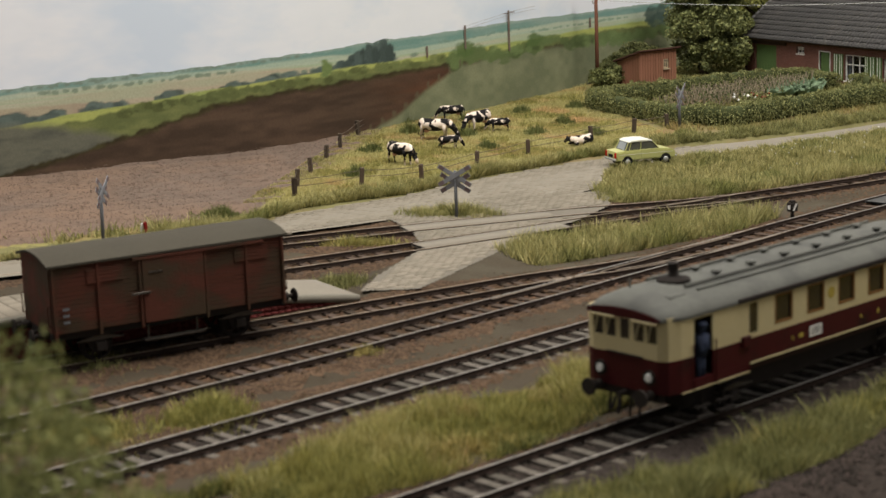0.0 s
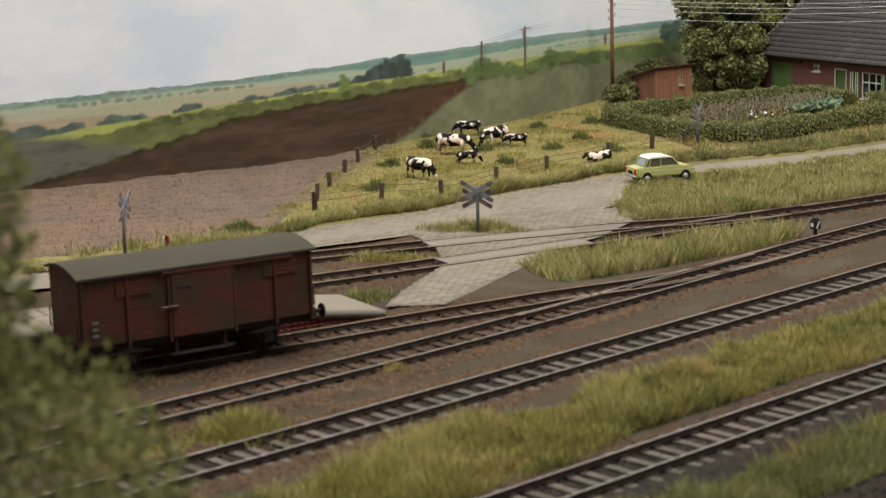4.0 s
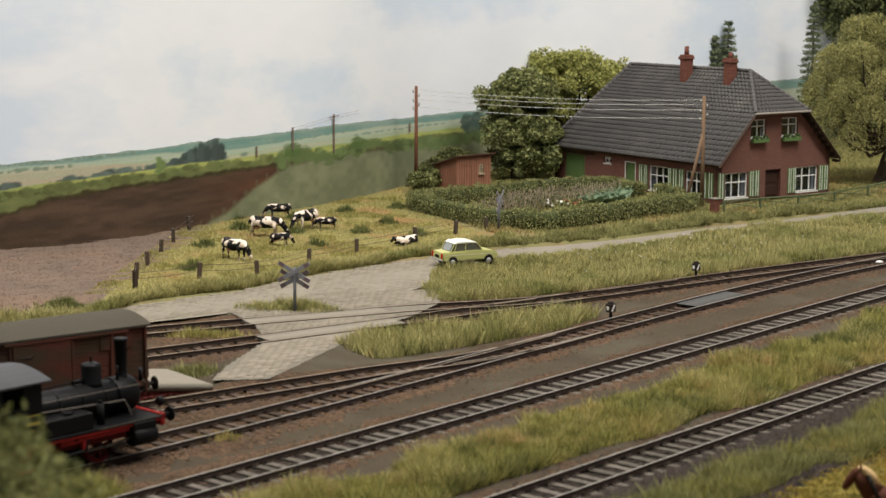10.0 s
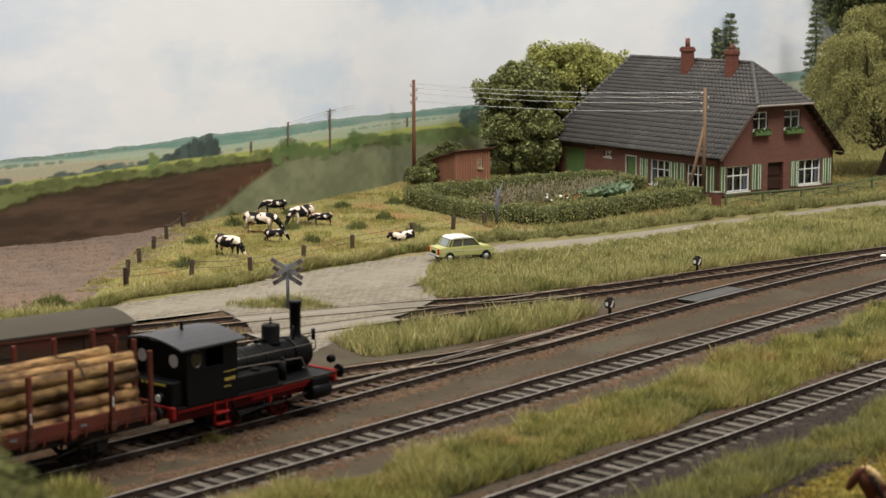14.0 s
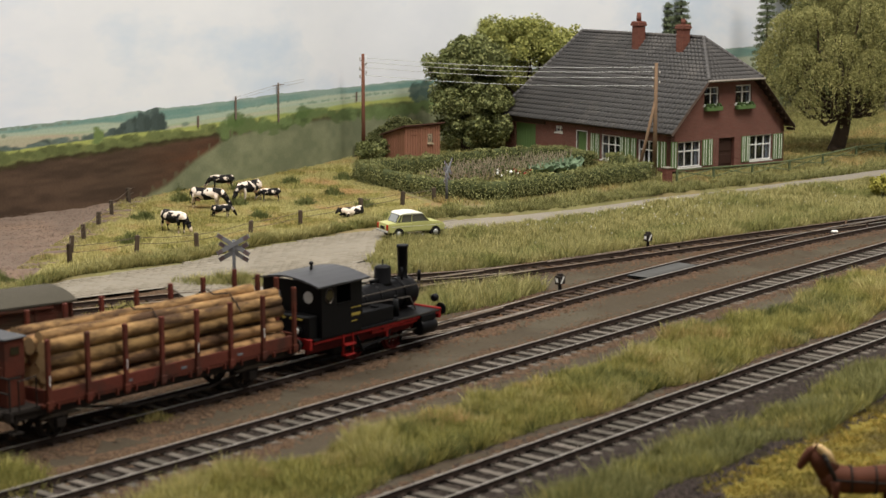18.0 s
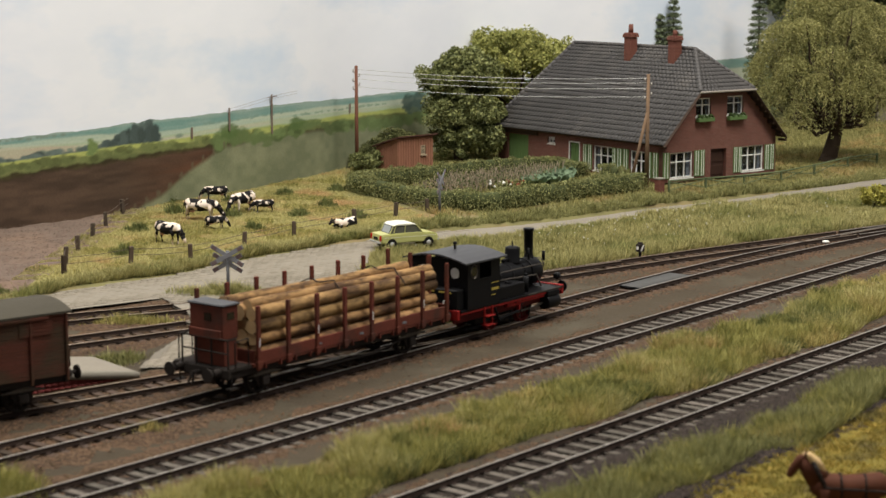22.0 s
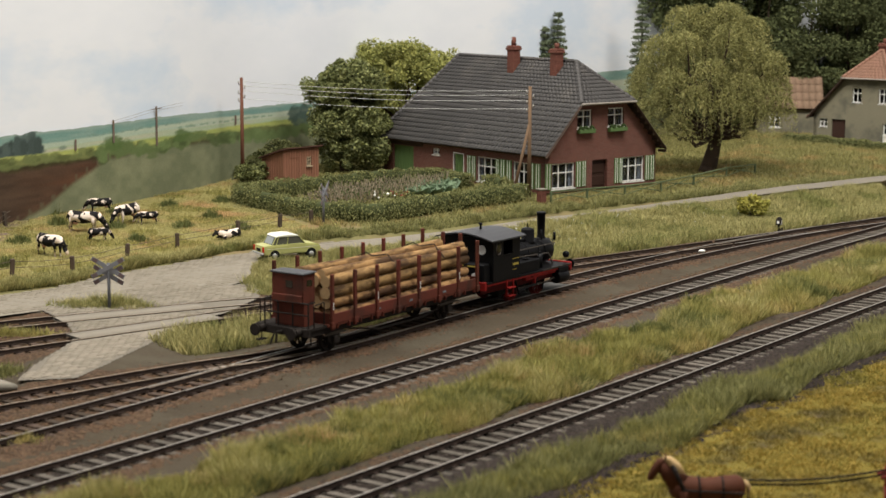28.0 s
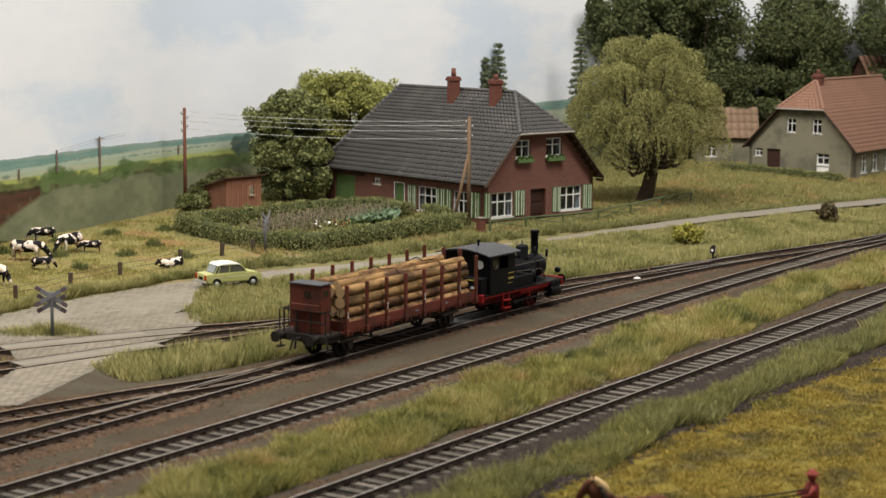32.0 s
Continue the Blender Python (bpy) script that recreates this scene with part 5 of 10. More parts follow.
def build_shed():
    sh = thing("garden_shed", at(-4.93, 114.3, 0.4, 46), "red-brown plank shed with a lean-to roof", "shed")
    L, D = 3.15, 2.05
    zt = lambda y: 2.62 - 0.62 * y / D  # noqa: E731
    n = 14
    for i in range(n):
        a, b = i * L / n + 0.01, (i + 1) * L / n - 0.01
        spans = ((0, 1.47), (2.07, 2.62)) if 2.0 < (a + b) / 2 < 2.45 else ((0, 2.62),)
        for z0, z1 in spans:
            bm = B()
            box(bm, a, b, -0.03, 0.03, z0, z1, 0.01)
            part("board", bm, M_SHED, sh)
    for x0 in (0.0, L):
        for i in range(9):
            bm = B()
            a, b = i * D / 9 + 0.04, (i + 1) * D / 9 + 0.02
            prism(bm, [(a, 0), (b, 0), (b, zt(b)), (a, zt(a))], x0 - 0.03, x0 + 0.03, "x")
            part("board", bm, M_SHED, sh)
    bm = B()
    prism(bm, [(0.12, 0), (D - 0.05, 0), (D - 0.05, zt(D) - 0.05), (0.12, zt(0) - 0.1)], 0.1, L - 0.1, "x")
    part("inside", bm, M_ROOM, sh)
    bm = B()
    prism(bm, [(-0.25, zt(-0.25) + 0.02), (D + 0.2, zt(D + 0.2) + 0.02), (D + 0.2, zt(D + 0.2) + 0.1), (-0.25, zt(-0.25) + 0.1)], -0.22, L + 0.22, "x")
    part("roof", bm, mat("shed_roof_felt", (0.12, 0.055, 0.04), (0.08, 0.045, 0.035), 0.8, 8, 1, 0.9), sh, "dull red felt roof")
    add_window(sh, at(2.02, -0.05, 1.47), 0.4, 0.6, 2, 2, False, M_SHEDFRAME)
    bm = B()
    for x in (0.45, 1.35):
        box(bm, x - 0.03, x + 0.03, -0.06, -0.03, 0.05, 2.15)
    box(bm, 0.45, 1.35, -0.06, -0.03, 2.09, 2.15)
    part("door", bm, M_SHED, sh)


build_shed()

# ---- rolling stock ----
M_VAN = mat("faded_van_red", (0.125, 0.043, 0.028), (0.062, 0.026, 0.018), 0.5, 9, 1.2, 0.75, bump=0.3, rnd=0.06, stretch=(1, 1.6, 1.6), dirt=(0.062, 0.042, 0.026), dirt_scale=0.5, dirt_amount=0.55)
M_VANROOF = mat("dusty_van_roof", (0.075, 0.067, 0.05), (0.052, 0.047, 0.036), 0.5, 8, 1.1, 0.9, bump=0.25)
M_FRAME = mat("dark_underframe", (0.032, 0.026, 0.022), (0.02, 0.017, 0.015), 1, 10, 1, 0.85, bump=0.3)
M_STEEL = mat("greasy_steel", (0.12, 0.105, 0.09), (0.07, 0.06, 0.05), 1, 8, 1, 0.5, metal=0.7)
M_LOGWAG = mat("wagon_oxide_red", (0.15, 0.042, 0.027), (0.085, 0.026, 0.018), 0.7, 9, 1.2, 0.75, bump=0.25, rnd=0.12, dirt=(0.07, 0.03, 0.022), dirt_scale=0.8)
M_LOG = mat("peeled_log", (0.47, 0.285, 0.125), (0.22, 0.12, 0.052), 1.2, 9, 0.9, 0.85, bump=0.8, rnd=0.25, stretch=(0.6, 2, 2), dirt=(0.085, 0.048, 0.027), dirt_scale=1.1, dirt_amount=0.65)
M_LOGEND = mat("sawn_log_end", (0.47, 0.33, 0.17), (0.36, 0.24, 0.12), 3, 16, 1, 0.9, bump=0.3)
M_BLACK = mat("locomotive_black", (0.008, 0.008, 0.0085), (0.005, 0.005, 0.0055), 0.8, 8, 1, 0.42, bump=0.08, spec=0.1)
M_CABROOF = mat("dark_grey_cab_roof", (0.046, 0.047, 0.051), (0.03, 0.03, 0.033), 0.7, 8, 1, 0.42, bump=0.1, spec=0.4)
M_RED = mat("signal_red_paint", (0.27, 0.017, 0.014), (0.15, 0.011, 0.01), 1, 8, 1, 0.5, bump=0.1)
# darker copy of the red: shade under the engine is put into this colour
M_WHEELRED = mat("shaded_wheel_red", (0.13, 0.012, 0.01), (0.05, 0.008, 0.007), 1.5, 8, 1.2, 0.6, bump=0.1)
M_CREAM = mat("railcar_cream", (0.5, 0.425, 0.245), (0.43, 0.36, 0.2), 0.5, 8, 1, 0.5, bump=0.05)
M_MAROON = mat("railcar_maroon", (0.058, 0.0085, 0.01), (0.035, 0.006, 0.007), 0.5, 8, 1, 0.4, bump=0.05, dirt=(0.018, 0.008, 0.008), dirt_scale=0.5, dirt_amount=0.35)
M_CARROOF = mat("railcar_grey_roof", (0.13, 0.13, 0.113), (0.088, 0.089, 0.08), 0.5, 8, 1, 0.7, bump=0.15, dirt=(0.085, 0.085, 0.077), dirt_scale=0.6)
M_ORANGE = mat("varnished_window_frame", (0.2, 0.1, 0.03), (0.14, 0.07, 0.022), 1, 8, 1, 0.5)
M_DARKGLASS = mat("dark_window", (0.03, 0.022, 0.014), (0.02, 0.016, 0.012), 1, 5, 1, 0.12, bump=0, spec=0.5)
M_LENS = mat("lamp_lens", (0.75, 0.74, 0.7), (0.6, 0.6, 0.58), 2, 8, 1, 0.15, bump=0)
M_YELLOWTXT = mat("yellow_lettering", (0.4, 0.31, 0.06), (0.3, 0.23, 0.05), 2, 8, 1, 0.6, bump=0)
M_LIME = mat("lime_green_car_paint", (0.46, 0.46, 0.18), (0.41, 0.415, 0.155), 0.6, 8, 1, 0.3, bump=0.02, spec=0.5)
M_CARGLASS = mat("car_window", (0.11, 0.112, 0.09), (0.07, 0.072, 0.06), 1, 4, 1, 0.12, bump=0, spec=0.5)
M_CARWHITE = mat("cream_car_roof", (0.75, 0.75, 0.66), (0.7, 0.7, 0.6), 0.6, 8, 1, 0.3, bump=0.02, spec=0.5)
M_RUBBER = mat("tyre_rubber", (0.018, 0.018, 0.018), (0.012, 0.012, 0.012), 1, 8, 1, 0.85)
M_HUB = mat("grey_wheel_hub", (0.5, 0.5, 0.48), (0.36, 0.36, 0.35), 1, 8, 1, 0.4, metal=0.4)
M_TAIL = mat("red_tail_lamp", (0.5, 0.03, 0.02), (0.4, 0.02, 0.015), 1, 8, 1, 0.25, bump=0)


def wheelset(parent, x, r, mt, spokes=True):
    """One axle with two wheels, turning round y; returns the part that turns."""
    bm = B()
    rod(bm, (0, -0.9, 0), (0, 0.9, 0), 0.08, n=8)
    ax = part("wheelset", bm, M_FRAME, parent, m=at(x, 0, r))
    for s in (-1, 1):
        bm = B()
        n = 24
        for a, b, w0, w1 in ((r, r * 0.84, 0.66, 0.8), (r + 0.05, r * 0.8, 0.63, 0.67)):
            vs = []
            for i in range(n):
                c, q = math.cos(i * math.tau / n), math.sin(i * math.tau / n)
                vs.append([bm.verts.new((c * rr, s * w, q * rr)) for rr, w in ((a, w0), (a, w1), (b, w1), (b, w0))])
            for i in range(n):
                p, q = vs[i], vs[(i + 1) % n]
                for k in range(4):
                    bm.faces.new((p[k], q[k], q[(k + 1) % 4], p[(k + 1) % 4]))
        for i in range(9):
            t = i * math.tau / 9
            rod(bm, (0, s * 0.73, 0), (math.cos(t) * r * 0.86, s * 0.73, math.sin(t) * r * 0.86), 0.05, n=4)
        rod(bm, (0, s * 0.64, 0), (0, s * 0.82, 0), r * 0.22, n=12)
        bmesh.ops.recalc_face_normals(bm, faces=bm.faces)
        part("wheel", bm, mt, ax)
    return ax


def buffers(parent, x, face, mt=None, sides=(-0.87, 0.87), z=1.05):
    for y in sides:
        bm = B()
        rod(bm, (x, y, z), (x + face * 0.3, y, z), 0.13, n=10)
        rod(bm, (x + face * 0.3, y, z), (x + face * 0.5, y, z), 0.07, n=8)
        rod(bm, (x + face * 0.5, y, z), (x + face * 0.56, y, z), 0.23, n=14)
        part("buffer", bm, mt or M_FRAME, parent)
    bm = B()
    rod(bm, (x, 0, z - 0.05), (x + face * 0.3, 0, z - 0.05), 0.06, n=6)
    rod(bm, (x + face * 0.3, 0, z), (x + face * 0.34, 0, z - 0.45), 0.05, n=6)
    rod(bm, (x, 0.35, z - 0.1), (x + face * 0.25, 0.35, z - 0.55), 0.04, n=6)
    part("coupling", bm, M_FRAME, parent)


def axle_guard(parent, x):
    for s in (-1, 1):
        bm = B()
        prism(bm, [(x - 0.55, 0.95), (x + 0.55, 0.95), (x + 0.22, 0.32), (x - 0.22, 0.32)], s * 1.0, s * 1.04, "y")
        box(bm, x - 0.17, x + 0.17, min(s * 1.02, s * 1.2), max(s * 1.02, s * 1.2), 0.36, 0.66, 0.03)
        part("axle_guard", bm, M_FRAME, parent)
        bm = B()
        for k in range(4):
            w = 0.75 - k * 0.16
            box(bm, x - w, x + w, s * 1.12 - 0.05, s * 1.12 + 0.05, 0.72 + k * 0.035, 0.75 + k * 0.035)
        part("leaf_spring", bm, M_STEEL, parent)


def build_van():
    v = thing("goods_van", at(-16.8, 54.19, 0, 39.7), "weathered brown covered goods van standing at the loading dock", "railway wagon")
    L, Wd = 7.6, 2.75
    z0, z1 = 1.12, 3.2
    bm = B()
    box(bm, -L / 2 + 0.05, L / 2 - 0.05, -Wd / 2 + 0.06, Wd / 2 - 0.06, z0, z1 + 0.02)
    body = part("body", bm, M_VAN, v)
    # planks along the sides and ends
    n = 15
    for s in (-1, 1):
        for i in range(n):
            a, b = z0 + (z1 - z0) * i / n, z0 + (z1 - z0) * (i + 1) / n
            for x0, x1 in ((-L / 2, -0.95), (1.05, L / 2)):
                bm = B()
                y = s * (Wd / 2 - 0.03)
                box(bm, x0, x1, y - 0.03, y + 0.03, a + 0.004, b - 0.004, 0.006)
                part("plank", bm, M_VAN, body)
        for i in range(9):
            for e in (-1, 1):
                if s < 0:
                    continue
                bm = B()
                w = (Wd - 0.2) / 9
                x = e * (L / 2 - 0.02)
                y0 = -Wd / 2 + 0.1 + i * w
                box(bm, x - 0.04, x + 0.04, y0 + 0.01, y0 + w - 0.01, z0, z1 + 0.02 + 0.17 * (1 - ((y0 + w / 2) / (Wd / 2)) ** 2), 0.008)
                part("end_board", bm, M_VAN, body)
    # upright posts
    for s in (-1, 1):
        y = s * (Wd / 2 + 0.03)
        for x in (-L / 2 + 0.06, -2.35, -1.02, 1.12, 2.5, L / 2 - 0.06):
            bm = B()
            box(bm, x - 0.045, x + 0.045, y - 0.04, y + 0.025, z0 - 0.18, z1 + 0.05, 0.012)
            part("side_post", bm, M_VAN, v)
        # sliding door with boards, rail and handle
        bm = B()
        box(bm, -0.95, 1.05, y - 0.06, y + 0.02, z0 - 0.05, z1 - 0.15, 0.01)
        door = part("sliding_door", bm, M_VAN, v)
        for i in range(10):
            bm = B()
            a = -0.95 + i * 0.2
            box(bm, a + 0.01, a + 0.19, y + s * 0.02 - 0.02, y + s * 0.02 + 0.02, z0, z1 - 0.2, 0.006)
            part("door_board", bm, M_VAN, door)
        bm = B()
        box(bm, -1.25, 3.1, y + s * 0.05 - 0.04, y + s * 0.05 + 0.04, z1 - 0.16, z1 - 0.07, 0.01)
        part("door_rail", bm, M_VAN, v)
        bm = B()
        box(bm, -1.35, -0.75, y + s * 0.09 - 0.025, y + s * 0.09 + 0.025, 1.98, 2.06, 0.01)
        box(bm, -0.75, -0.3, y + s * 0.06 - 0.025, y + s * 0.06 + 0.025, 2.6, 2.65)
        part("door_latch", bm, M_STEEL, door)
        # hatches near both ends
        for x in (-2.9 + 0.2, 2.1):
            bm = B()
            box(bm, x - 0.0, x + 1.15, y - s * 0.03 - 0.035, y - s * 0.03 + 0.035, 2.5, 2.98, 0.015)
            h = part("vent_hatch", bm, M_VAN, v)
            for k in range(4):
                bm = B()
                box(bm, x + 0.08, x + 1.07, y - 0.015, y + 0.015, 2.53 + k * 0.11, 2.6 + k * 0.11, 0.006)
                part("louvre", bm, M_VAN, h)
    # arched roof
    bm = B()
    prof = []
    k = 12
    for i in range(k + 1):
        y = -Wd / 2 - 0.12 + (Wd + 0.24) * i / k
        prof.append((y, z1 + 0.03 + 0.24 * (1 - (y / (Wd / 2 + 0.12)) ** 2)))
    prof += [(y, z - 0.07) for y, z in reversed(prof)]
    prism(bm, prof, -L / 2 - 0.12, L / 2 + 0.12, "x")
    part("roof", bm, M_VANROOF, v, "dusty grey-brown arched roof")
    bm = B()
    for s in (-1, 1):
        box(bm, -L / 2, L / 2, s * 1.15 - 0.05, s * 1.15 + 0.05, 0.88, 1.1, 0.01)
    box(bm, -L / 2 - 0.02, -L / 2 + 0.12, -1.3, 1.3, 0.88, 1.16, 0.02)
    box(bm, L / 2 - 0.12, L / 2 + 0.02, -1.3, 1.3, 0.88, 1.16, 0.02)
    part("underframe", bm, M_FRAME, v)
    for e in (-1, 1):
        buffers(v, e * L / 2, e)
    for x in (-2.3, 2.3):
        wheelset(v, x, 0.48, M_FRAME)
        axle_guard(v, x)
    bm = B()
    for s in (-1, 1):
        box(bm, -1.0, 1.0, s * 1.3 - 0.13, s * 1.3 + 0.13, 0.5, 0.55)
        for x in (-0.8, 0.8):
            box(bm, x - 0.03, x + 0.03, s * 1.22 - 0.03, s * 1.22 + 0.03, 0.55, 0.95)
    part("footboard", bm, M_STEEL, v)
    for e in (-1, 1):
        for y in (-1.25, 1.25):
            x = e * (L / 2 + 0.1)
            bm = B()
            tube(bm, [(x - e * 0.15, y, 1.35), (x, y, 1.38), (x, y, 1.97), (x - e * 0.15, y, 2.0)], 0.03, 5)
            part("grab_rail", bm, M_VAN, v)
    bm = B()
    for k in range(3):
        box(bm, -L / 2 + 0.3, -L / 2 + 0.5, -Wd / 2 - 0.068, -Wd / 2 - 0.06, 1.42 + k * 0.2, 1.5 + k * 0.2)
    part("markings", bm, M_CURTAIN, v, "small pale painted markings")
    return v


VAN = build_van()


def build_log_wagon():
    """Origin on the rail top, 9 m behind the engine's cab step."""
    w = thing("log_wagon", EYE3, "oxide-red stake wagon loaded with peeled logs, with a brake cabin", "railway wagon")
    o = 9.0
    a, b = -12.98 + o, -2.7 + o
    bm = B()
    box(bm, a - 0.1, b, -1.38, 1.38, 1.1, 1.2, 0.01)
    part("floor", bm, M_LOGWAG, w)
    bm = B()
    for s in (-1, 1):
        box(bm, a - 1.16, b, s * 1.15 - 0.05, s * 1.15 + 0.05, 0.84, 1.1, 0.01)
    for x in (a - 1.2, b - 0.1):
        box(bm, x, x + 0.13, -1.3, 1.3, 0.86, 1.18, 0.02)
    for s in (-1, 1):
        rod(bm, (a + 1.2, s * 1.05, 0.86), (a + 3.6, s * 1.05, 0.42), 0.04, n=5)
        rod(bm, (b - 1.2, s * 1.05, 0.86), (b - 3.6, s * 1.05, 0.42), 0.04, n=5)
        rod(bm, (a + 3.6, s * 1.05, 0.42), (b - 3.6, s * 1.05, 0.42), 0.04, n=5)
    part("underframe", bm, M_FRAME, w)
    n = 8
    step = (b - a - 0.2) / (n - 1)
    for s in (-1, 1):
        y = s * 1.36
        for i in range(n - 1):
            bm = B()
            x0 = a + 0.1 + i * step
            box(bm, x0 + 0.05, x0 + step - 0.05, y - 0.035, y + 0.035, 1.2, 1.58, 0.012)
            part("side_board", bm, M_LOGWAG, w)
        for i in range(n):
            x = a + 0.1 + i * step
            bm = B()
            tall = (3.12 if i < n - 1 else 3.2) + (0.28 if s > 0 else 0.0)
            box(bm, x - 0.075, x + 0.075, y + s * 0.05 - 0.06, y + s * 0.05 + 0.06, 0.98, tall, 0.015)
            st = part("stake", bm, M_LOGWAG, w)
            bm = B()
            box(bm, x - 0.11, x + 0.11, y + s * 0.09 - 0.05, y + s * 0.09 + 0.05, 1.05, 1.28, 0.01)
            part("stake_pocket", bm, M_LOGWAG, st)
            if i % 2 == 0:
                bm = B()
                box(bm, x - 0.02, x + 0.02, y + s * 0.115 - 0.006, y + s * 0.115 + 0.006, 1.75, 2.05)
                part("stake_mark", bm, M_WHITE, st)
        bm = B()
        for i in range(14):
            x = a + 0.4 + i * (b - a) / 14
            box(bm, x, x + 0.05, y + s * 0.02 - 0.06, y + s * 0.02 + 0.06, 1.0, 1.18)
        part("floor_brackets", bm, M_LOGWAG, w)
    for x in (a + 0.0, b - 0.04):
        bm = B()
        box(bm, x, x + 0.06, -1.33, 1.33, 1.2, 1.62, 0.012)
        part("end_board", bm, M_LOGWAG, w)
    for y in (-0.45, 0.45):
        bm = B()
        box(bm, b - 0.02, b + 0.12, y - 0.07, y + 0.07, 1.0, 3.4, 0.015)
        part("end_stake", bm, M_LOGWAG, w)
    # logs stacked in four layers
    rng = random.Random(12)
    layers = [(1.46, (-1.02, -0.5, 0.02, 0.54, 1.02)), (1.92, (-1.0, -0.46, 0.05, 0.55, 1.02)), (2.37, (-0.98, -0.45, 0.05, 0.55, 1.0)), (2.76, (-0.95, -0.45, 0.02, 0.5, 0.92)), (2.97, (-0.68, 0.3))]
    for z, ys in layers:
        for y in ys:
            r = rng.uniform(0.2, 0.27)
            x0, x1 = a + rng.uniform(0.12, 0.45), b - rng.uniform(0.08, 0.4)
            bm = B()
            n2, m2 = 12, 14
            rings = []
            for k in range(m2 + 1):
                t = k / m2
                x = x0 + (x1 - x0) * t
                rr = r * (1.08 - 0.2 * t) * (1 + rng.uniform(-0.03, 0.03))
                dy, dz = 0.04 * math.sin(t * 5 + y * 9), 0.03 * math.sin(t * 4 + z * 7)
                rings.append([bm.verts.new((x, y + dy + rr * math.cos(q * math.tau / n2), z + dz + rr * math.sin(q * math.tau / n2))) for q in range(n2)])
            for p, q in zip(rings, rings[1:]):
                for i in range(n2):
                    f = bm.faces.new((p[i], p[(i + 1) % n2], q[(i + 1) % n2], q[i]))
                    f.smooth = True
            for ring in (list(reversed(rings[0])), rings[-1]):
                f = bm.faces.new(ring)
                f.material_index = 1
            bmesh.ops.recalc_face_normals(bm, faces=bm.faces)
            part("log", bm, [M_LOG, M_LOGEND], w, "pale peeled log with sawn ends")
    # binding chains
    for x in (a + 4.6, a + 7.9):
        bm = B()
        pts = [(-1.28, 2.7), (-0.98, 3.0), (-0.7, 3.26), (0, 3.12), (0.35, 3.24), (0.95, 2.98), (1.28, 2.7)]
        for p, q in zip(pts, pts[1:]):
            rod(bm, (x, *p), (x + 0.05, *q), 0.022, n=5)
        part("binding_chain", bm, M_FRAME, w)
    # brake cabin on the end platform
    bm = B()
    box(bm, a - 1.12, a - 0.1, -1.3, 1.3, 1.08, 1.2, 0.01)
    part("platform", bm, M_FRAME, w)
    c0, c1 = a - 1.08, a - 0.36
    bm = B()
    box(bm, c0 + 0.1, c1, -0.9, 0.5, 1.2, 2.1, 0.02)
    box(bm, c0, c1, -0.95, 0.55, 2.1, 3.2, 0.02)
    cab = part("brake_cabin", bm, M_LOGWAG, w, "small oxide-red brakeman's cabin")
    bm = B()
    box(bm, c0 - 0.07, c1 + 0.06, -1.03, 0.63, 3.2, 3.27, 0.03)
    part("cabin_roof", bm, M_CABROOF, cab)
    bm = B()
    box(bm, c0 + 0.22, c1 - 0.2, -0.97, -0.945, 2.75, 2.98)
    part("cabin_window", bm, M_DARKGLASS, cab)
    bm = B()
    box(bm, c0 - 0.015, c0 + 0.02, -0.45, -0.12, 2.68, 2.95)
    part("cabin_window", bm, M_DARKGLASS, cab)
    bm = B()
    box(bm, c0 - 0.1, c0, -0.9, 0.5, 2.1, 2.42, 0.02)
    part("cabin_step_box", bm, M_LOGWAG, cab)
    x = a - 1.16
    bm = B()
    tube(bm, [(x + 0.4, -1.25, 2.15), (x, -1.25, 2.15), (x, 0.85, 2.15), (x + 0.4, 0.85, 2.15)], 0.032, 5)
    rail = part("platform_railing", bm, M_FRAME, w)
    for y in (-1.25, -0.5, 0.2, 0.85):
        bm = B()
        rod(bm, (x, y, 1.2), (x, y, 2.15), 0.035, n=5)
        part("railing_post", bm, M_FRAME, rail)
    bm = B()
    rod(bm, (x, -1.25, 1.7), (x, 0.85, 1.7), 0.03, n=5)
    part("middle_rail", bm, M_FRAME, rail)
    for s in (-1, 1):
        bm = B()
        tube(bm, [(c1 + 0.1, s * 1.3, 1.2), (c1 + 0.1, s * 1.3, 2.1), (c0 + 0.2, s * 1.3, 2.05), (c0 + 0.2, s * 1.3, 1.2)], 0.03, 5)
        part("grab_rail", bm, M_FRAME, w)
        bm = B()
        box(bm, a - 1.15, a - 0.75, s * 1.2 - 0.12, s * 1.2 + 0.12, 0.5, 0.54)
        tube(bm, [(a - 0.95, s * 1.2, 0.53), (a - 0.95, s * 1.2, 0.8), (a - 0.95, s * 1.2, 1.1)], 0.03, 5)
        part("step", bm, M_FRAME, w)
    buffers(w, a - 1.2, -1)
    buffers(w, b, 1)
    axles = []
    for x in (-12.3 + o, -4.5 + o):
        axles.append(wheelset(w, x, 0.5, M_FRAME))
        axle_guard(w, x)
    for x in (a + 3.0, a + 5.2, a + 7.6):
        bm = B()
        box(bm, x, x + 0.22, -1.405, -1.398, 1.32, 1.4)
        part("marking", bm, M_CURTAIN, w, "small pale painted marking")
    return w, axles


LOGWAGON, LOG_AXLES = build_log_wagon()


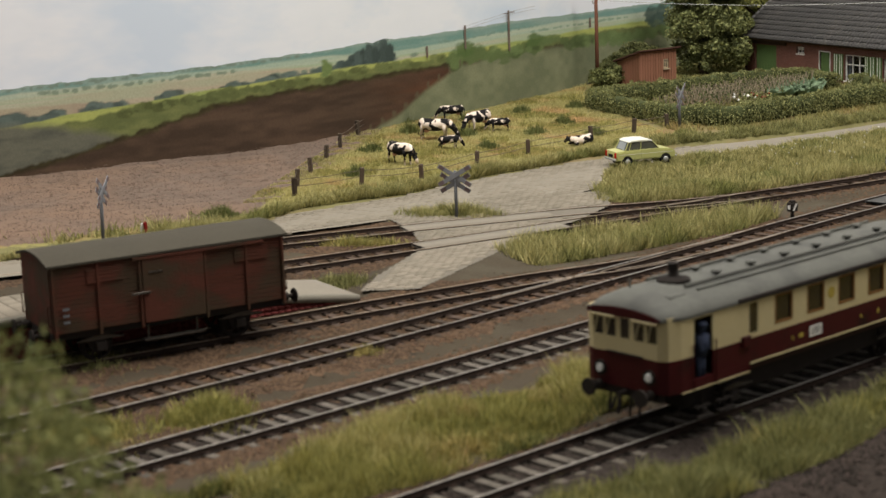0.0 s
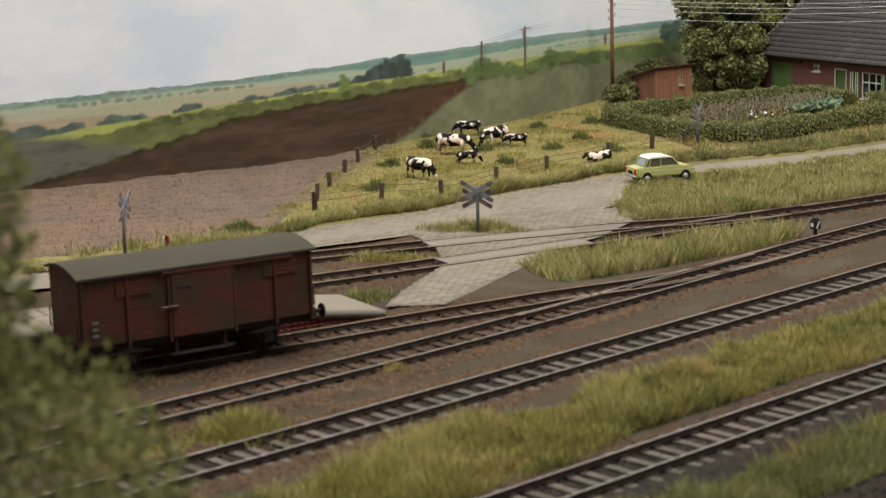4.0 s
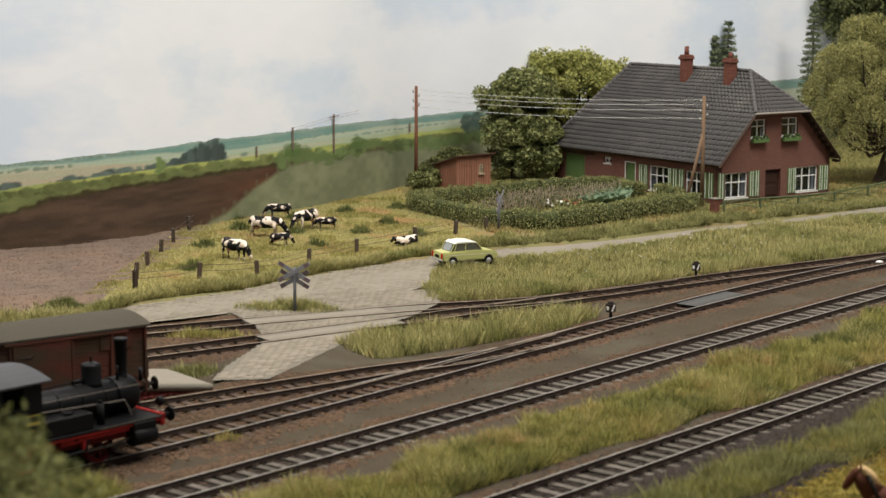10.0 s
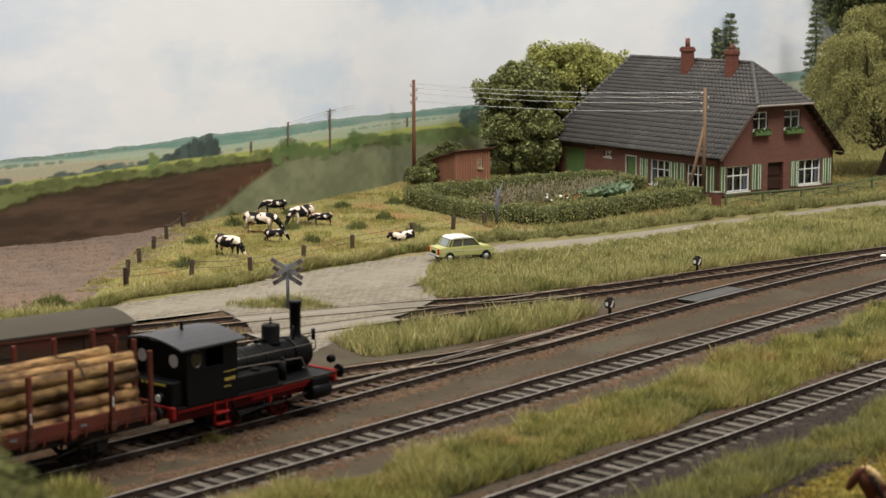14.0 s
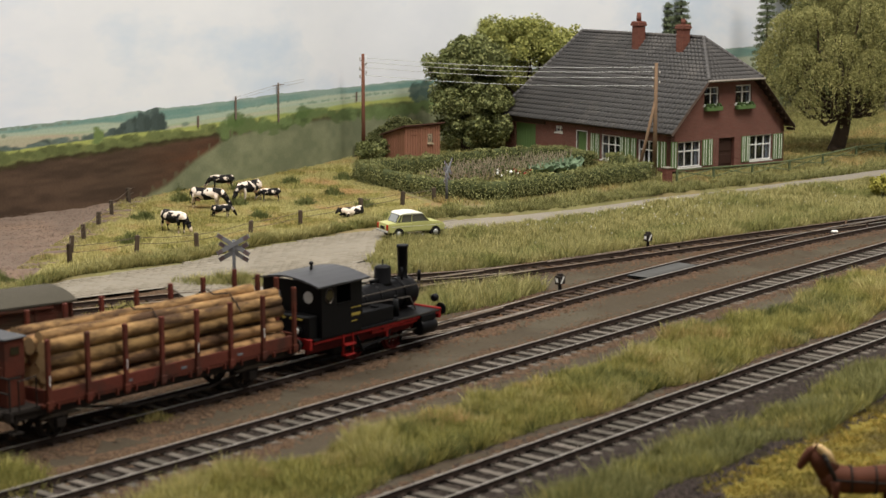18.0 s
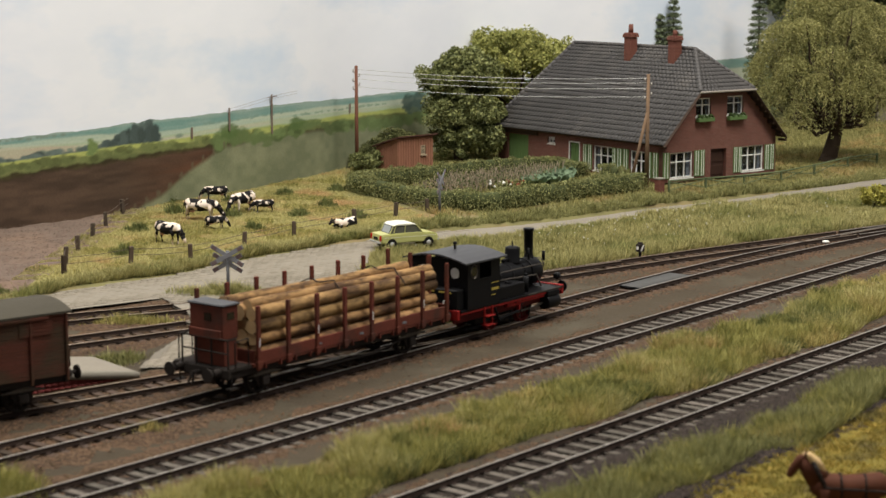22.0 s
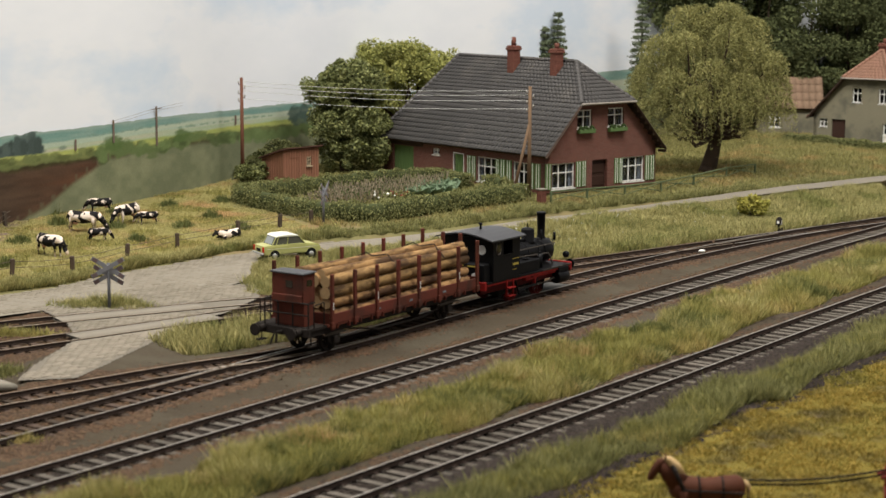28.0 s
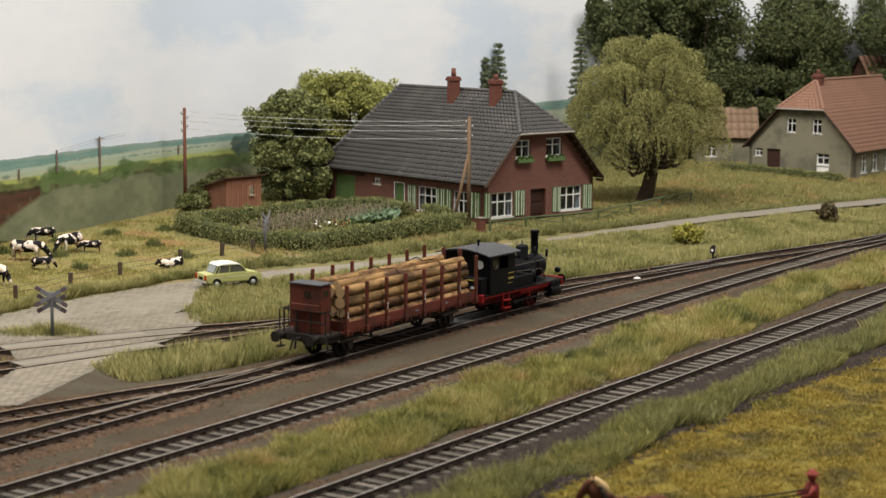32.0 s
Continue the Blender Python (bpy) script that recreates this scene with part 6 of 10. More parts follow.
def build_loco():
    """Small two-axle tank engine; origin on the rail top at the cab step, chimney towards +x."""
    e = thing("steam_locomotive", EYE3, "small black tank locomotive with red frames and wheels", "locomotive")
    bm = B()
    for s in (-1, 1):
        box(bm, -1.8, 5.1, s * 0.95 - 0.04, s * 0.95 + 0.04, 0.66, 1.12, 0.01)
    part("frame", bm, M_WHEELRED, e, "dark red plate frame")
    for s in (-1, 1):
        bm = B()
        box(bm, -1.75, 5.1, s * 1.27 - 0.03, s * 1.27 + 0.03, 1.03, 1.125, 0.01)
        part("valance", bm, M_RED, e, "red running board edge")
        for nm, a, b, r in (("valve_rod", (1.9, 1.2, 0.98), (4.0, 1.2, 0.98), 0.04), ("lifting_link", (2.3, 1.18, 0.55), (2.45, 1.18, 1.1), 0.06), ("eccentric_rod", (0.95, 1.14, 0.45), (2.35, 1.18, 0.62), 0.05),
                            ("brake_hanger", (2.0, 0.92, 0.25), (2.0, 0.92, 0.8), 0.05), ("sand_pipe", (3.6, 0.9, 1.1), (3.45, 0.8, 0.15), 0.04), ("injector_pipe", (0.5, 1.25, 1.0), (0.9, 1.2, 0.35), 0.05), ("brake_rod", (-1.0, 0.9, 0.3), (2.0, 0.9, 0.3), 0.03)):
            bm = B()
            rod(bm, (a[0], s * a[1], a[2]), (b[0], s * b[1], b[2]), r, n=6)
            part(nm, bm, M_BLACK, e)
    bm = B()
    box(bm, -0.2, 2.4, -0.8, 0.8, 0.35, 1.1, 0.05)
    part("ash_pan", bm, M_BLACK, e)
    bm = B()
    box(bm, -1.75, 5.15, -1.32, 1.32, 1.12, 1.2, 0.01)
    part("running_board", bm, M_BLACK, e)
    for x, nm in ((5.15, "front_beam"), (-1.9, "rear_beam")):
        bm = B()
        box(bm, x - 0.06, x + 0.1, -1.3, 1.3, 0.86, 1.24, 0.02)
        part(nm, bm, M_RED, e, "red buffer beam")
    buffers(e, 5.25, 1, M_BLACK)
    buffers(e, -1.9, -1, M_BLACK)
    # boiler, smokebox, chimney, domes
    zc = 1.78
    mx = pose(0, 0, 0, 0, 90, 0)
    bm = B()
    lathe(bm, [(0.52, 0.0), (0.53, 0.02), (0.53, 3.4), (0.52, 3.42)], Matrix.Translation((0.7, 0, zc)) @ mx, 20)
    part("boiler", bm, M_BLACK, e)
    bm = B()
    lathe(bm, [(0.56, 0.0), (0.57, 0.03), (0.57, 0.72), (0.53, 0.8), (0.38, 0.86), (0.1, 0.9)], Matrix.Translation((4.1, 0, zc)) @ mx, 20)
    sb = part("smokebox", bm, M_BLACK, e)
    bm = B()
    rod(bm, (4.98, -0.3, zc + 0.1), (5.02, 0.3, zc + 0.1), 0.03, n=6)
    rod(bm, (5.0, 0, zc), (5.1, 0, zc), 0.08, n=8)
    part("smokebox_handle", bm, M_STEEL, sb)
    for k in range(4):
        bm = B()
        x = 1.1 + k * 0.85
        lathe(bm, [(0.543, -0.035), (0.543, 0.035)], Matrix.Translation((x, 0, zc)) @ mx, 20)
        part("boiler_band", bm, M_BLACK, e)
    bm = B()
    lathe(bm, [(0.28, 0.0), (0.2, 0.1), (0.18, 0.2), (0.2, 1.16), (0.225, 1.18), (0.225, 1.28), (0.19, 1.29)], Matrix.Translation((4.6, 0, 2.24)), 16)
    part("chimney", bm, M_BLACK, e)
    bm = B()
    lathe(bm, [(0.36, 0.0), (0.31, 0.08), (0.31, 0.6), (0.29, 0.66), (0.18, 0.7), (0.05, 0.71)], Matrix.Translation((3.45, 0, 2.22)), 16)
    rod(bm, (3.45, 0, 2.88), (3.45, 0, 3.12), 0.03, n=6)
    part("steam_dome", bm, M_BLACK, e)
    for nm, a, b, r in (("smokebox_pipe", (4.25, -0.25, 2.3), (4.25, -0.25, 2.75), 0.04), ("safety_valve", (1.3, 0.2, 2.25), (1.3, 0.2, 2.75), 0.05), ("lamp_iron", (4.95, -0.5, 2.2), (4.95, -0.5, 2.58), 0.07),
                        ("dome_valve", (2.75, 0, 2.4), (3.2, 0, 2.42), 0.07), ("regulator_rod", (0.75, 0.28, 2.3), (3.2, 0.28, 2.34), 0.03)):
        bm = B()
        rod(bm, a, b, r, n=7)
        part(nm, bm, M_BLACK, e)
    bm = B()
    for s in (-1, 1):
        rod(bm, (0.75, s * 0.64, 2.12), (4.8, s * 0.64, 2.12), 0.025, n=5)
        for x in (1.5, 2.8, 4.1):
            rod(bm, (x, s * 0.5, 2.1), (x, s * 0.64, 2.12), 0.02, n=5)
    part("handrail", bm, M_STEEL, e)
    for s in (-1, 1):
        bm = B()
        rod(bm, (1.0, s * 0.66, 1.86), (4.2, s * 0.66, 1.72), 0.035, n=6)
        rod(bm, (4.2, s * 0.66, 1.72), (4.35, s * 0.8, 1.25), 0.035, n=6)
        part("side_pipe", bm, M_STEEL, e)
        bm = B()
        rod(bm, (3.1, s * 0.9, 1.2), (3.1, s * 0.9, 1.85), 0.13, 0.11, 10)
        rod(bm, (3.1, s * 0.9, 1.85), (3.1, s * 0.9, 1.95), 0.06, n=8)
        part("air_pump", bm, M_BLACK, e)
        bm = B()
        box(bm, 2.7, 5.1, s * 1.325 - 0.012, s * 1.325 + 0.012, 1.15, 1.2)
        part("board_edge", bm, M_STEEL, e)
    bm = B()
    for q in range(14):
        t0, t1 = q * math.tau / 14, (q + 1) * math.tau / 14
        rod(bm, (5.3, 0.26 * math.cos(t0), 1.95 + 0.26 * math.sin(t0)), (5.3, 0.26 * math.cos(t1), 1.95 + 0.26 * math.sin(t1)), 0.025, n=4)
    part("bell_ring", bm, M_STEEL, e)
    # side tanks
    for s in (-1, 1):
        bm = B()
        box(bm, 0.68, 2.6, min(s * 0.55, s * 1.22), max(s * 0.55, s * 1.22), 1.2, 1.72, 0.03)
        t = part("side_tank", bm, M_BLACK, e)
        bm = B()
        rod(bm, (1.9, s * 0.9, 1.72), (1.9, s * 0.9, 1.8), 0.16, n=10)
        part("tank_lid", bm, M_BLACK, t)
    # cab
    y = 1.32
    for s in (-1, 1):
        bm = B()
        yy = s * y
        box(bm, -1.4, 0.7, yy - 0.035, yy + 0.035, 1.2, 2.28)
        box(bm, -1.4, -0.62, yy - 0.035, yy + 0.035, 2.28, 3.05)
        box(bm, 0.1, 0.7, yy - 0.035, yy + 0.035, 2.28, 3.05)
        box(bm, -0.62, 0.1, yy - 0.035, yy + 0.035, 2.9, 3.05)
        side = part("cab_side", bm, M_BLACK, e)
        bm = B()
        box(bm, -0.62, 0.1, yy - 0.05, yy + 0.05, 2.24, 2.29)
        part("cab_sill", bm, M_BLACK, side)
        bm = B()
        for q in range(16):
            t0, t1 = q * math.tau / 16, (q + 1) * math.tau / 16
            rod(bm, (-1.0 + 0.2 * math.cos(t0), yy + s * 0.04, 2.62 + 0.26 * math.sin(t0)), (-1.0 + 0.2 * math.cos(t1), yy + s * 0.04, 2.62 + 0.26 * math.sin(t1)), 0.025, n=4)
        part("window_ring", bm, M_STEEL, side)
        bm = B()
        lathe(bm, [(0.18, 0), (0.18, 0.01)], Matrix.Translation((-1.0, yy + s * 0.04, 2.62)) @ pose(0, 0, 0, 90, 0, 0), 14)
        part("round_window", bm, M_DARKGLASS, side)
    for x, nm in ((-1.4, "cab_back"), (0.66, "cab_front")):
        bm = B()
        box(bm, x, x + 0.06, -y + 0.03, y - 0.03, 1.2, 3.08)
        part(nm, bm, M_BLACK, e)
    for yy in (-0.75, 0.75):
        for x in (-1.415, 0.735):
            bm = B()
            lathe(bm, [(0.21, 0), (0.21, 0.015)], Matrix.Translation((x, yy, 2.55)) @ mx, 14)
            part("spectacle_glass", bm, M_LENS, e)
    bm = B()
    prof = []
    for i in range(9):
        yy = -1.52 + 3.04 * i / 8
        prof.append((yy, 3.03 + 0.26 * (1 - abs(yy / 1.52) ** 1.7)))
    prof += [(a, b - 0.06) for a, b in reversed(prof)]
    prism(bm, prof, -1.75, 0.95, "x")
    roof = part("cab_roof", bm, M_CABROOF, e, "dark grey curved cab roof")
    bm = B()
    rod(bm, (-0.4, 0, 3.26), (-0.4, 0, 3.5), 0.05, n=8)
    rod(bm, (-0.4, 0, 3.5), (-0.4, 0, 3.58), 0.1, 0.05, n=8)
    part("whistle", bm, M_BLACK, roof)
    bm = B()
    box(bm, -1.9, -1.4, -1.2, 1.2, 1.2, 2.0, 0.04)
    part("coal_bunker", bm, M_BLACK, e)
    # lamps
    for x, s in ((5.3, 1), (-1.95, -1)):
        for yy in (-0.85, 0.85):
            bm = B()
            lathe(bm, [(0.1, 0), (0.15, 0.08), (0.15, 0.2)], Matrix.Translation((x, yy, 1.52)) @ pose(0, 0, 0, 0, 90 * s, 0), 12)
            l = part("lamp", bm, M_BLACK, e)
            bm = B()
            lathe(bm, [(0.13, 0.0), (0.12, 0.02)], Matrix.Translation((x + s * 0.2, yy, 1.52)) @ pose(0, 0, 0, 0, 90 * s, 0), 12)
            part("lens", bm, M_LENS, l)
    # steps, cylinders, rods
    for s in (-1, 1):
        bm = B()
        for x in (-0.25, 0.25):
            box(bm, x - 0.03, x + 0.03, s * 1.3 - 0.03, s * 1.3 + 0.03, 0.42, 1.15)
        for z in (0.42, 0.78):
            box(bm, -0.28, 0.28, s * 1.3 - 0.16, s * 1.3 + 0.1, z - 0.03, z + 0.02, 0.01)
        part("cab_step", bm, M_RED, e, "red cab steps")
        bm = B()
        lathe(bm, [(0.27, 0), (0.3, 0.05), (0.3, 0.85), (0.27, 0.9)], Matrix.Translation((4.0, s * 1.15, 0.66)) @ mx, 14)
        box(bm, 4.0, 4.85, s * 1.15 - 0.22, s * 1.15 + 0.22, 0.9, 1.12, 0.02)
        part("cylinder", bm, M_BLACK, e)
        bm = B()
        rod(bm, (0.9, s * 1.02, 0.52), (3.1, s * 1.02, 0.52), 0.05, n=5)
        rod(bm, (3.1, s * 1.08, 0.52), (4.1, s * 1.12, 0.66), 0.045, n=5)
        part("coupling_rod", bm, M_STEEL, e)
        bm = B()
        box(bm, 2.0, 3.9, s * 1.2 - 0.05, s * 1.2 + 0.05, 0.92, 1.0)
        box(bm, 2.2, 2.35, s * 1.15 - 0.06, s * 1.15 + 0.06, 0.6, 1.1)
        part("slide_bar", bm, M_RED, e)
        bm = B()
        box(bm, 1.4, 2.2, s * 1.12 - 0.1, s * 1.12 + 0.1, 0.85, 1.1, 0.02)
        part("spring_hanger", bm, M_RED, e)
    axles = [wheelset(e, x, 0.52, M_WHEELRED) for x in (0.9, 3.1)]
    # lettering that cannot be read: plain bars
    bm = B()
    for yy0, yy1, z in ((-0.95, -0.35, 1.98), (-0.15, 0.0, 1.98), (0.1, 0.2, 1.98)):
        box(bm, -1.925 if z < 2.0 else -1.42, -1.9, yy0, yy1, z - 0.13, z - 0.07)
    box(bm, 0.14, 0.6, -1.362, -1.354, 1.74, 1.84)
    box(bm, 0.12, 0.62, -1.362, -1.354, 2.02, 2.05)
    box(bm, 0.12, 0.42, -1.362, -1.354, 1.55, 1.58)
    part("number_bars", bm, M_YELLOWTXT, e, "small yellow painted lettering bars")
    return e, axles


LOCO, LOCO_AXLES = build_loco()


def build_railcar():
    """Two-axle railcar; its trailing end, which the camera sees, is at -x."""
    r = thing("railcar", EYE3, "cream and maroon railcar with a grey roof and open cab door", "railcar")
    L, w = 13.0, 1.42
    x0, x1 = -L / 2, L / 2
    zf, zw, ze, zr = 1.36, 2.02, 3.12, 3.62
    cx, cy = 0.5, 1.08
    plan = [(x0, -cy), (x0 + 0.12, -1.33), (x0 + cx, -w), (x1 - cx, -w), (x1 - 0.12, -1.33), (x1, -cy), (x1, cy), (x1 - 0.12, 1.33), (x1 - cx, w), (x0 + cx, w), (x0 + 0.12, 1.33), (x0, cy)]

    def shell(z_a, z_b, holes, name, mt, grow=0.0):
        bm = B()
        n = len(plan)
        for i in range(n):
            a, b = Vector((*plan[i], 0)), Vector((*plan[(i + 1) % n], 0))
            nrm = Vector(((b - a).y, -(b - a).x, 0)).normalized() * grow
            ln = (b - a).length
            hs = [h for h in holes if h[0] == i]
            xs = sorted({0.0, ln, *(q for h in hs for q in (h[1], h[2]))})
            for p, q in zip(xs, xs[1:]):
                mid = (p + q) / 2
                spans = sorted((h[3], h[4]) for h in hs if h[1] <= mid <= h[2])
                z = z_a
                for lo, hi in [*spans, (z_b, z_b)]:
                    lo = min(lo, z_b)
                    if lo > z + 1e-4:
                        u, v = a + (b - a) * (p / ln) + nrm, a + (b - a) * (q / ln) + nrm
                        inw = Vector((-(b - a).y, (b - a).x, 0)).normalized() * 0.05
                        vs = [bm.verts.new((*c.xy, zz)) for c, zz in ((u, z), (v, z), (v, lo), (u, lo), (u + inw, z), (v + inw, z), (v + inw, lo), (u + inw, lo))]
                        for q4 in ((0, 1, 2, 3), (7, 6, 5, 4), (0, 4, 5, 1), (1, 5, 6, 2), (2, 6, 7, 3), (3, 7, 4, 0)):
                            bm.faces.new([vs[e] for e in q4])
                    z = max(z, hi)
        bmesh.ops.remove_doubles(bm, verts=bm.verts, dist=1e-4)
        return part(name, bm, mt, r)

    # side faces: index 2 is the near side, 8 the far one, 11 the trailing front
    wins = [3.8, 5.2, 6.6, 8.0, 9.4, 10.6]
    up = [(2, x - 0.03, x + 0.73, 2.2, 2.98) for x in wins] + [(2, 0.5, 1.22, 0, 2.95), (2, 2.7, 3.05, 2.15, 2.95)]
    up += [(8, x - 0.03, x + 0.73, 2.2, 2.98) for x in wins]
    panes = ((-1.06, -0.72), (-0.64, -0.3), (-0.15, 0.15), (0.3, 0.64), (0.72, 1.06))
    fr = [(11, cy - q, cy - p, 2.44, 2.96) for p, q in panes]
    shell(zw, ze, up + fr, "upper_body", M_CREAM)
    lower = shell(zf, zw, [(2, 0.5, 1.22, 0, 2.95)], "lower_body", M_MAROON, 0.006)
    bm = B()
    nose = [(x0 + 3.2, w + 0.008), (x0 + cx, w + 0.008), (x0 + 0.115, 1.335), (x0 - 0.008, cy), (x0 - 0.008, -cy), (x0 + 0.115, -1.335), (x0 + cx, -w - 0.008), (x0 + 3.2, -w - 0.008)]
    prism(bm, nose, 1.16, 1.4, "z")
    part("door_skirt", bm, M_MAROON, r)
    bm = B()
    for s in (-1, 1):
        box(bm, x0 + 3.2, x1 - 0.9, s * (w + 0.005) - 0.02, s * (w + 0.005) + 0.02, zf - 0.02, zf + 0.03)
        box(bm, x0 + 0.5, x0 + 3.2, s * (w + 0.005) - 0.02, s * (w + 0.005) + 0.02, 1.13, 1.17)
    part("cream_line", bm, M_CREAM, r)
    for x in wins:
        for s in (-1, 1):
            X = x0 + 0.85 + x if s < 0 else x1 - 0.85 - x
            bm = B()
            y = s * (w - 0.02)
            for a, b, c, d in ((-0.38, 0.38, 2.2, 2.25), (-0.38, 0.38, 2.93, 2.98), (-0.38, -0.33, 2.2, 2.98), (0.33, 0.38, 2.2, 2.98)):
                box(bm, X + a, X + b, y - 0.03, y + 0.03, c, d)
            wf = part("window_frame", bm, M_ORANGE, r, "varnished brown window frame")
            bm = B()
            box(bm, X - 0.34, X + 0.34, y - s * 0.03 - 0.005, y - s * 0.03 + 0.005, 2.24, 2.94)
            part("window_glass", bm, M_DARKGLASS, wf)
    bm = B()
    box(bm, x0 + 3.22, x0 + 3.54, -w + 0.01, -w + 0.03, 2.16, 2.94)
    part("side_window", bm, M_DARKGLASS, r)
    for p, q in panes:
        bm = B()
        box(bm, x0 + 0.02, x0 + 0.035, p, q, 2.44, 2.96)
        part("front_glass", bm, M_DARKGLASS, r)
    for p, q in ((-1.12, -0.26), (0.26, 1.12)):
        bm = B()
        box(bm, x0 - 0.09, x0 + 0.01, p, q, 2.92, 3.0, 0.02)
        part("sun_visor", bm, M_CREAM, r)
        # wipers before the panes
        bm = B()
        for k in (0.25, 0.72):
            y = p + (q - p) * k
            rod(bm, (x0 - 0.02, y, 2.95), (x0 - 0.02, y + 0.12, 2.5), 0.018, n=5)
        part("wiper", bm, M_CREAM, r)
    bm = B()
    box(bm, -5.6, 6.0, -1.3, 1.3, 1.37, 1.42)
    box(bm, -3.6, 6.0, -1.2, -1.15, 1.1, 2.9)
    box(bm, -5.6, 6.0, 1.1, 1.15, 1.1, 2.9)
    box(bm, -3.6, -3.55, -1.3, 1.2, 1.1, 3.0)
    part("interior", bm, M_DOOR, r)
    # roof, domed at both ends
    bm = B()
    nx, ny = 26, 10
    grid = []
    for i in range(nx + 1):
        x = x0 - 0.05 + (L + 0.1) * i / nx
        end = min(x - x0 + 0.05, x1 - x + 0.05)
        k = math.sqrt(max(0.0, 1 - (1 - min(end / 1.3, 1)) ** 2)) if end < 1.3 else 1.0
        ww = (w + 0.05) * (0.84 + 0.16 * min(1, (end / 0.6) ** 0.5 if end > 0 else 0))
        row = []
        for j in range(ny + 1):
            t = -1 + 2 * j / ny
            row.append(bm.verts.new((x, t * ww, ze - 0.02 + (zr - ze) * (0.3 + 0.7 * k) * (1 - t * t) ** 0.75)))
        grid.append(row)
    for i in range(nx):
        for j in range(ny):
            f = bm.faces.new((grid[i][j], grid[i + 1][j], grid[i + 1][j + 1], grid[i][j + 1]))
            f.smooth = True
    for row in (grid[0], list(reversed(grid[-1]))):
        low = [bm.verts.new((v.co.x, v.co.y, ze - 0.1)) for v in row]
        for j in range(ny):
            bm.faces.new((row[j], row[j + 1], low[j + 1], low[j]))
    for j in (0, ny):
        low = [bm.verts.new((g[j].co.x, g[j].co.y, ze - 0.1)) for g in grid]
        for i in range(nx):
            bm.faces.new((grid[i][j], grid[i + 1][j], low[i + 1], low[i]))
    bmesh.ops.recalc_face_normals(bm, faces=bm.faces)
    roof = part("roof", bm, M_CARROOF, r, "grey domed roof with vents and pipes")
    for s in (-1, 1):
        for x, y, z, rr in ((x0 + 1.6, 0.62, zr - 0.02, 0.04), (x0 + 1.8, 0.85, zr - 0.12, 0.03)):
            bm = B()
            rod(bm, (x, s * y, z), (x1 - 1.6, s * y, z), rr, n=6)
            part("roof_pipe", bm, M_CARROOF, roof)
        bm = B()
        box(bm, x0 + 2.7, x1 - 0.9, s * (w + 0.05) - 0.04, s * (w + 0.05) + 0.04, ze - 0.1, ze + 0.03, 0.015)
        part("rain_strip", bm, M_FRAME, roof)
    bm = B()
    lathe(bm, [(0.45, 0), (0.42, 0.08), (0.16, 0.12), (0.13, 0.16), (0.13, 0.46), (0.16, 0.48)], Matrix.Translation((x0 + 1.9, 0, zr - 0.03)), 14)
    part("exhaust", bm, M_FRAME, roof)
    for k in range(6):
        for s in (-0.35, 0.35):
            bm = B()
            lathe(bm, [(0.07, 0), (0.07, 0.07), (0.15, 0.09), (0.13, 0.14), (0.04, 0.15)], Matrix.Translation((x0 + 3.2 + k * 1.45, s, zr - 0.06)), 10)
            part("roof_vent", bm, M_CARROOF, roof)
    bm = B()
    box(bm, x0 + 0.7, x0 + 1.4, -0.9, -0.5, zr - 0.3, zr - 0.12, 0.05)
    rod(bm, (x0 + 0.9, 0.6, zr - 0.25), (x0 + 0.9, 0.6, zr + 0.15), 0.03, n=5)
    rod(bm, (x0 + 0.7, 0.5, zr - 0.15), (x0 + 1.5, 0.3, zr - 0.05), 0.05, n=5)
    part("horn", bm, M_CARROOF, roof)
    for y in (-0.82, 0.82):
        bm = B()
        lathe(bm, [(0.16, 0), (0.2, 0.08), (0.2, 0.16)], Matrix.Translation((x0 + 0.1, y, 1.56)) @ pose(0, 0, 0, 0, -90, 0), 14)
        hl = part("headlight", bm, M_FRAME, r)
        bm = B()
        lathe(bm, [(0.12, 0), (0.1, 0.03)], Matrix.Translation((x0 - 0.06, y, 1.56)) @ pose(0, 0, 0, 0, -90, 0), 14)
        part("lens", bm, M_LENS, hl)
    bm = B()
    box(bm, x0 + 0.05, x0 + 0.2, -1.15, 1.15, 0.92, 1.16, 0.02)
    for y in (-0.5, -0.2, 0.2, 0.5):
        rod(bm, (x0, y, 1.0), (x0 - 0.08, y, 0.45), 0.04, n=5)
    rod(bm, (x0 - 0.03, -0.6, 2.05), (x0 - 0.03, 0.6, 2.05), 0.025, n=5)
    part("buffer_beam", bm, M_FRAME, r)
    buffers(r, x0 + 0.1, -1, z=1.12)
    buffers(r, x1 - 0.1, 1, z=1.12)
    bm = B()
    box(bm, x0 + 1.2, x1 - 1.2, -0.95, 0.95, 0.5, 1.35, 0.03)
    for x in (x0 + 1.15, x0 + 2.0):
        box(bm, x, x + 0.6, -1.42, -1.2, 0.32, 0.37)
        box(bm, x, x + 0.6, -1.36, -1.2, 0.58, 0.62)
        box(bm, x + 0.28, x + 0.32, -1.3, -1.2, 0.35, 0.9)
    part("underframe", bm, M_FRAME, r)
    ax = [wheelset(r, x, 0.5, M_FRAME) for x in (-3.6, 3.6)]
    for x in (-3.6, 3.6):
        axle_guard(r, x)
    bm = B()
    box(bm, -0.75, -0.2, -w - 0.03, -w - 0.015, 1.55, 1.85, 0.004)
    pl = part("destination_board", bm, M_WHITE, r, "white destination board with dark bars")
    bm = B()
    for z in (1.62, 1.7, 1.77):
        box(bm, -0.68, -0.27, -w - 0.036, -w - 0.03, z, z + 0.03)
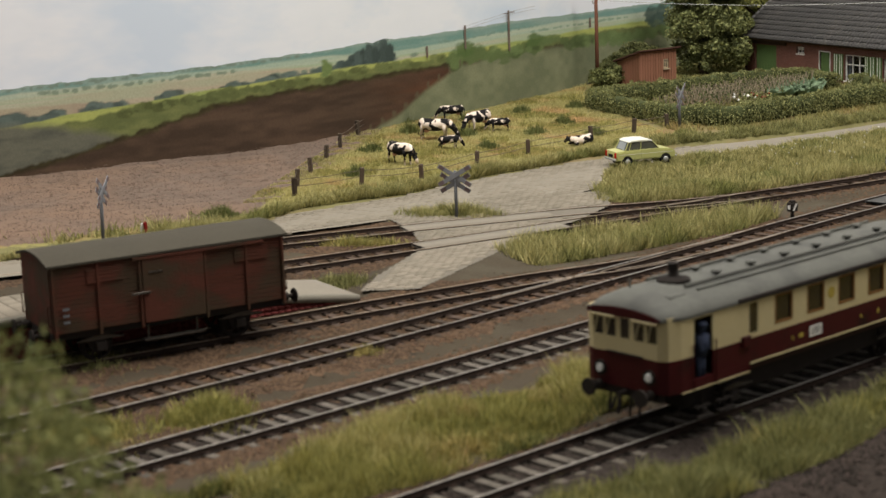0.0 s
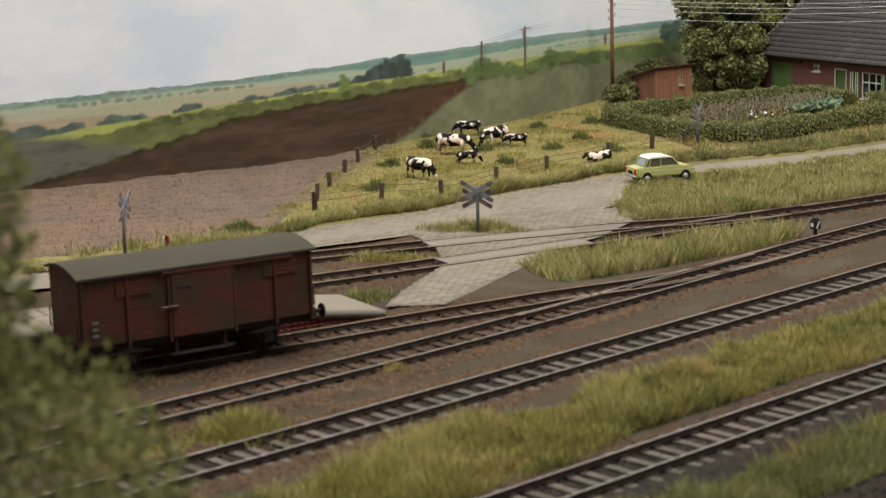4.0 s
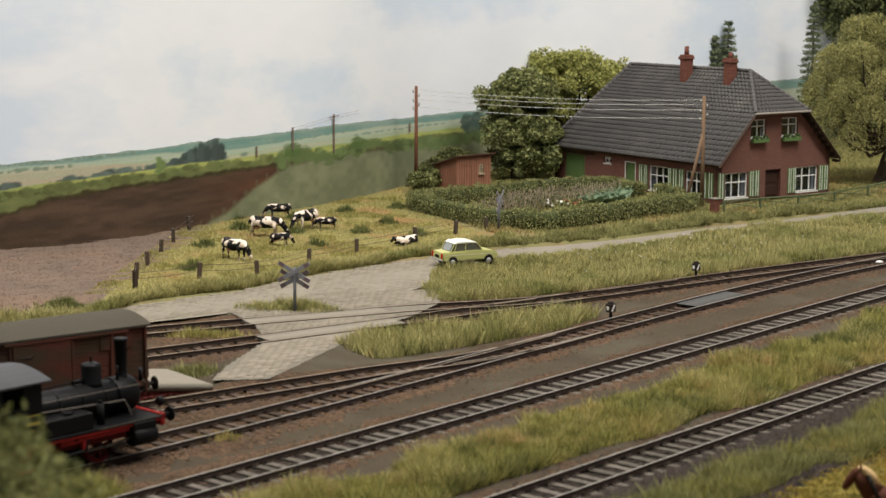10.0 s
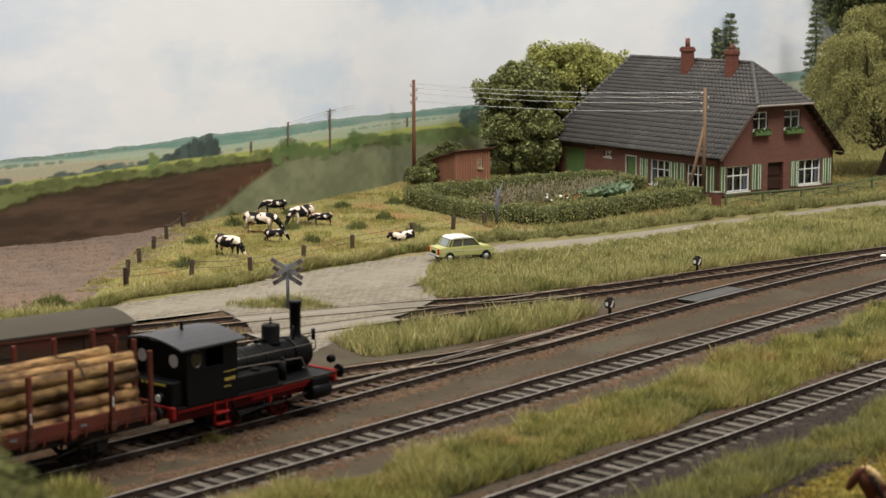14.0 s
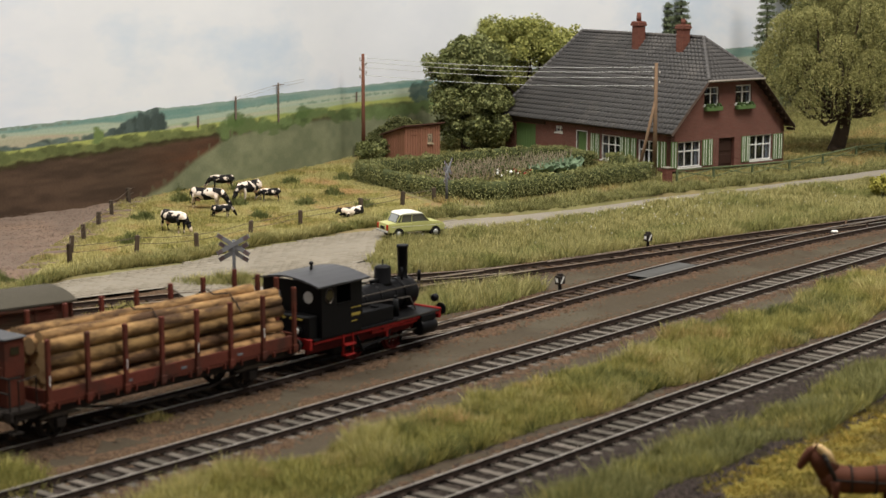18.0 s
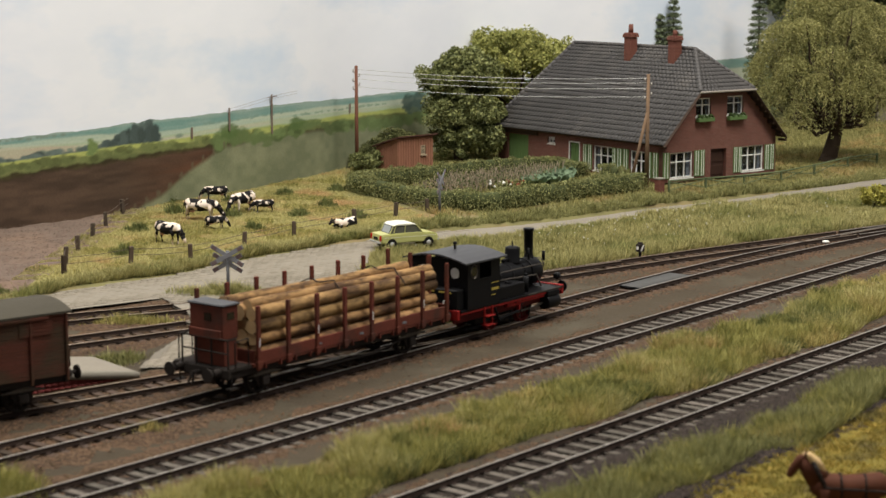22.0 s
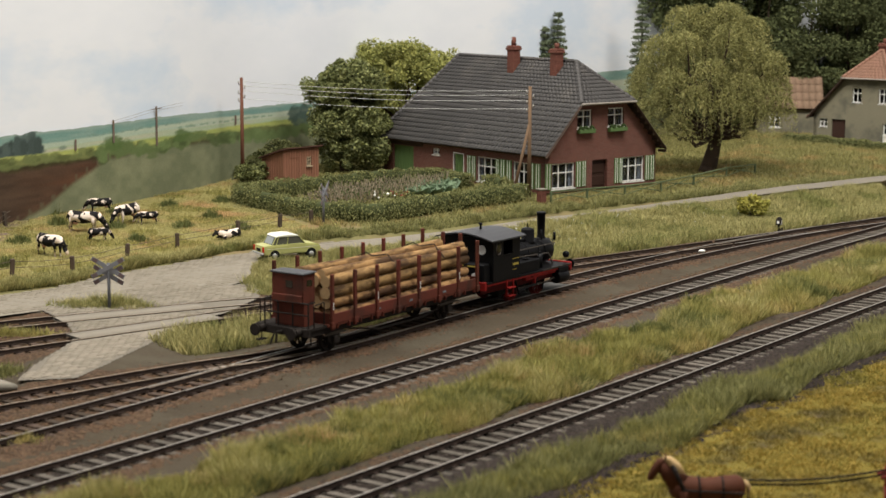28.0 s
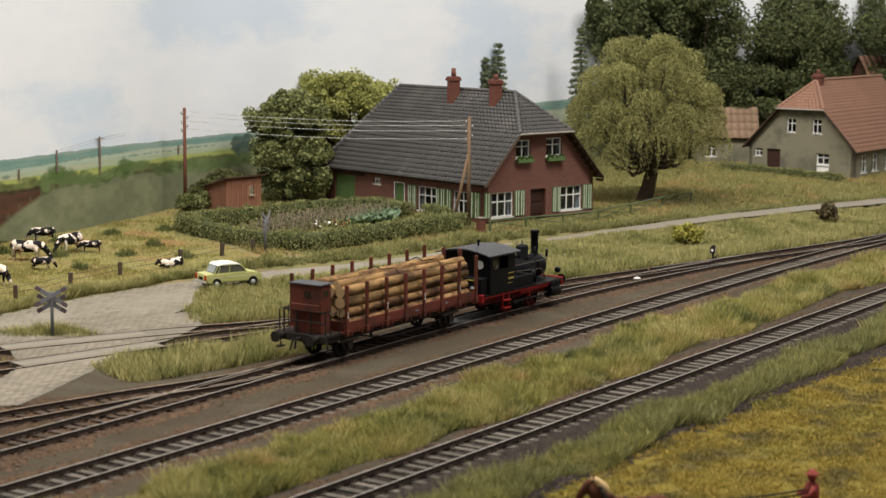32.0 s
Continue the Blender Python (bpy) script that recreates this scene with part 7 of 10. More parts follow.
    part("board_writing", bm, M_FRAME, pl)
    bm = B()
    for X, d in ((-1.2, 0.2), (-1.5, 0.05), (1.6, 0.06), (2.4, 0.1)):
        box(bm, X, X + d, -w - 0.016, -w - 0.008, 1.62, 1.74)
    lathe(bm, [(0.16, 0), (0.16, 0.01)], Matrix.Translation((x0 + 0.85 + 5.9, -w - 0.002, 2.6)) @ pose(0, 0, 0, 90, 0, 0), 14)
    part("markings", bm, M_YELLOWTXT, r)
    for s in (-1, 1):
        for x in (x0 + 0.93, x0 + 1.8):
            bm = B()
            tube(bm, [(x, s * w, 1.15), (x, s * (w + 0.05), 1.18), (x, s * (w + 0.05), 2.27), (x, s * w, 2.3)], 0.02, 5)
            part("grab_rail", bm, M_MAROON, r)
    bm = B()
    box(bm, x0 + 2.85, x0 + 3.2, -w - 0.1, -w + 0.02, 1.85, 2.12, 0.02)
    part("lamp_box", bm, M_MAROON, r)
    bm = B()
    arc = [(-1 + k / 6, ze - 0.03 + 0.15 * max(0.0, 1 - (-1 + k / 6) ** 2) ** 0.75) for k in range(13)]
    prism(bm, [(t * 1.22, z) for t, z in arc] + [(1.2, ze - 0.12), (-1.2, ze - 0.12)], x0 - 0.075, x0 - 0.01, "x")
    part("front_brow", bm, M_MAROON, r, "dark maroon brow above the front windows")
    # the model figure in the doorway is one plain form
    bm = B()
    X, y = x0 + 1.36, -1.36
    for q in (-0.08, 0.08):
        rod(bm, (X + q, y + 0.05, 1.3), (X + q * 0.8, y + 0.05, 2.0), 0.075, 0.09, 8)
    rod(bm, (X, y + 0.03, 1.95), (X, y, 2.5), 0.16, 0.19, 8)
    rod(bm, (X - 0.19, y, 2.46), (X - 0.16, y - 0.16, 2.12), 0.065, 0.05, 6)
    rod(bm, (X + 0.19, y, 2.46), (X + 0.2, y - 0.05, 2.08), 0.065, 0.05, 6)
    ball(bm, (X, y - 0.02, 2.66), 0.125, sub=2)
    lathe(bm, [(0.14, 0), (0.14, 0.09), (0.1, 0.12)], Matrix.Translation((X, y - 0.02, 2.69)), 10)
    part("figurine", bm, mat("dark_blue_figurine", (0.035, 0.045, 0.08), (0.025, 0.03, 0.045), 2, 8, 1, 0.8), r, "small painted model figurine in dark blue")
    return r, ax


RAILCAR, RAILCAR_AXLES = build_railcar()


# ---- the parked car ----
def build_car(m):
    c = thing("small_car", m, "lime green two-door saloon with a cream roof parked on the road", "car")
    L, w = 3.5, 0.74
    # rear at -x: the side outline of the lower body
    out = [(-1.74, 0.42), (-1.76, 0.62), (-1.72, 0.83), (-1.05, 0.88), (0.55, 0.9), (1.45, 0.82), (1.7, 0.72), (1.75, 0.5), (1.72, 0.33), (-1.7, 0.33)]
    bm = B()
    prism(bm, out, -w, w, "y")
    bmesh.ops.bevel(bm, geom=[e for e in bm.edges if abs(e.verts[0].co.y - e.verts[1].co.y) < 0.01], offset=0.06, segments=2, affect="EDGES")
    body = part("body", bm, M_LIME, c)
    gh = [(-1.2, 0.86), (-0.95, 1.3), (-0.8, 1.36), (0.25, 1.36), (0.4, 1.3), (0.8, 0.88)]
    bm = B()
    prism(bm, gh, -w + 0.1, w - 0.1, "y")
    part("glasshouse", bm, M_CARGLASS, c, "dim car windows")
    bm = B()
    prism(bm, [(-1.0, 1.3), (0.44, 1.3), (0.3, 1.4), (-0.2, 1.44), (-0.82, 1.41)], -w + 0.06, w - 0.06, "y")
    bmesh.ops.bevel(bm, geom=bm.edges[:], offset=0.03, segments=1, affect="EDGES")
    part("roof", bm, M_CARWHITE, c, "cream car roof")
    for s in (-1, 1):
        y = s * (w - 0.095)
        for a, b in (((-1.2, 0.86), (-0.97, 1.31)), ((-0.28, 0.88), (-0.25, 1.33)), ((0.8, 0.88), (0.42, 1.31)), ((-0.95, 0.9), (-0.83, 1.33))):
            bm = B()
            rod(bm, (a[0], y, a[1]), (b[0], y, b[1]), 0.03, n=5)
            part("pillar", bm, M_LIME, c)
        bm = B()
        box(bm, -1.55, 1.6, s * w - 0.012, s * w + 0.012, 0.66, 0.68)
        part("trim_strip", bm, M_CARWHITE, c)
        bm = B()
        box(bm, -0.28, 0.68, s * w - 0.006, s * w + 0.008, 0.42, 0.88, 0.004)
        part("door", bm, M_LIME, c)
        for x in (-1.1, 1.15):
            bm = B()
            rod(bm, (x, s * (w - 0.22), 0.27), (x, s * (w + 0.01), 0.27), 0.27, n=18)
            t = part("tyre", bm, M_RUBBER, c)
            bm = B()
            lathe(bm, [(0.15, 0), (0.14, 0.02), (0.05, 0.035)], Matrix.Translation((x, s * (w + 0.01), 0.27)) @ pose(0, 0, 0, -90 * s, 0, 0), 14)
            part("hub_cap", bm, M_HUB, t)
            bm = B()
            rod(bm, (x, s * (w - 0.25), 0.3), (x, s * (w + 0.004), 0.3), 0.3, n=18)
            part("wheel_arch", bm, M_RUBBER, c)
        bm = B()
        box(bm, -1.79, -1.72, s * 0.62 - 0.08, s * 0.62 + 0.08, 0.5, 0.8, 0.015)
        part("tail_lamp", bm, M_TAIL, c)
        bm = B()
        lathe(bm, [(0.11, 0), (0.1, 0.03)], Matrix.Translation((1.71, s * 0.55, 0.6)) @ pose(0, 0, 0, 0, 90, 0), 12)
        part("headlight", bm, M_LENS, c)
    for x in (-1.8, 1.78):
        bm = B()
        box(bm, x - 0.05, x + 0.05, -0.72, 0.72, 0.36, 0.46, 0.02)
        part("bumper", bm, M_HUB, c)
    bm = B()
    box(bm, -1.79, -1.75, -0.26, 0.26, 0.52, 0.68, 0.005)
    part("number_plate", bm, M_RUBBER, c, "dark plate with no writing")
    bm = B()
    for a, b in (((-1.18, 0.9), (-0.99, 1.28)),):
        vs = [(a[0] - 0.02, -0.5, a[1]), (a[0] - 0.02, 0.5, a[1]), (b[0] - 0.02, 0.46, b[1]), (b[0] - 0.02, -0.46, b[1])]
        bm.faces.new([bm.verts.new(v) for v in vs])
    part("rear_window", bm, mat("pale_rear_glass", (0.3, 0.32, 0.33), (0.25, 0.27, 0.28), 1, 5, 1, 0.1, bump=0), c)
    return c


CAR = build_car(at(-3.45, 87.0, 0.33, 27) @ Matrix.Scale(0.88, 4))

# ---- grass ----
M_GRASS = mat("tall_green_grass", (0.43, 0.395, 0.135), (0.235, 0.24, 0.072), 0.3, 2.2, 1.3, 0.8, bump=0, island=0.55, trans=0.25, dirt=(0.46, 0.385, 0.15), dirt_scale=0.35, dirt_amount=0.35)
M_GRASS_VERGE = mat("pale_verge_grass", (0.47, 0.43, 0.195), (0.295, 0.285, 0.108), 0.3, 2.2, 1.3, 0.85, bump=0, island=0.55, trans=0.25, dirt=(0.25, 0.26, 0.09), dirt_scale=0.3, dirt_amount=0.4)
M_GRASS_DARK = mat("fresh_green_grass", (0.36, 0.345, 0.145), (0.175, 0.185, 0.068), 0.3, 2.2, 1.3, 0.8, bump=0, island=0.55, trans=0.25)
M_GRASS_DRY = mat("short_dry_grass", (0.56, 0.495, 0.22), (0.39, 0.37, 0.15), 0.2, 2, 1.3, 0.85, bump=0, island=0.3, trans=0.25, dirt=(0.56, 0.39, 0.18), dirt_scale=0.3, dirt_amount=0.4)
M_LAWN = mat("lawn_grass", (0.36, 0.33, 0.135), (0.2, 0.195, 0.068), 0.25, 2, 1.3, 0.85, bump=0, island=0.4, trans=0.2, dirt=(0.36, 0.27, 0.11), dirt_scale=0.3, dirt_amount=0.35)
M_GRASS_OCHRE = mat("ochre_stubble", (0.43, 0.325, 0.075), (0.27, 0.215, 0.055), 0.4, 2, 1.3, 0.85, bump=0, island=0.45, trans=0.2, dirt=(0.19, 0.16, 0.055), dirt_scale=0.5, dirt_amount=0.45)
M_TUFT = mat("dark_green_tuft", (0.2, 0.215, 0.08), (0.11, 0.13, 0.045), 0.5, 2, 1.2, 0.8, bump=0, island=0.35, trans=0.2)
M_MOSS = mat("olive_field_moss", (0.3, 0.255, 0.06), (0.19, 0.175, 0.045), 0.6, 2, 1.2, 0.85, bump=0, island=0.35, trans=0.2)


def blades(name, mt, label, x, y, h, width=0.035, lean=0.95, lift=0.0, seed=1, z=None):
    """One joined patch of blades standing at x, y."""
    rng = np.random.default_rng(seed)
    n = len(x)
    z = height(x, y) + lift if z is None else z
    h = h * (0.45 + 1.05 * vnoise(x * 3.3, y * 3.3, seed + 60))
    a = rng.uniform(0, 2 * np.pi, n)
    b = rng.uniform(0, 2 * np.pi, n)
    k = rng.uniform(0.1, 1.0, n) * lean * h
    w = width * rng.uniform(0.6, 1.5, n) * 0.62
    V = np.zeros((n, 3, 3))
    V[:, 0] = np.stack([x - np.cos(a) * w, y - np.sin(a) * w, z - 0.03], 1)
    V[:, 1] = np.stack([x + np.cos(a) * w, y + np.sin(a) * w, z - 0.03], 1)
    V[:, 2] = np.stack([x + np.cos(b) * k, y + np.sin(b) * k, z + h], 1)
    F = np.arange(n * 3).reshape(n, 3)
    return thing(name, EYE3, label, "grass", kind="stuff", data=pydata(name, V.reshape(-1, 3), F, mt))


def random_in(poly, per_m2, seed):
    rng = np.random.default_rng(seed)
    p = np.array(poly)
    lo, hi = p.min(0), p.max(0)
    n = int(np.prod(hi - lo) * per_m2)
    x, y = rng.uniform(lo[0], hi[0], n), rng.uniform(lo[1], hi[1], n)
    k = inside(poly, x, y)
    return x[k], y[k]


def clumped(x, y, seed, low=0.35, freq=0.7):
    """Keeps points where a clump noise is high; returns the noise too."""
    n = 0.6 * vnoise(x * freq, y * freq, seed) + 0.4 * vnoise(x * freq * 2.6, y * freq * 2.6, seed + 1)
    rng = np.random.default_rng(seed)
    k = n + rng.uniform(-0.1, 0.1, len(x)) > low
    return x[k], y[k], n[k]


def build_grass():
    rng = np.random.default_rng(3)
    # between the front and the second track
    n = 480000
    x = rng.uniform(-16, 46, n)
    t = rng.uniform(0.12, 0.74, n)
    y = y_front(x) + (y_second(x) - y_front(x)) * t
    edge = 0.19 + 0.07 * (vnoise(x * 0.5, x * 0, 31) - 0.5) * 2 + 0.16 * np.maximum(0, vnoise(x * 0.22 + 3, x * 0, 35) - 0.5)
    top = 0.655 + 0.09 * (vnoise(x * 0.4, x * 0 + 5, 32) - 0.5) * 2
    n1 = 0.6 * vnoise(x * 0.55, y * 0.55, 33) + 0.4 * vnoise(x * 1.6, y * 1.6, 34)
    k = (t > edge) & (t < top) & (n1 + rng.uniform(-0.14, 0.14, len(x)) > 0.26)
    x, y, n1 = x[k], y[k], n1[k]
    tall = 0.1 + 0.42 * n1 + 0.42 * np.maximum(0, vnoise(x * 0.9, y * 0.9, 38) - 0.45)
    blades("grass", M_GRASS, "tall yellow-green grass between two tracks", x, y, tall * rng.uniform(0.4, 1.35, len(x)), 0.036, seed=4)
    # darker and straw-coloured clumps in that strip
    for k, mt, lab, seed in ((vnoise(x * 0.5, y * 0.5, 36) > 0.68, M_TUFT, "dark green clumps in the tall grass", 14), (vnoise(x * 0.6, y * 0.6, 37) > 0.62, M_GRASS_DRY, "straw-coloured clumps in the tall grass", 15)):
        k &= rng.random(len(x)) < 0.6
        blades("grass", mt, lab, x[k] + 0.03, y[k], (tall[k] * 1.08 + 0.03) * rng.uniform(0.6, 1.25, k.sum()), 0.036, seed=seed)
    # towards the field
    n = 420000
    x = rng.uniform(-12, 46, n)
    f = rng.uniform(2.6, 10.5, n)
    y = y_front(x) - f
    a = 4.4 + 0.9 * (vnoise(x * 0.4, x * 0, 41) - 0.5) * 2
    b = 8.2 + 0.7 * (vnoise(x * 0.6, x * 0 + 9, 42) - 0.5) * 2
    n1 = 0.6 * vnoise(x * 0.6, y * 0.6, 43) + 0.4 * vnoise(x * 1.8, y * 1.8, 44)
    k = (f > a) & (f < b) & (n1 + rng.uniform(-0.14, 0.14, n) > 0.27)
    x, y, n1 = x[k], y[k], n1[k]
    blades("grass", M_GRASS_DARK, "tall fresh green grass along the field edge", x, y, (0.16 + 0.46 * n1 + 0.4 * np.maximum(0, vnoise(x * 1.0, y * 1.0, 45) - 0.5)) * rng.uniform(0.6, 1.25, len(x)), 0.038, seed=5)
    k = (vnoise(x * 0.7, y * 0.7, 46) > 0.55) & (rng.random(len(x)) < 0.5)
    blades("grass", M_GRASS, "yellow-green clumps along the field edge", x[k] + 0.02, y[k], (0.2 + 0.5 * n1[k]) * rng.uniform(0.6, 1.25, k.sum()), 0.036, seed=16)
    # verge between the loop tracks and the road
    n = 460000
    x = rng.uniform(-5.2, 62, n)
    y0 = np.maximum(y_far_loop(x) + 1.9, y_loop(x) + 1.9) + 0.5 * (vnoise(x * 0.7, x * 0, 51) - 0.5)
    y1 = interp_line(ROAD_NEAR, x) - 0.1 + 0.5 * (vnoise(x * 0.7, x * 0 + 4, 52) - 0.5)
    y = y0 + (y1 - y0) * rng.random(n)
    ok = (y1 > y0 + 0.3) & (x > -5.4 + 0.9 * vnoise(y * 0.7, y * 0, 53)) & (rng.random(n) < np.clip((y1 - y0) / 14, 0.05, 1))
    x, y = x[ok], y[ok]
    n1 = 0.6 * vnoise(x * 0.5, y * 0.5, 54) + 0.4 * vnoise(x * 1.7, y * 1.7, 55)
    edge = np.exp(-((y - np.interp(x, np.sort(x), np.sort(x)) * 0 - y_far_loop(x) - 2.6) / 1.6) ** 2)
    blades("grass", M_GRASS_VERGE, "wild verge grass between rails and road", x, y, (0.14 + 0.3 * n1 + 0.22 * edge) * rng.uniform(0.7, 1.3, len(x)), 0.042, seed=6)
    # island of grass between the loop and the siding
    x, y = random_in([(-8.1, 68.6), (-6.1, 66.6), (-2.8, 69.4), (0.6, 71.9), (2.9, 75.6), (1.2, 76.6), (-4.2, 72.6), (-7.2, 70.6)], 330, 61)
    x, y, n1 = clumped(x, y, 62, 0.2)
    blades("grass", M_GRASS_VERGE, "lush grass island between the tracks", x, y, (0.3 + 0.5 * n1) * rng.uniform(0.7, 1.25, len(x)), 0.042, seed=7)
    # small patches
    for c, rx, ry, num, hh, mt in (((-10.6, 75.9), 2.3, 1.0, 6000, 0.6, M_GRASS_VERGE), ((-13.6, 70.4), 2.3, 0.55, 1500, 0.4, M_GRASS), ((-12.9, 63.6), 1.6, 0.9, 1500, 0.4, M_GRASS_DARK),
                               ((-10.3, 53.7), 0.75, 0.6, 700, 0.35, M_GRASS), ((-13.1, 47.0), 1.3, 1.5, 3200, 0.62, M_GRASS), ((-18.6, 52.4), 1.9, 1.5, 1500, 0.35, M_GRASS_DARK),
                               ((-16.0, 45.2), 2.0, 1.8, 2600, 0.5, M_GRASS), ((-22.5, 49.0), 2.2, 2.0, 1500, 0.4, M_GRASS_DARK), ((-20.8, 74.6), 1.2, 0.6, 900, 0.4, M_TUFT)):
        x, y = c[0] + rx * np.clip(rng.normal(0, 0.45, num), -1.2, 1.2), c[1] + ry * np.clip(rng.normal(0, 0.45, num), -1.2, 1.2)
        r = np.hypot((x - c[0]) / rx, (y - c[1]) / ry)
        blades("grass_tuft", mt, "loose tuft of yellow-green grass in the gravel", x, y, hh * (1.15 - 0.6 * np.clip(r, 0, 1.4)) * rng.uniform(0.6, 1.2, num), 0.04, seed=num)
    # pasture
    MEADOW = [(-20.6, 77.6), (-17.0, 77.6), (-13.5, 81.0), (-10.3, 85.4), (-6.6, 89.8), (-2.2, 93.9), (-4.0, 99.5), (-8.4, 111), (-8.5, 117.5), (-12.2, 110.2), (-16.5, 105), (-19.6, 100), (-20.2, 90)]
    x, y = random_in(MEADOW, 300, 71)
    n1 = 0.6 * vnoise(x * 0.45, y * 0.45, 72) + 0.4 * vnoise(x * 1.6, y * 1.6, 73)
    blades("grass", M_GRASS_DRY, "short dry pasture grass", x, y, (0.02 + 0.13 * n1) * rng.uniform(0.6, 1.3, len(x)), 0.04, seed=8)
    k = vnoise(x * 0.6, y * 0.6, 77) > 0.62
    blades("grass", M_GRASS, "greener patches in the dry pasture", x[k] + 0.03, y[k], (0.05 + 0.15 * n1[k]) * rng.uniform(0.6, 1.3, k.sum()), 0.04, seed=17)
    # taller fringe along the pasture fence and the road
    n = 60000
    s = rng.random(n)
    x = -18.5 + s * 17.5
    y = interp_line(ROAD_FAR, x) + 0.2 + np.abs(rng.normal(0, 0.75, n)) + 0.4 * vnoise(x, x * 0, 74)
    n1 = vnoise(x * 1.1, y * 1.1, 75)
    k = n1 > 0.22
    blades("grass", M_GRASS_VERGE, "roadside grass under the pasture fence", x[k], y[k], (0.15 + 0.35 * n1[k]) * rng.uniform(0.6, 1.3, k.sum()), 0.042, seed=9)
    # edge of the ploughed field along the road
    n = 26000
    x = rng.uniform(-40, -17.6, n)
    y = interp_line(ROAD_FAR, x) + 0.3 + np.abs(rng.normal(0, 1.0, n))
    n1 = vnoise(x * 0.9, y * 0.9, 76)
    k = n1 > 0.3
    blades("grass", M_GRASS_VERGE, "ragged grass edge of the ploughed field", x[k], y[k], (0.15 + 0.4 * n1[k]) * rng.uniform(0.6, 1.3, k.sum()), 0.042, seed=10)
    # lawns round the houses
    LAWN = [(-2.0, 95.5), (4.6, 97.3), (10, 102.3), (24, 113), (36, 121.4), (60, 137), (60, 152), (30, 150), (8, 136), (-8, 120), (-8.2, 112), (-3.5, 99)]
    x, y = random_in(LAWN, 100, 81)
    dx, dy = x - 11.37, y - 107.28
    u, v = dx * 0.603 - dy * 0.798, dx * 0.798 + dy * 0.603
    du, dv = x - 43.6, y - 135.9
    u2, v2 = du * 0.656 + dv * 0.755, -du * 0.755 + dv * 0.656
    k = ~((u > -16.3) & (u < 0.2) & (v > -0.2) & (v < 9.9)) & ~((u2 > -0.2) & (u2 < 15.2) & (v2 > -0.2) & (v2 < 9.5))
    x, y = x[k], y[k]
    n1 = 0.6 * vnoise(x * 0.4, y * 0.4, 82) + 0.4 * vnoise(x * 1.3, y * 1.3, 83)
    blades("grass", M_LAWN, "patchy lawn grass round the farmhouses", x, y, (0.06 + 0.26 * n1) * rng.uniform(0.6, 1.3, len(x)), 0.055, seed=11)
    n = 50000
    x = rng.uniform(-2.5, 50, n)
    y = interp_line(ROAD_FAR, x) + 0.15 + np.abs(rng.normal(0, 0.7, n))
    n1 = vnoise(x * 0.8, y * 0.8, 84)
    blades("grass", M_GRASS_DARK, "grass along the far side of the lane", x, y, (0.12 + 0.4 * n1) * rng.uniform(0.6, 1.3, n), 0.045, seed=12)
    # mossy stubble of the near field, behind a ragged dark furrow
    n = 330000
    x = rng.uniform(3, 40, n)
    f = rng.uniform(7.6, 30, n)
    y = y_front(x) - f
    n1 = 0.5 * vnoise(x * 0.8, y * 0.8, 91) + 0.5 * vnoise(x * 3, y * 3, 92)
    rim = np.interp(x, [3, 6, 12, 16, 20, 24, 32], [11.5, 8.1, 7.7, 8.0, 8.6, 9.4, 10.5]) + 0.8 * (vnoise(x * 1.3, x * 0, 93) - 0.5)
    k = (y > 36) & (n1 + rng.uniform(-0.15, 0.15, n) > 0.26 + 0.3 * np.exp(-np.maximum(f - rim, 0) / 0.8)) & (f > rim) & (x > 5.2 + 1.2 * vnoise(y, y * 0, 94))
    x, y, n1 = x[k], y[k], n1[k]
    olive = (vnoise(x * 0.45, y * 0.45, 95) + 0.5 * rng.random(len(x)) + 0.4 * np.exp(-np.maximum(y_front(x) - y - 8, 0) / 1.0)) > 0.95
    blades("stubble", M_GRASS_OCHRE, "ochre yellow mossy stubble of the near field", x[~olive], y[~olive], (0.03 + 0.13 * n1[~olive]) * rng.uniform(0.5, 1.3, (~olive).sum()), 0.04, 1.6, seed=13)
    blades("stubble", M_MOSS, "olive green growth in the near field", x[olive], y[olive], (0.03 + 0.13 * n1[olive]) * rng.uniform(0.5, 1.3, olive.sum()), 0.04, 1.6, seed=18)
    # dark tufts in the pasture
    for i, (px_, py_) in enumerate(((-16.9, 84.6), (-17.6, 91.5), (-16.6, 97.2), (-14.0, 101.5), (-11.3, 104.5), (-9.7, 97.3), (-11.6, 92.6), (-8.4, 100.6), (-6.4, 96.2), (-17.4, 101.0), (-8.3, 106.5), (-13.3, 96.6))):
        num = 340
        x, y = px_ + rng.normal(0, 0.3, num), py_ + rng.normal(0, 0.3, num)
        r = np.hypot(x - px_, y - py_)
        blades("grass_clump", M_TUFT, "dark green grass clump in the pasture", x, y, np.clip(0.55 - 0.5 * r, 0.1, 1) * rng.uniform(0.7, 1.1, num), 0.05, 0.8, seed=100 + i)
    # pale flowers in the verge
    num = 60
    x = np.concatenate([rng.normal(9, 3.2, num), rng.uniform(2, 24, 30)])
    y = interp_line(ROAD_NEAR, x) - rng.uniform(1, 7, len(x))
    V, F = scatter(octa(0.035), np.stack([x, y, height(x, y) + rng.uniform(0.25, 0.45, len(x))], 1), rng.uniform(0, 6, len(x)))
    thing("meadow_flowers", EYE3, "tiny white flowers scattered in the verge", "flowers", kind="stuff", data=pydata("meadow_flowers", V, F, M_WHITE))


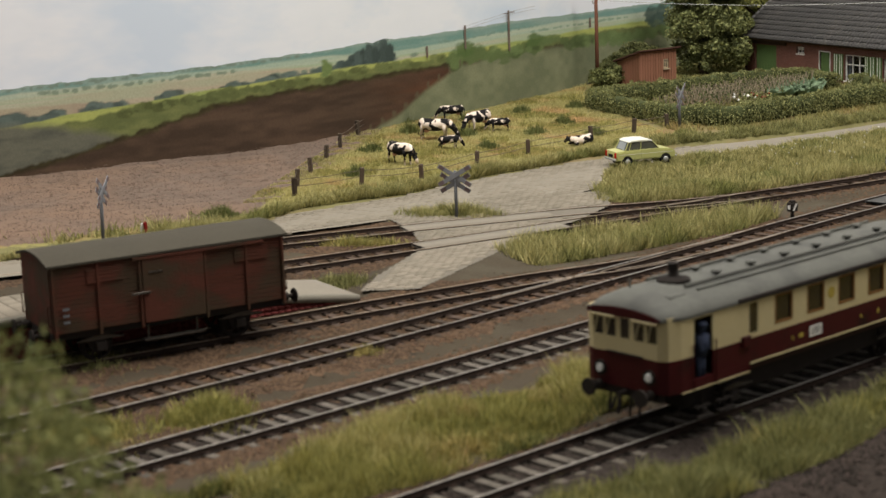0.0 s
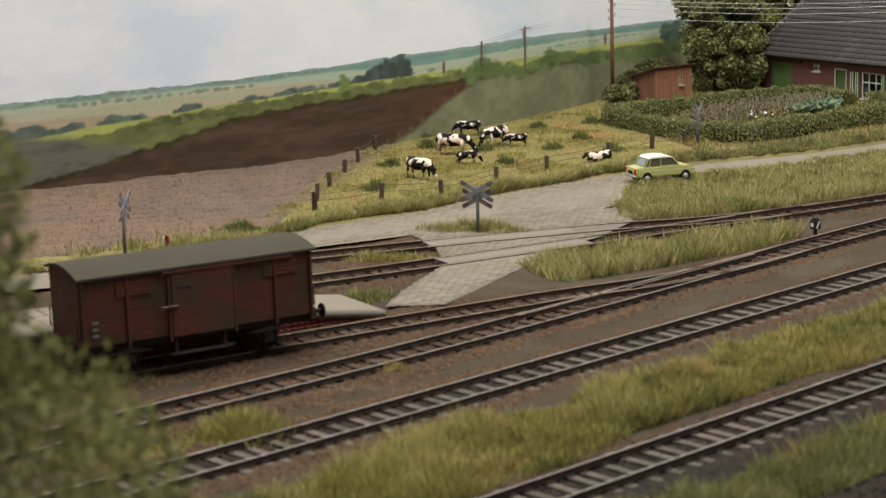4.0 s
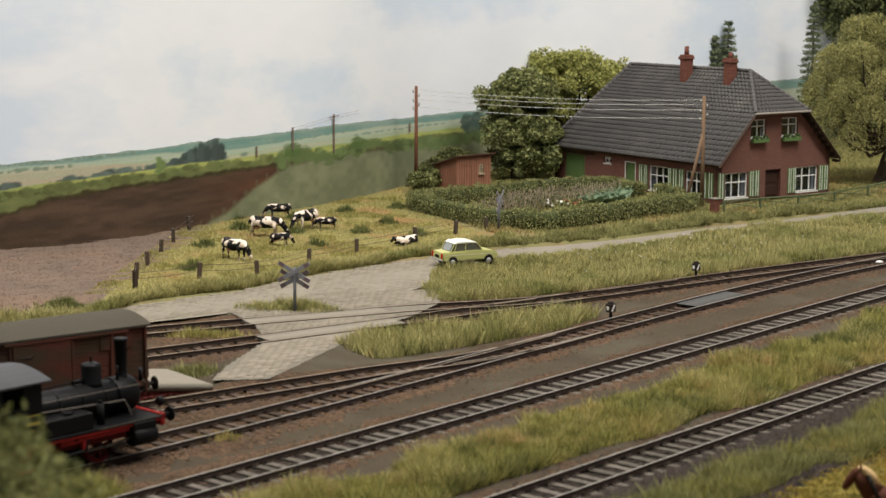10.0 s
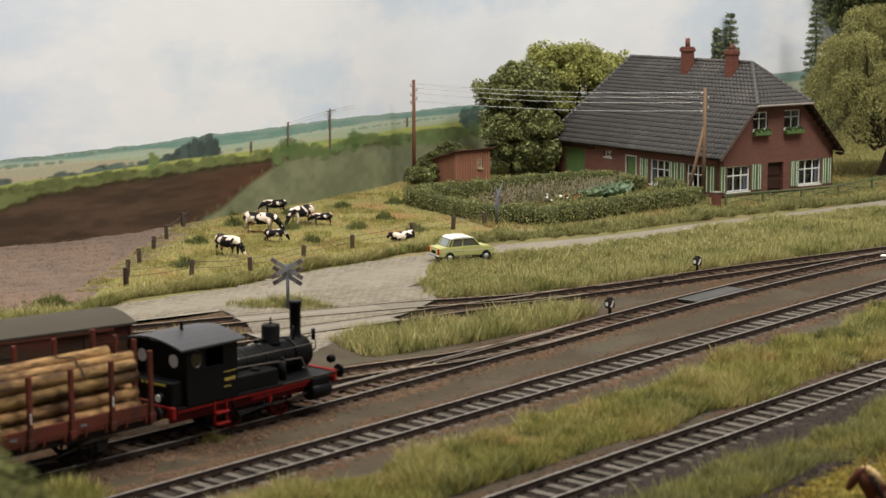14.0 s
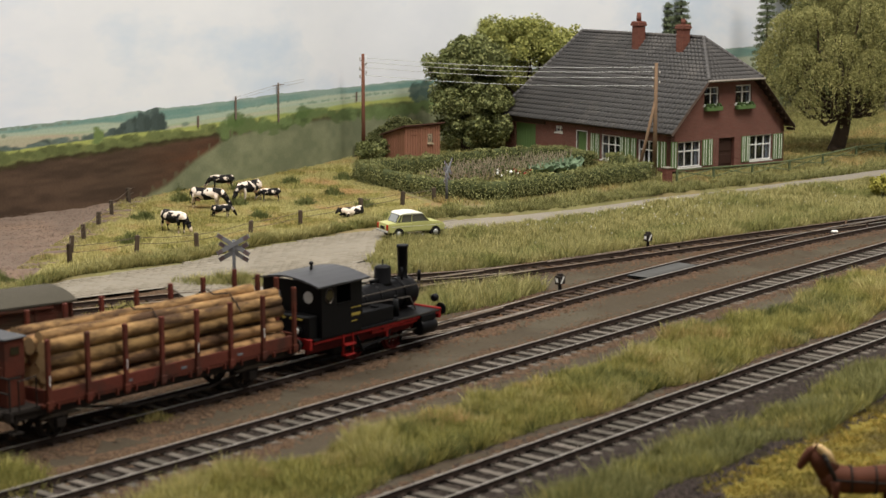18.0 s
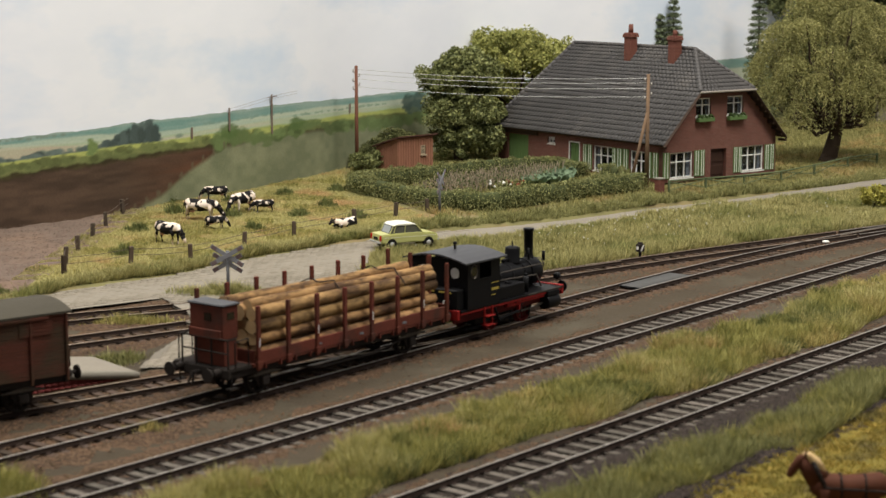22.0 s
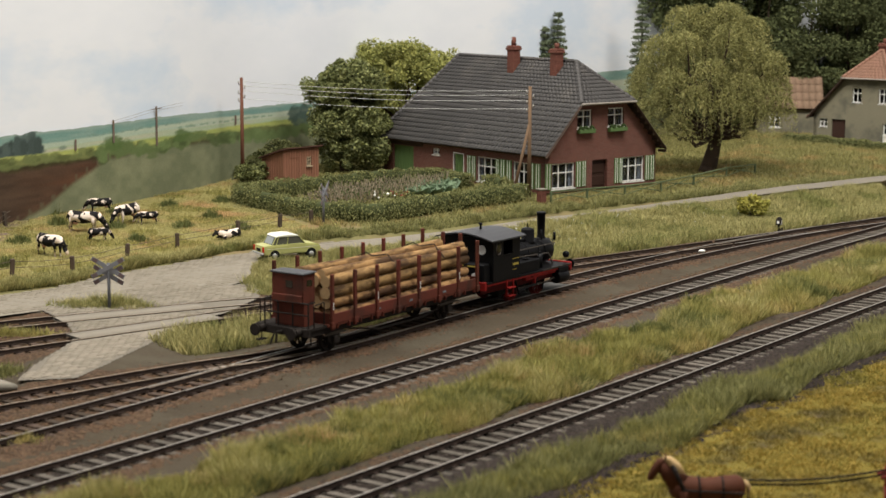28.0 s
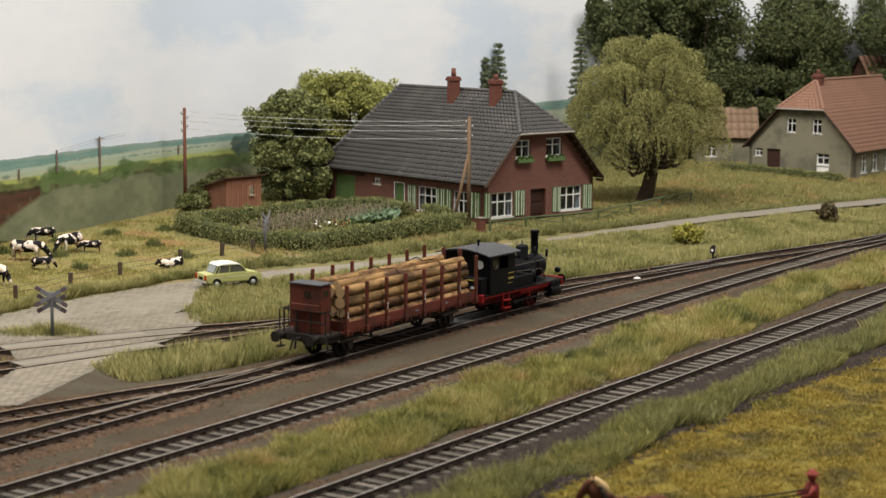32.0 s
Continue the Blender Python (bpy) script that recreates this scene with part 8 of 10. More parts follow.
def octa(r, sx=1.0, sy=1.0, sz=1.0):
    V = np.array([(r * sx, 0, 0), (-r * sx, 0, 0), (0, r * sy, 0), (0, -r * sy, 0), (0, 0, r * sz), (0, 0, -r * sz)], float)
    return V, np.array([(0, 2, 4), (2, 1, 4), (1, 3, 4), (3, 0, 4), (2, 0, 5), (1, 2, 5), (3, 1, 5), (0, 3, 5)])


build_grass()


# ---- loose stones and clods ----
M_STONE = mat("ballast_stones", (0.13, 0.078, 0.042), (0.056, 0.038, 0.025), 0.3, 3, 1.2, 0.95, bump=0, island=0.55)
M_DARKSTONE = mat("dark_ballast_stones", (0.062, 0.048, 0.038), (0.034, 0.028, 0.024), 0.3, 3, 1.2, 0.95, bump=0, island=0.5)
M_CLOD = mat("earth_clods", (0.155, 0.11, 0.082), (0.075, 0.051, 0.039), 0.4, 3, 1.2, 0.95, bump=0, island=0.5)
M_DARKCLOD = mat("dark_furrow_clods", (0.045, 0.034, 0.027), (0.022, 0.018, 0.016), 0.6, 4, 1.2, 0.95, bump=0, island=0.5)


def build_stones():
    rng = np.random.default_rng(17)
    P, offs, who = [], [], []
    for key, c in TRACKS.items():
        c = c[c[:, 0] < 48]
        n = len(c) * 34
        k = rng.integers(0, len(c), n)
        off = np.where(rng.random(n) < 0.55, rng.normal(0, 0.55, n), rng.choice([-1, 1], n) * rng.normal(1.35, 0.32, n))
        d = np.gradient(c, axis=0)
        d /= np.linalg.norm(d, axis=1)[:, None]
        q = c[k] + np.stack([-d[k, 1], d[k, 0]], 1) * off[:, None] + rng.uniform(-0.15, 0.15, (n, 2))
        P.append(q)
        offs.append(off)
        who.append(np.full(n, key == "front") | ((key == "second") & (np.abs(off) < 1.0)))
    P, OFF = np.concatenate(P), np.concatenate(offs)
    paved = inside(CROSSING, P[:, 0], P[:, 1])
    P = P[~paved]
    z = np.where(np.abs(OFF) > 1.0, -0.185, -0.235)[~paved] + rng.uniform(-0.03, 0.035, len(P))
    sc = rng.uniform(0.5, 1.35, (len(P), 3)) * np.array([1, 1, 0.75])
    WHO = np.concatenate(who)[~paved]
    turn = rng.uniform(0, 6.3, len(P))
    for dark, mt, lab in ((False, M_STONE, "loose brown ballast stones between the sleepers"), (True, M_DARKSTONE, "dark fine ballast under the two front tracks")):
        k = WHO == dark
        V, F = scatter((octa(0.05)[0], octa(0.05)[1][:4]), np.c_[P, z][k], turn[k], sc[k])
        thing("track_ballast", EYE3, lab, "gravel", kind="stuff", data=pydata("track_ballast", V, F, mt))
    n = 42000
    x, y = rng.uniform(-45, -18.6, n), rng.uniform(62, 104, n)
    k = (x < -19.5 + 0.04 * (y - 80)) & (y > interp_line(ROAD_FAR, x) + 2.4) & (y < backdrop_y(x))
    x, y = x[k], y[k]
    V, F = scatter((octa(0.045)[0], octa(0.045)[1][:4]), np.c_[x, y, height(x, y) + 0.02 + rng.uniform(-0.06, 0.08, len(x))], rng.uniform(0, 6.3, len(x)), rng.uniform(0.4, 1.3, (len(x), 3)) * np.array([1, 1, 0.7]))
    thing("field_clods", EYE3, "crumbly clods of ploughed red-brown earth", "soil", kind="stuff", data=pydata("field_clods", V, F, M_CLOD))
    # the turned furrow at the edge of the near field and the bare soil beyond it
    n = 26000
    x = rng.uniform(-6, 34, n)
    f = np.where(rng.random(n) < 0.55, np.interp(x, [-6, 3, 6, 12, 16, 20, 24, 34], [9.5, 9.2, 8.0, 7.5, 7.8, 8.4, 9.2, 10.5]) + rng.normal(0, 0.35, n), rng.uniform(1.4, 16, n))
    k = (f > 1.2) & ((x < 7) | (f < 12)) & ((f < 5) | (x < 6.5) | (np.abs(f - np.interp(x, [6, 12, 16, 20, 24, 34], [8.0, 7.5, 7.8, 8.4, 9.2, 10.5])) < 0.9))
    x, f = x[k], f[k]
    y = y_front(x) - f
    V, F = scatter((octa(0.085)[0], octa(0.085)[1][:4]), np.c_[x, y, height(x, y) + rng.uniform(-0.04, 0.05, len(x))], rng.uniform(0, 6.3, len(x)), rng.uniform(0.35, 1.5, (len(x), 3)) * np.where(f[:, None] < 5, 0.6, 1.0))
    thing("furrow_clods", EYE3, "dark crumbled clods along the turned furrow", "soil", kind="stuff", data=pydata("furrow_clods", V, F, M_DARKCLOD))


build_stones()


# ---- trees and bushes ----
M_BARK = mat("tree_bark", (0.085, 0.06, 0.042), (0.05, 0.036, 0.027), 1, 10, 1.2, 0.9, bump=0.7, stretch=(3, 3, 0.6))
M_LEAF = mat("broad_leaf_green", (0.31, 0.325, 0.135), (0.09, 0.112, 0.038), 0.5, 3, 1.3, 0.5, bump=0, island=0.6, trans=0.2)
M_SHRUBLEAF = mat("dull_shrub_leaf", (0.19, 0.195, 0.08), (0.075, 0.09, 0.034), 0.5, 3, 1.3, 0.7, bump=0, island=0.5, trans=0.15)
M_LEAF_LIGHT = mat("light_leaf_green", (0.43, 0.425, 0.14), (0.23, 0.25, 0.075), 0.4, 3, 1.3, 0.65, bump=0, island=0.45, trans=0.25)
M_LEAF_DARK = mat("dark_wood_leaf", (0.14, 0.158, 0.066), (0.05, 0.062, 0.026), 0.3, 3, 1.3, 0.85, bump=0, island=0.45, trans=0.12)
M_WILLOW = mat("willow_leaf", (0.385, 0.365, 0.145), (0.165, 0.17, 0.062), 0.5, 4, 1.3, 0.75, bump=0, island=0.5, trans=0.25)
M_NEARLEAF = mat("near_willow_leaf", (0.27, 0.275, 0.105), (0.12, 0.135, 0.05), 0.6, 3, 1.3, 0.8, bump=0, island=0.45, trans=0.25)
M_SPRUCE = mat("spruce_needles", (0.17, 0.2, 0.115), (0.075, 0.095, 0.055), 0.6, 3, 1.3, 0.85, bump=0, island=0.4)
M_HEDGE = mat("clipped_hedge_leaf", (0.29, 0.29, 0.122), (0.14, 0.155, 0.06), 0.8, 4, 1.3, 0.75, bump=0, island=0.5, trans=0.18)
# dark green of the hedge core: shade between the leaves, put into the colour
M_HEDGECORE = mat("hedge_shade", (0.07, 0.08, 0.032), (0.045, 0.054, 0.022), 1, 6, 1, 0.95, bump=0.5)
M_YBUSH = mat("yellow_bush_leaf", (0.42, 0.38, 0.09), (0.27, 0.27, 0.06), 1, 4, 1.2, 0.8, bump=0, island=0.35, trans=0.2)
M_BROWNBUSH = mat("brown_bush_leaf", (0.16, 0.12, 0.06), (0.085, 0.075, 0.035), 1, 4, 1.2, 0.8, bump=0, island=0.35, trans=0.15)


def leaf_cloud(points, size, rng, droop=0.0):
    """Verts and quads for small leaves at the given points."""
    n = len(points)
    u = rng.normal(0, 1, (n, 3))
    u[:, 2] = u[:, 2] * (1 - droop) - droop * 1.6
    u /= np.linalg.norm(u, axis=1)[:, None]
    v = np.cross(u, rng.normal(0, 1, (n, 3)))
    v /= np.linalg.norm(v, axis=1)[:, None]
    s = size * rng.uniform(0.6, 1.4, n)[:, None]
    a, b = u * s * (0.8 + droop), v * s * (0.5 - 0.18 * droop)
    V = np.stack([points - a, points + b, points + a, points - b], 1)
    F = np.arange(n * 4).reshape(n, 4)
    return V.reshape(-1, 3), F


def limb(bm, a, b, r0, r1, rng, parts=4, wob=0.12):
    a, b = Vector(a), Vector(b)
    pts = [a.lerp(b, i / parts) + Vector((rng.uniform(-1, 1), rng.uniform(-1, 1), rng.uniform(-0.4, 0.4))) * wob * (b - a).length / parts * (0 < i < parts) for i in range(parts + 1)]
    for i in range(parts):
        rod(bm, pts[i], pts[i + 1], r0 + (r1 - r0) * i / parts, r0 + (r1 - r0) * (i + 1) / parts, 7, cap=i in (0, parts - 1))
    return pts


def build_tree(name, m, label, trunk_h, r0, blobs, leaves, size, mt, seed, clumps=70, spread=0.55, category="tree", limbs=7, shell=0.4):
    """Trunk, limbs and a crown of leaf clumps; blobs: (x, y, z, rx, ry, rz) of the crown."""
    rng = np.random.default_rng(seed)
    rnd = random.Random(seed)
    t = thing(name, m, label, category)
    tops = []
    weights = np.array([b[3] * b[4] * b[5] for b in blobs]) ** 0.7
    pick = rng.choice(len(blobs), clumps, p=weights / weights.sum())
    cs, rs = [], []
    for q in pick:
        b = np.array(blobs[q])
        d = rng.normal(0, 1, 3)
        d /= np.linalg.norm(d)
        d[2] = abs(d[2]) if rng.random() < 0.6 else d[2]
        c = b[:3] + d * b[3:] * rng.uniform(0.55, 1.0)
        cs.append(c)
        rs.append(spread * rng.uniform(0.6, 1.3))
    cs, rs = np.array(cs), np.array(rs)
    per = leaves // clumps
    off = rng.normal(0, 1, (clumps, per, 3))
    off /= np.linalg.norm(off, axis=2)[..., None]
    off *= (rng.random((clumps, per, 1)) ** shell) * rs[:, None, None]
    P = (cs[:, None] + off).reshape(-1, 3)
    P = P[P[:, 2] > 0.15]
    part("crown", pydata("crown", *leaf_cloud(P, size, rng), mt), None, t)
    if r0:
        bm = B()
        limb(bm, (0, 0, -0.2), (0, 0, trunk_h), r0, r0 * 0.65, rnd, 4, 0.08)
        for i in range(limbs):
            c = cs[rnd.randrange(clumps)]
            limb(bm, (0, 0, trunk_h * rnd.uniform(0.75, 1.0)), tuple(c * 0.9), r0 * 0.45, r0 * 0.08, rnd)
        part("trunk", bm, M_BARK, t)
    return t


def g(x, y):
    return float(height(np.array([x]), np.array([y]))[0])


build_tree("broadleaf_tree", at(-1.1, 119.5, g(-1.1, 119.5)), "full dark green broadleaf tree beside the farmhouse", 2.6, 0.35,
           [(0, 0, 4.7, 2.3, 1.8, 2.4), (-1.2, 0, 5.0, 1.6, 1.4, 1.9), (1.2, 0, 5.2, 1.7, 1.5, 2.0), (0.3, 0, 6.4, 1.8, 1.4, 1.4), (-0.6, -0.3, 2.8, 1.8, 1.5, 1.9), (1.3, -0.3, 2.5, 2.0, 1.6, 2.0), (0.5, 0, 1.3, 2.1, 1.4, 1.1)], 60000, 0.125, M_LEAF, 21, 290, 0.56)
build_tree("broadleaf_tree", at(3.4, 128.4, g(3.4, 128.4)), "light green broadleaf tree behind the farmhouse roof", 2.6, 0.35,
           [(-0.9, 0, 5.9, 3.7, 2.4, 2.5), (1.9, 0, 6.2, 2.7, 2.0, 1.7), (-3.2, 0.5, 5.8, 2.3, 2.0, 2.1), (-0.6, 0, 7.5, 1.7, 1.4, 0.9), (-2.2, 0, 4.2, 2.6, 1.8, 2.2)], 46000, 0.12, M_LEAF_LIGHT, 22, 240, 0.6)
for i, (x, y, s) in enumerate(((-6.9, 117.5, 0.75), (-5.9, 118.5, 0.9), (-7.4, 116.5, 0.6), (-4.5, 119.2, 0.75), (-6.4, 117.2, 0.7), (-5.2, 119.2, 0.85))):
    build_tree("shrub", at(x, y, g(x, y)) @ Matrix.Scale(s, 4), "dense green shrub behind the shed", 0.9, 0.1,
               [(0, 0, 1.2, 1.2, 1.0, 1.0), (0.3, 0, 1.9, 0.8, 0.8, 0.7)], 6400, 0.095, M_SHRUBLEAF, 30 + i, 44, 0.36, "shrub", 4)
for i, (x, y) in enumerate(((-6.7, 115.3), (-7.3, 114.0))):
    build_tree("shrub", at(x, y, g(x, y)), "small dark green bush beside the shed", 0.3, 0.05, [(0, 0, 0.7, 0.6, 0.5, 0.7)], 1700, 0.1, M_LEAF, 38 + i, 14, 0.3, "shrub", 3)

DARKWOOD = [(27.5, 151.5, 1.15), (31.0, 153.5, 1.2), (35.0, 153.8, 1.25), (38.8, 155.0, 1.2), (42.5, 153.5, 1.3), (44.6, 156.4, 1.25), (47.0, 160.4, 1.2), (51.5, 163.0, 1.3), (54.5, 157.5, 1.3), (60.0, 158.0, 1.3), (33.0, 156.8, 1.3), (45.0, 158.5, 1.4), (66, 158, 1.3)]
first = None
for i, (x, y, s) in enumerate(DARKWOOD):
    if i < 4:
        first = build_tree("forest_tree", at(x, y, g(x, y)) @ Matrix.Scale(s, 4), "dark green forest tree at the edge of the wood", 3.0, 0.3,
                           [(0, 0, 8.0, 2.7, 2.4, 4.0), (0.8, -0.6, 5.0, 2.7, 2.4, 3.2), (-0.9, -0.3, 10.5, 1.9, 1.9, 2.2), (0, -0.5, 2.2, 2.5, 2.0, 2.2)], 22000, 0.14, M_LEAF_DARK, 40 + i, 44, 1.1, shell=0.22)
        tagged(first, group="forest edge")
    else:
        copy_thing(first, at(x, y, g(x, y), i * 77))


def build_willow(m, label, mt, seed):
    """A weeping willow: a forked trunk under hanging curtains of fine leaves that fall from many rounded heads."""
    rng = np.random.default_rng(seed)
    rnd = random.Random(seed)
    t = thing("willow_tree", m, label, "tree")
    heads = [(-1.8, 0.4, 9.9, 1.3), (0.9, -0.3, 10.1, 1.5), (-0.4, 0.2, 9.4, 1.4), (2.5, 0.5, 9.1, 1.5), (-3.3, -0.4, 8.0, 1.5), (3.8, -0.2, 7.3, 1.4), (-2.0, -1.6, 8.4, 1.4), (0.8, -1.9, 8.8, 1.4), (2.5, -1.8, 7.6, 1.4),
             (-4.2, 0.3, 6.2, 1.3), (4.4, 0.6, 5.6, 1.1), (-2.9, -2.2, 6.3, 1.3), (-0.5, -2.8, 7.0, 1.3), (1.6, -2.9, 6.2, 1.2), (3.2, -2.0, 5.6, 1.2), (-0.2, 2.2, 8.6, 1.8), (-3.2, 2.0, 6.6, 1.6), (3.0, 2.2, 6.6, 1.6),
             (-1.5, -3.1, 5.0, 1.2), (0.6, -3.3, 4.9, 1.1), (-3.6, -1.6, 4.8, 1.2), (-4.6, -0.6, 4.4, 1.0), (4.5, -0.8, 4.4, 0.9), (2.6, -2.8, 4.4, 1.0), (-2.6, -2.9, 3.7, 1.0), (1.2, 2.6, 5.4, 1.5)]
    heads = [(x * 1.04 + 0.25, y, z * 1.06 + 0.2 * math.sin(x * 3.1), r * 0.82) for x, y, z, r in heads]
    heads += [(-4.9, -0.2, 2.9, 0.7), (-4.0, -1.4, 2.8, 0.7), (-0.6, 0.2, 11.0, 0.7), (1.6, 0.2, 11.1, 0.6)]
    bm = B()
    fork = limb(bm, (0, 0, -0.3), (0.75, 0, 2.5), 0.6, 0.42, rnd, 4, 0.12)[-1]
    for x, y, z, r in heads[:-4]:
        knee = Vector((x * 0.45 + 0.2, y * 0.5, z * 0.52))
        limb(bm, fork, knee, 0.26, 0.13, rnd, 3, 0.25)
        limb(bm, knee, (x, y, z + r * 0.3), 0.12, 0.03, rnd, 4, 0.25)
    part("trunk", bm, M_BARK, t)
    P = []
    share = np.array([h[3] ** 2 for h in heads])
    for q in rng.choice(len(heads), 3700, p=share / share.sum()):
        x, y, z, r = heads[q]
        a, u = rng.uniform(0, 2 * np.pi), rng.random() ** 0.5
        bx, by, bz = x + r * u * math.cos(a), y + r * u * math.sin(a), z + r * 0.75 * math.sqrt(1 - 0.96 * u * u) * rng.uniform(0.75, 1.05)
        fall = rng.uniform(0.6, 1.6) + 3.4 * u * rng.random() ** 1.5
        n = 33
        w = rng.random(n)
        out = 0.32 * np.sin(w * 1.8) * (0.4 + u)
        zz = np.maximum(bz - fall * w, rng.uniform(0.6, 1.9))
        P.append(np.stack([bx + math.cos(a) * out + rng.normal(0, 0.06, n), by + math.sin(a) * out + rng.normal(0, 0.06, n), zz], 1))
    part("crown", pydata("crown", *leaf_cloud(np.concatenate(P), 0.06, rng, 0.45), mt), None, t)
    return t


build_willow(at(23.6, 119.8, g(23.6, 119.8)), "yellow-green weeping willow on the lawn", M_WILLOW, 51)


def build_near_tree(x, y):
    """A loose bushy tree at the front edge: leaves fill a lumpy outline of revolution."""
    rng = np.random.default_rng(52)
    t = thing("front_tree", at(x, y, g(x, y)), "olive-green bushy tree at the front edge of the layout", "tree")
    n = 60000
    z = rng.uniform(0.5, 14.4, n)
    a = rng.uniform(0, 2 * np.pi, n)
    lump = vnoise(a * 2.4 + 20, z * 0.75, 55) * 0.65 + vnoise(a * 6.0 + 20, z * 1.9, 56) * 0.35
    R = np.interp(z, [0.5, 3, 6.3, 7.1, 7.6, 8.0, 8.4, 9.1, 10.3, 11.8, 12.8, 13.6, 14.2], [4.0, 5.6, 5.9, 5.6, 5.0, 4.1, 3.2, 3.15, 3.3, 3.1, 2.7, 1.9, 0.5]) * (0.66 + 0.36 * lump)
    r = R * rng.random(n) ** 0.28
    P = np.stack([r * np.cos(a), r * np.sin(a), z + rng.normal(0, 0.1, n)], 1)
    part("crown", pydata("crown", *leaf_cloud(P, 0.085, rng, 0.3), M_NEARLEAF), None, t)
    rnd = random.Random(7)
    bm = B()
    limb(bm, (0, 0, -0.3), (0.1, 0, 9.5), 0.3, 0.12, rnd, 6, 0.06)
    for i in range(9):
        limb(bm, (0, 0, 1.5 + i * 0.8), (2.2 * math.cos(i * 2.4), 2.2 * math.sin(i * 2.4), 3.4 + i * 0.9), 0.12, 0.03, rnd)
    part("trunk", bm, M_BARK, t)


build_near_tree(-10.9, 21.0)



def build_spruce(m, h, r, label, seed):
    rng = np.random.default_rng(seed)
    t = thing("spruce_tree", m, label, "tree")
    bm = B()
    rod(bm, (0, 0, -0.2), (0, 0, h * 0.96), 0.2, 0.03, 7)
    part("trunk", bm, M_BARK, t)
    P = []
    tiers = int(h / 0.55)
    for i in range(tiers):
        z = h * (0.1 + 0.9 * i / tiers)
        rr = r * (1 - i / tiers) ** 0.8 * rng.uniform(0.85, 1.15) + 0.1
        for b in range(9):
            a = b * math.tau / 9 + i * 0.7
            q = np.sqrt(rng.random(34))
            P.append(np.stack([np.cos(a) * rr * q + rng.normal(0, 0.1, 34), np.sin(a) * rr * q + rng.normal(0, 0.1, 34), z - 0.25 * q * rr + rng.normal(0, 0.08, 34)], 1))
    part("crown", pydata("crown", *leaf_cloud(np.concatenate(P), 0.12, rng, 0.1), M_SPRUCE), None, t)


build_spruce(at(15.9, 144.0, g(16, 144)), 10.6, 1.6, "slim dark spruce behind the farmhouse", 61)
build_spruce(at(14.8, 143.5, g(15, 143)), 9.4, 1.0, "lower slim spruce behind the farmhouse", 62)
build_spruce(at(23.2, 147.0, g(23, 147)), 11.8, 1.5, "tall dark spruce beside the wood", 63)
build_tree("yellow_bush", at(23.4, 103.7, g(23.4, 103.7)), "round yellow-flowering bush beside the lane", 0.3, 0.05, [(0, 0, 0.65, 0.85, 0.75, 0.7), (0.5, 0, 0.6, 0.6, 0.5, 0.6)], 3600, 0.1, M_YBUSH, 71, 30, 0.28, "shrub", 3)
build_tree("brown_bush", at(35.2, 114.3, g(35.2, 114.3)), "brownish round bush beside the lane", 0.3, 0.05, [(0, 0, 0.6, 0.7, 0.6, 0.65)], 2200, 0.1, M_BROWNBUSH, 72, 20, 0.26, "shrub", 3)


def build_hedge(path, label, hgt=1.03, half=0.5, seed=81, closed=False):
    """A clipped hedge along a path: a core coloured dark as the shade inside, under a skin of leaves."""
    rng = np.random.default_rng(seed)
    p = np.array(path, float)
    s = np.r_[0, np.cumsum(np.hypot(*np.diff(p, axis=0).T))]
    q = np.arange(0, s[-1], 0.2)
    c = np.stack([np.interp(q, s, p[:, 0]), np.interp(q, s, p[:, 1])], 1)
    k = np.array([0.1, 0.2, 0.4, 0.2, 0.1])
    for _ in range(6):
        c[2:-2] = np.stack([np.convolve(c[:, 0], k, "valid"), np.convolve(c[:, 1], k, "valid")], 1)
    t = thing("hedge", EYE3, label, "hedge")
    z = height(c[:, 0], c[:, 1])
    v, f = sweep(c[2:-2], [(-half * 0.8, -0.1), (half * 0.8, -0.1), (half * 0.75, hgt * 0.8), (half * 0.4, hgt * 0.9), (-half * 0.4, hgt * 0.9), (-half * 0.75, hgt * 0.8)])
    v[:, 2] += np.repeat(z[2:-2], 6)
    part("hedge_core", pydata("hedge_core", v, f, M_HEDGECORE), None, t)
    n = int(s[-1] * 1100)
    i = rng.integers(0, len(c), n)
    a = rng.uniform(-0.15, np.pi + 0.15, n)
    d = np.gradient(c, axis=0)
    d /= np.linalg.norm(d, axis=1)[:, None]
    nn = np.stack([-d[i, 1], d[i, 0]], 1)
    ca, sa = np.cos(a), np.sin(a)
    end = (i < 3) | (i > len(c) - 4)
    ca = np.where(end, ca * rng.uniform(0, 1, n), ca)
    ex = np.sign(ca) * np.abs(ca) ** 0.45 * half * rng.uniform(0.85, 1.1, n)
    lump = 1 + 0.2 * (vnoise(c[i, 0] * 1.4, c[i, 1] * 1.4, seed) - 0.5) + 0.34 * (vnoise(c[i, 0] * 3 + ex, c[i, 1] * 3 + a, seed + 2) - 0.5)
    P = np.c_[c[i] + nn * ex[:, None] * lump[:, None] + rng.normal(0, 0.05, (n, 2)), z[i] + np.maximum(0.02, np.abs(sa) ** 0.5 * hgt * lump * rng.uniform(0.3, 1.03, n) ** np.where(np.abs(ca) > 0.5, 1.0, 0.15))]
    part("hedge_leaves", pydata("hedge_leaves", *leaf_cloud(P, 0.065, rng), M_HEDGE), None, t)
    return t


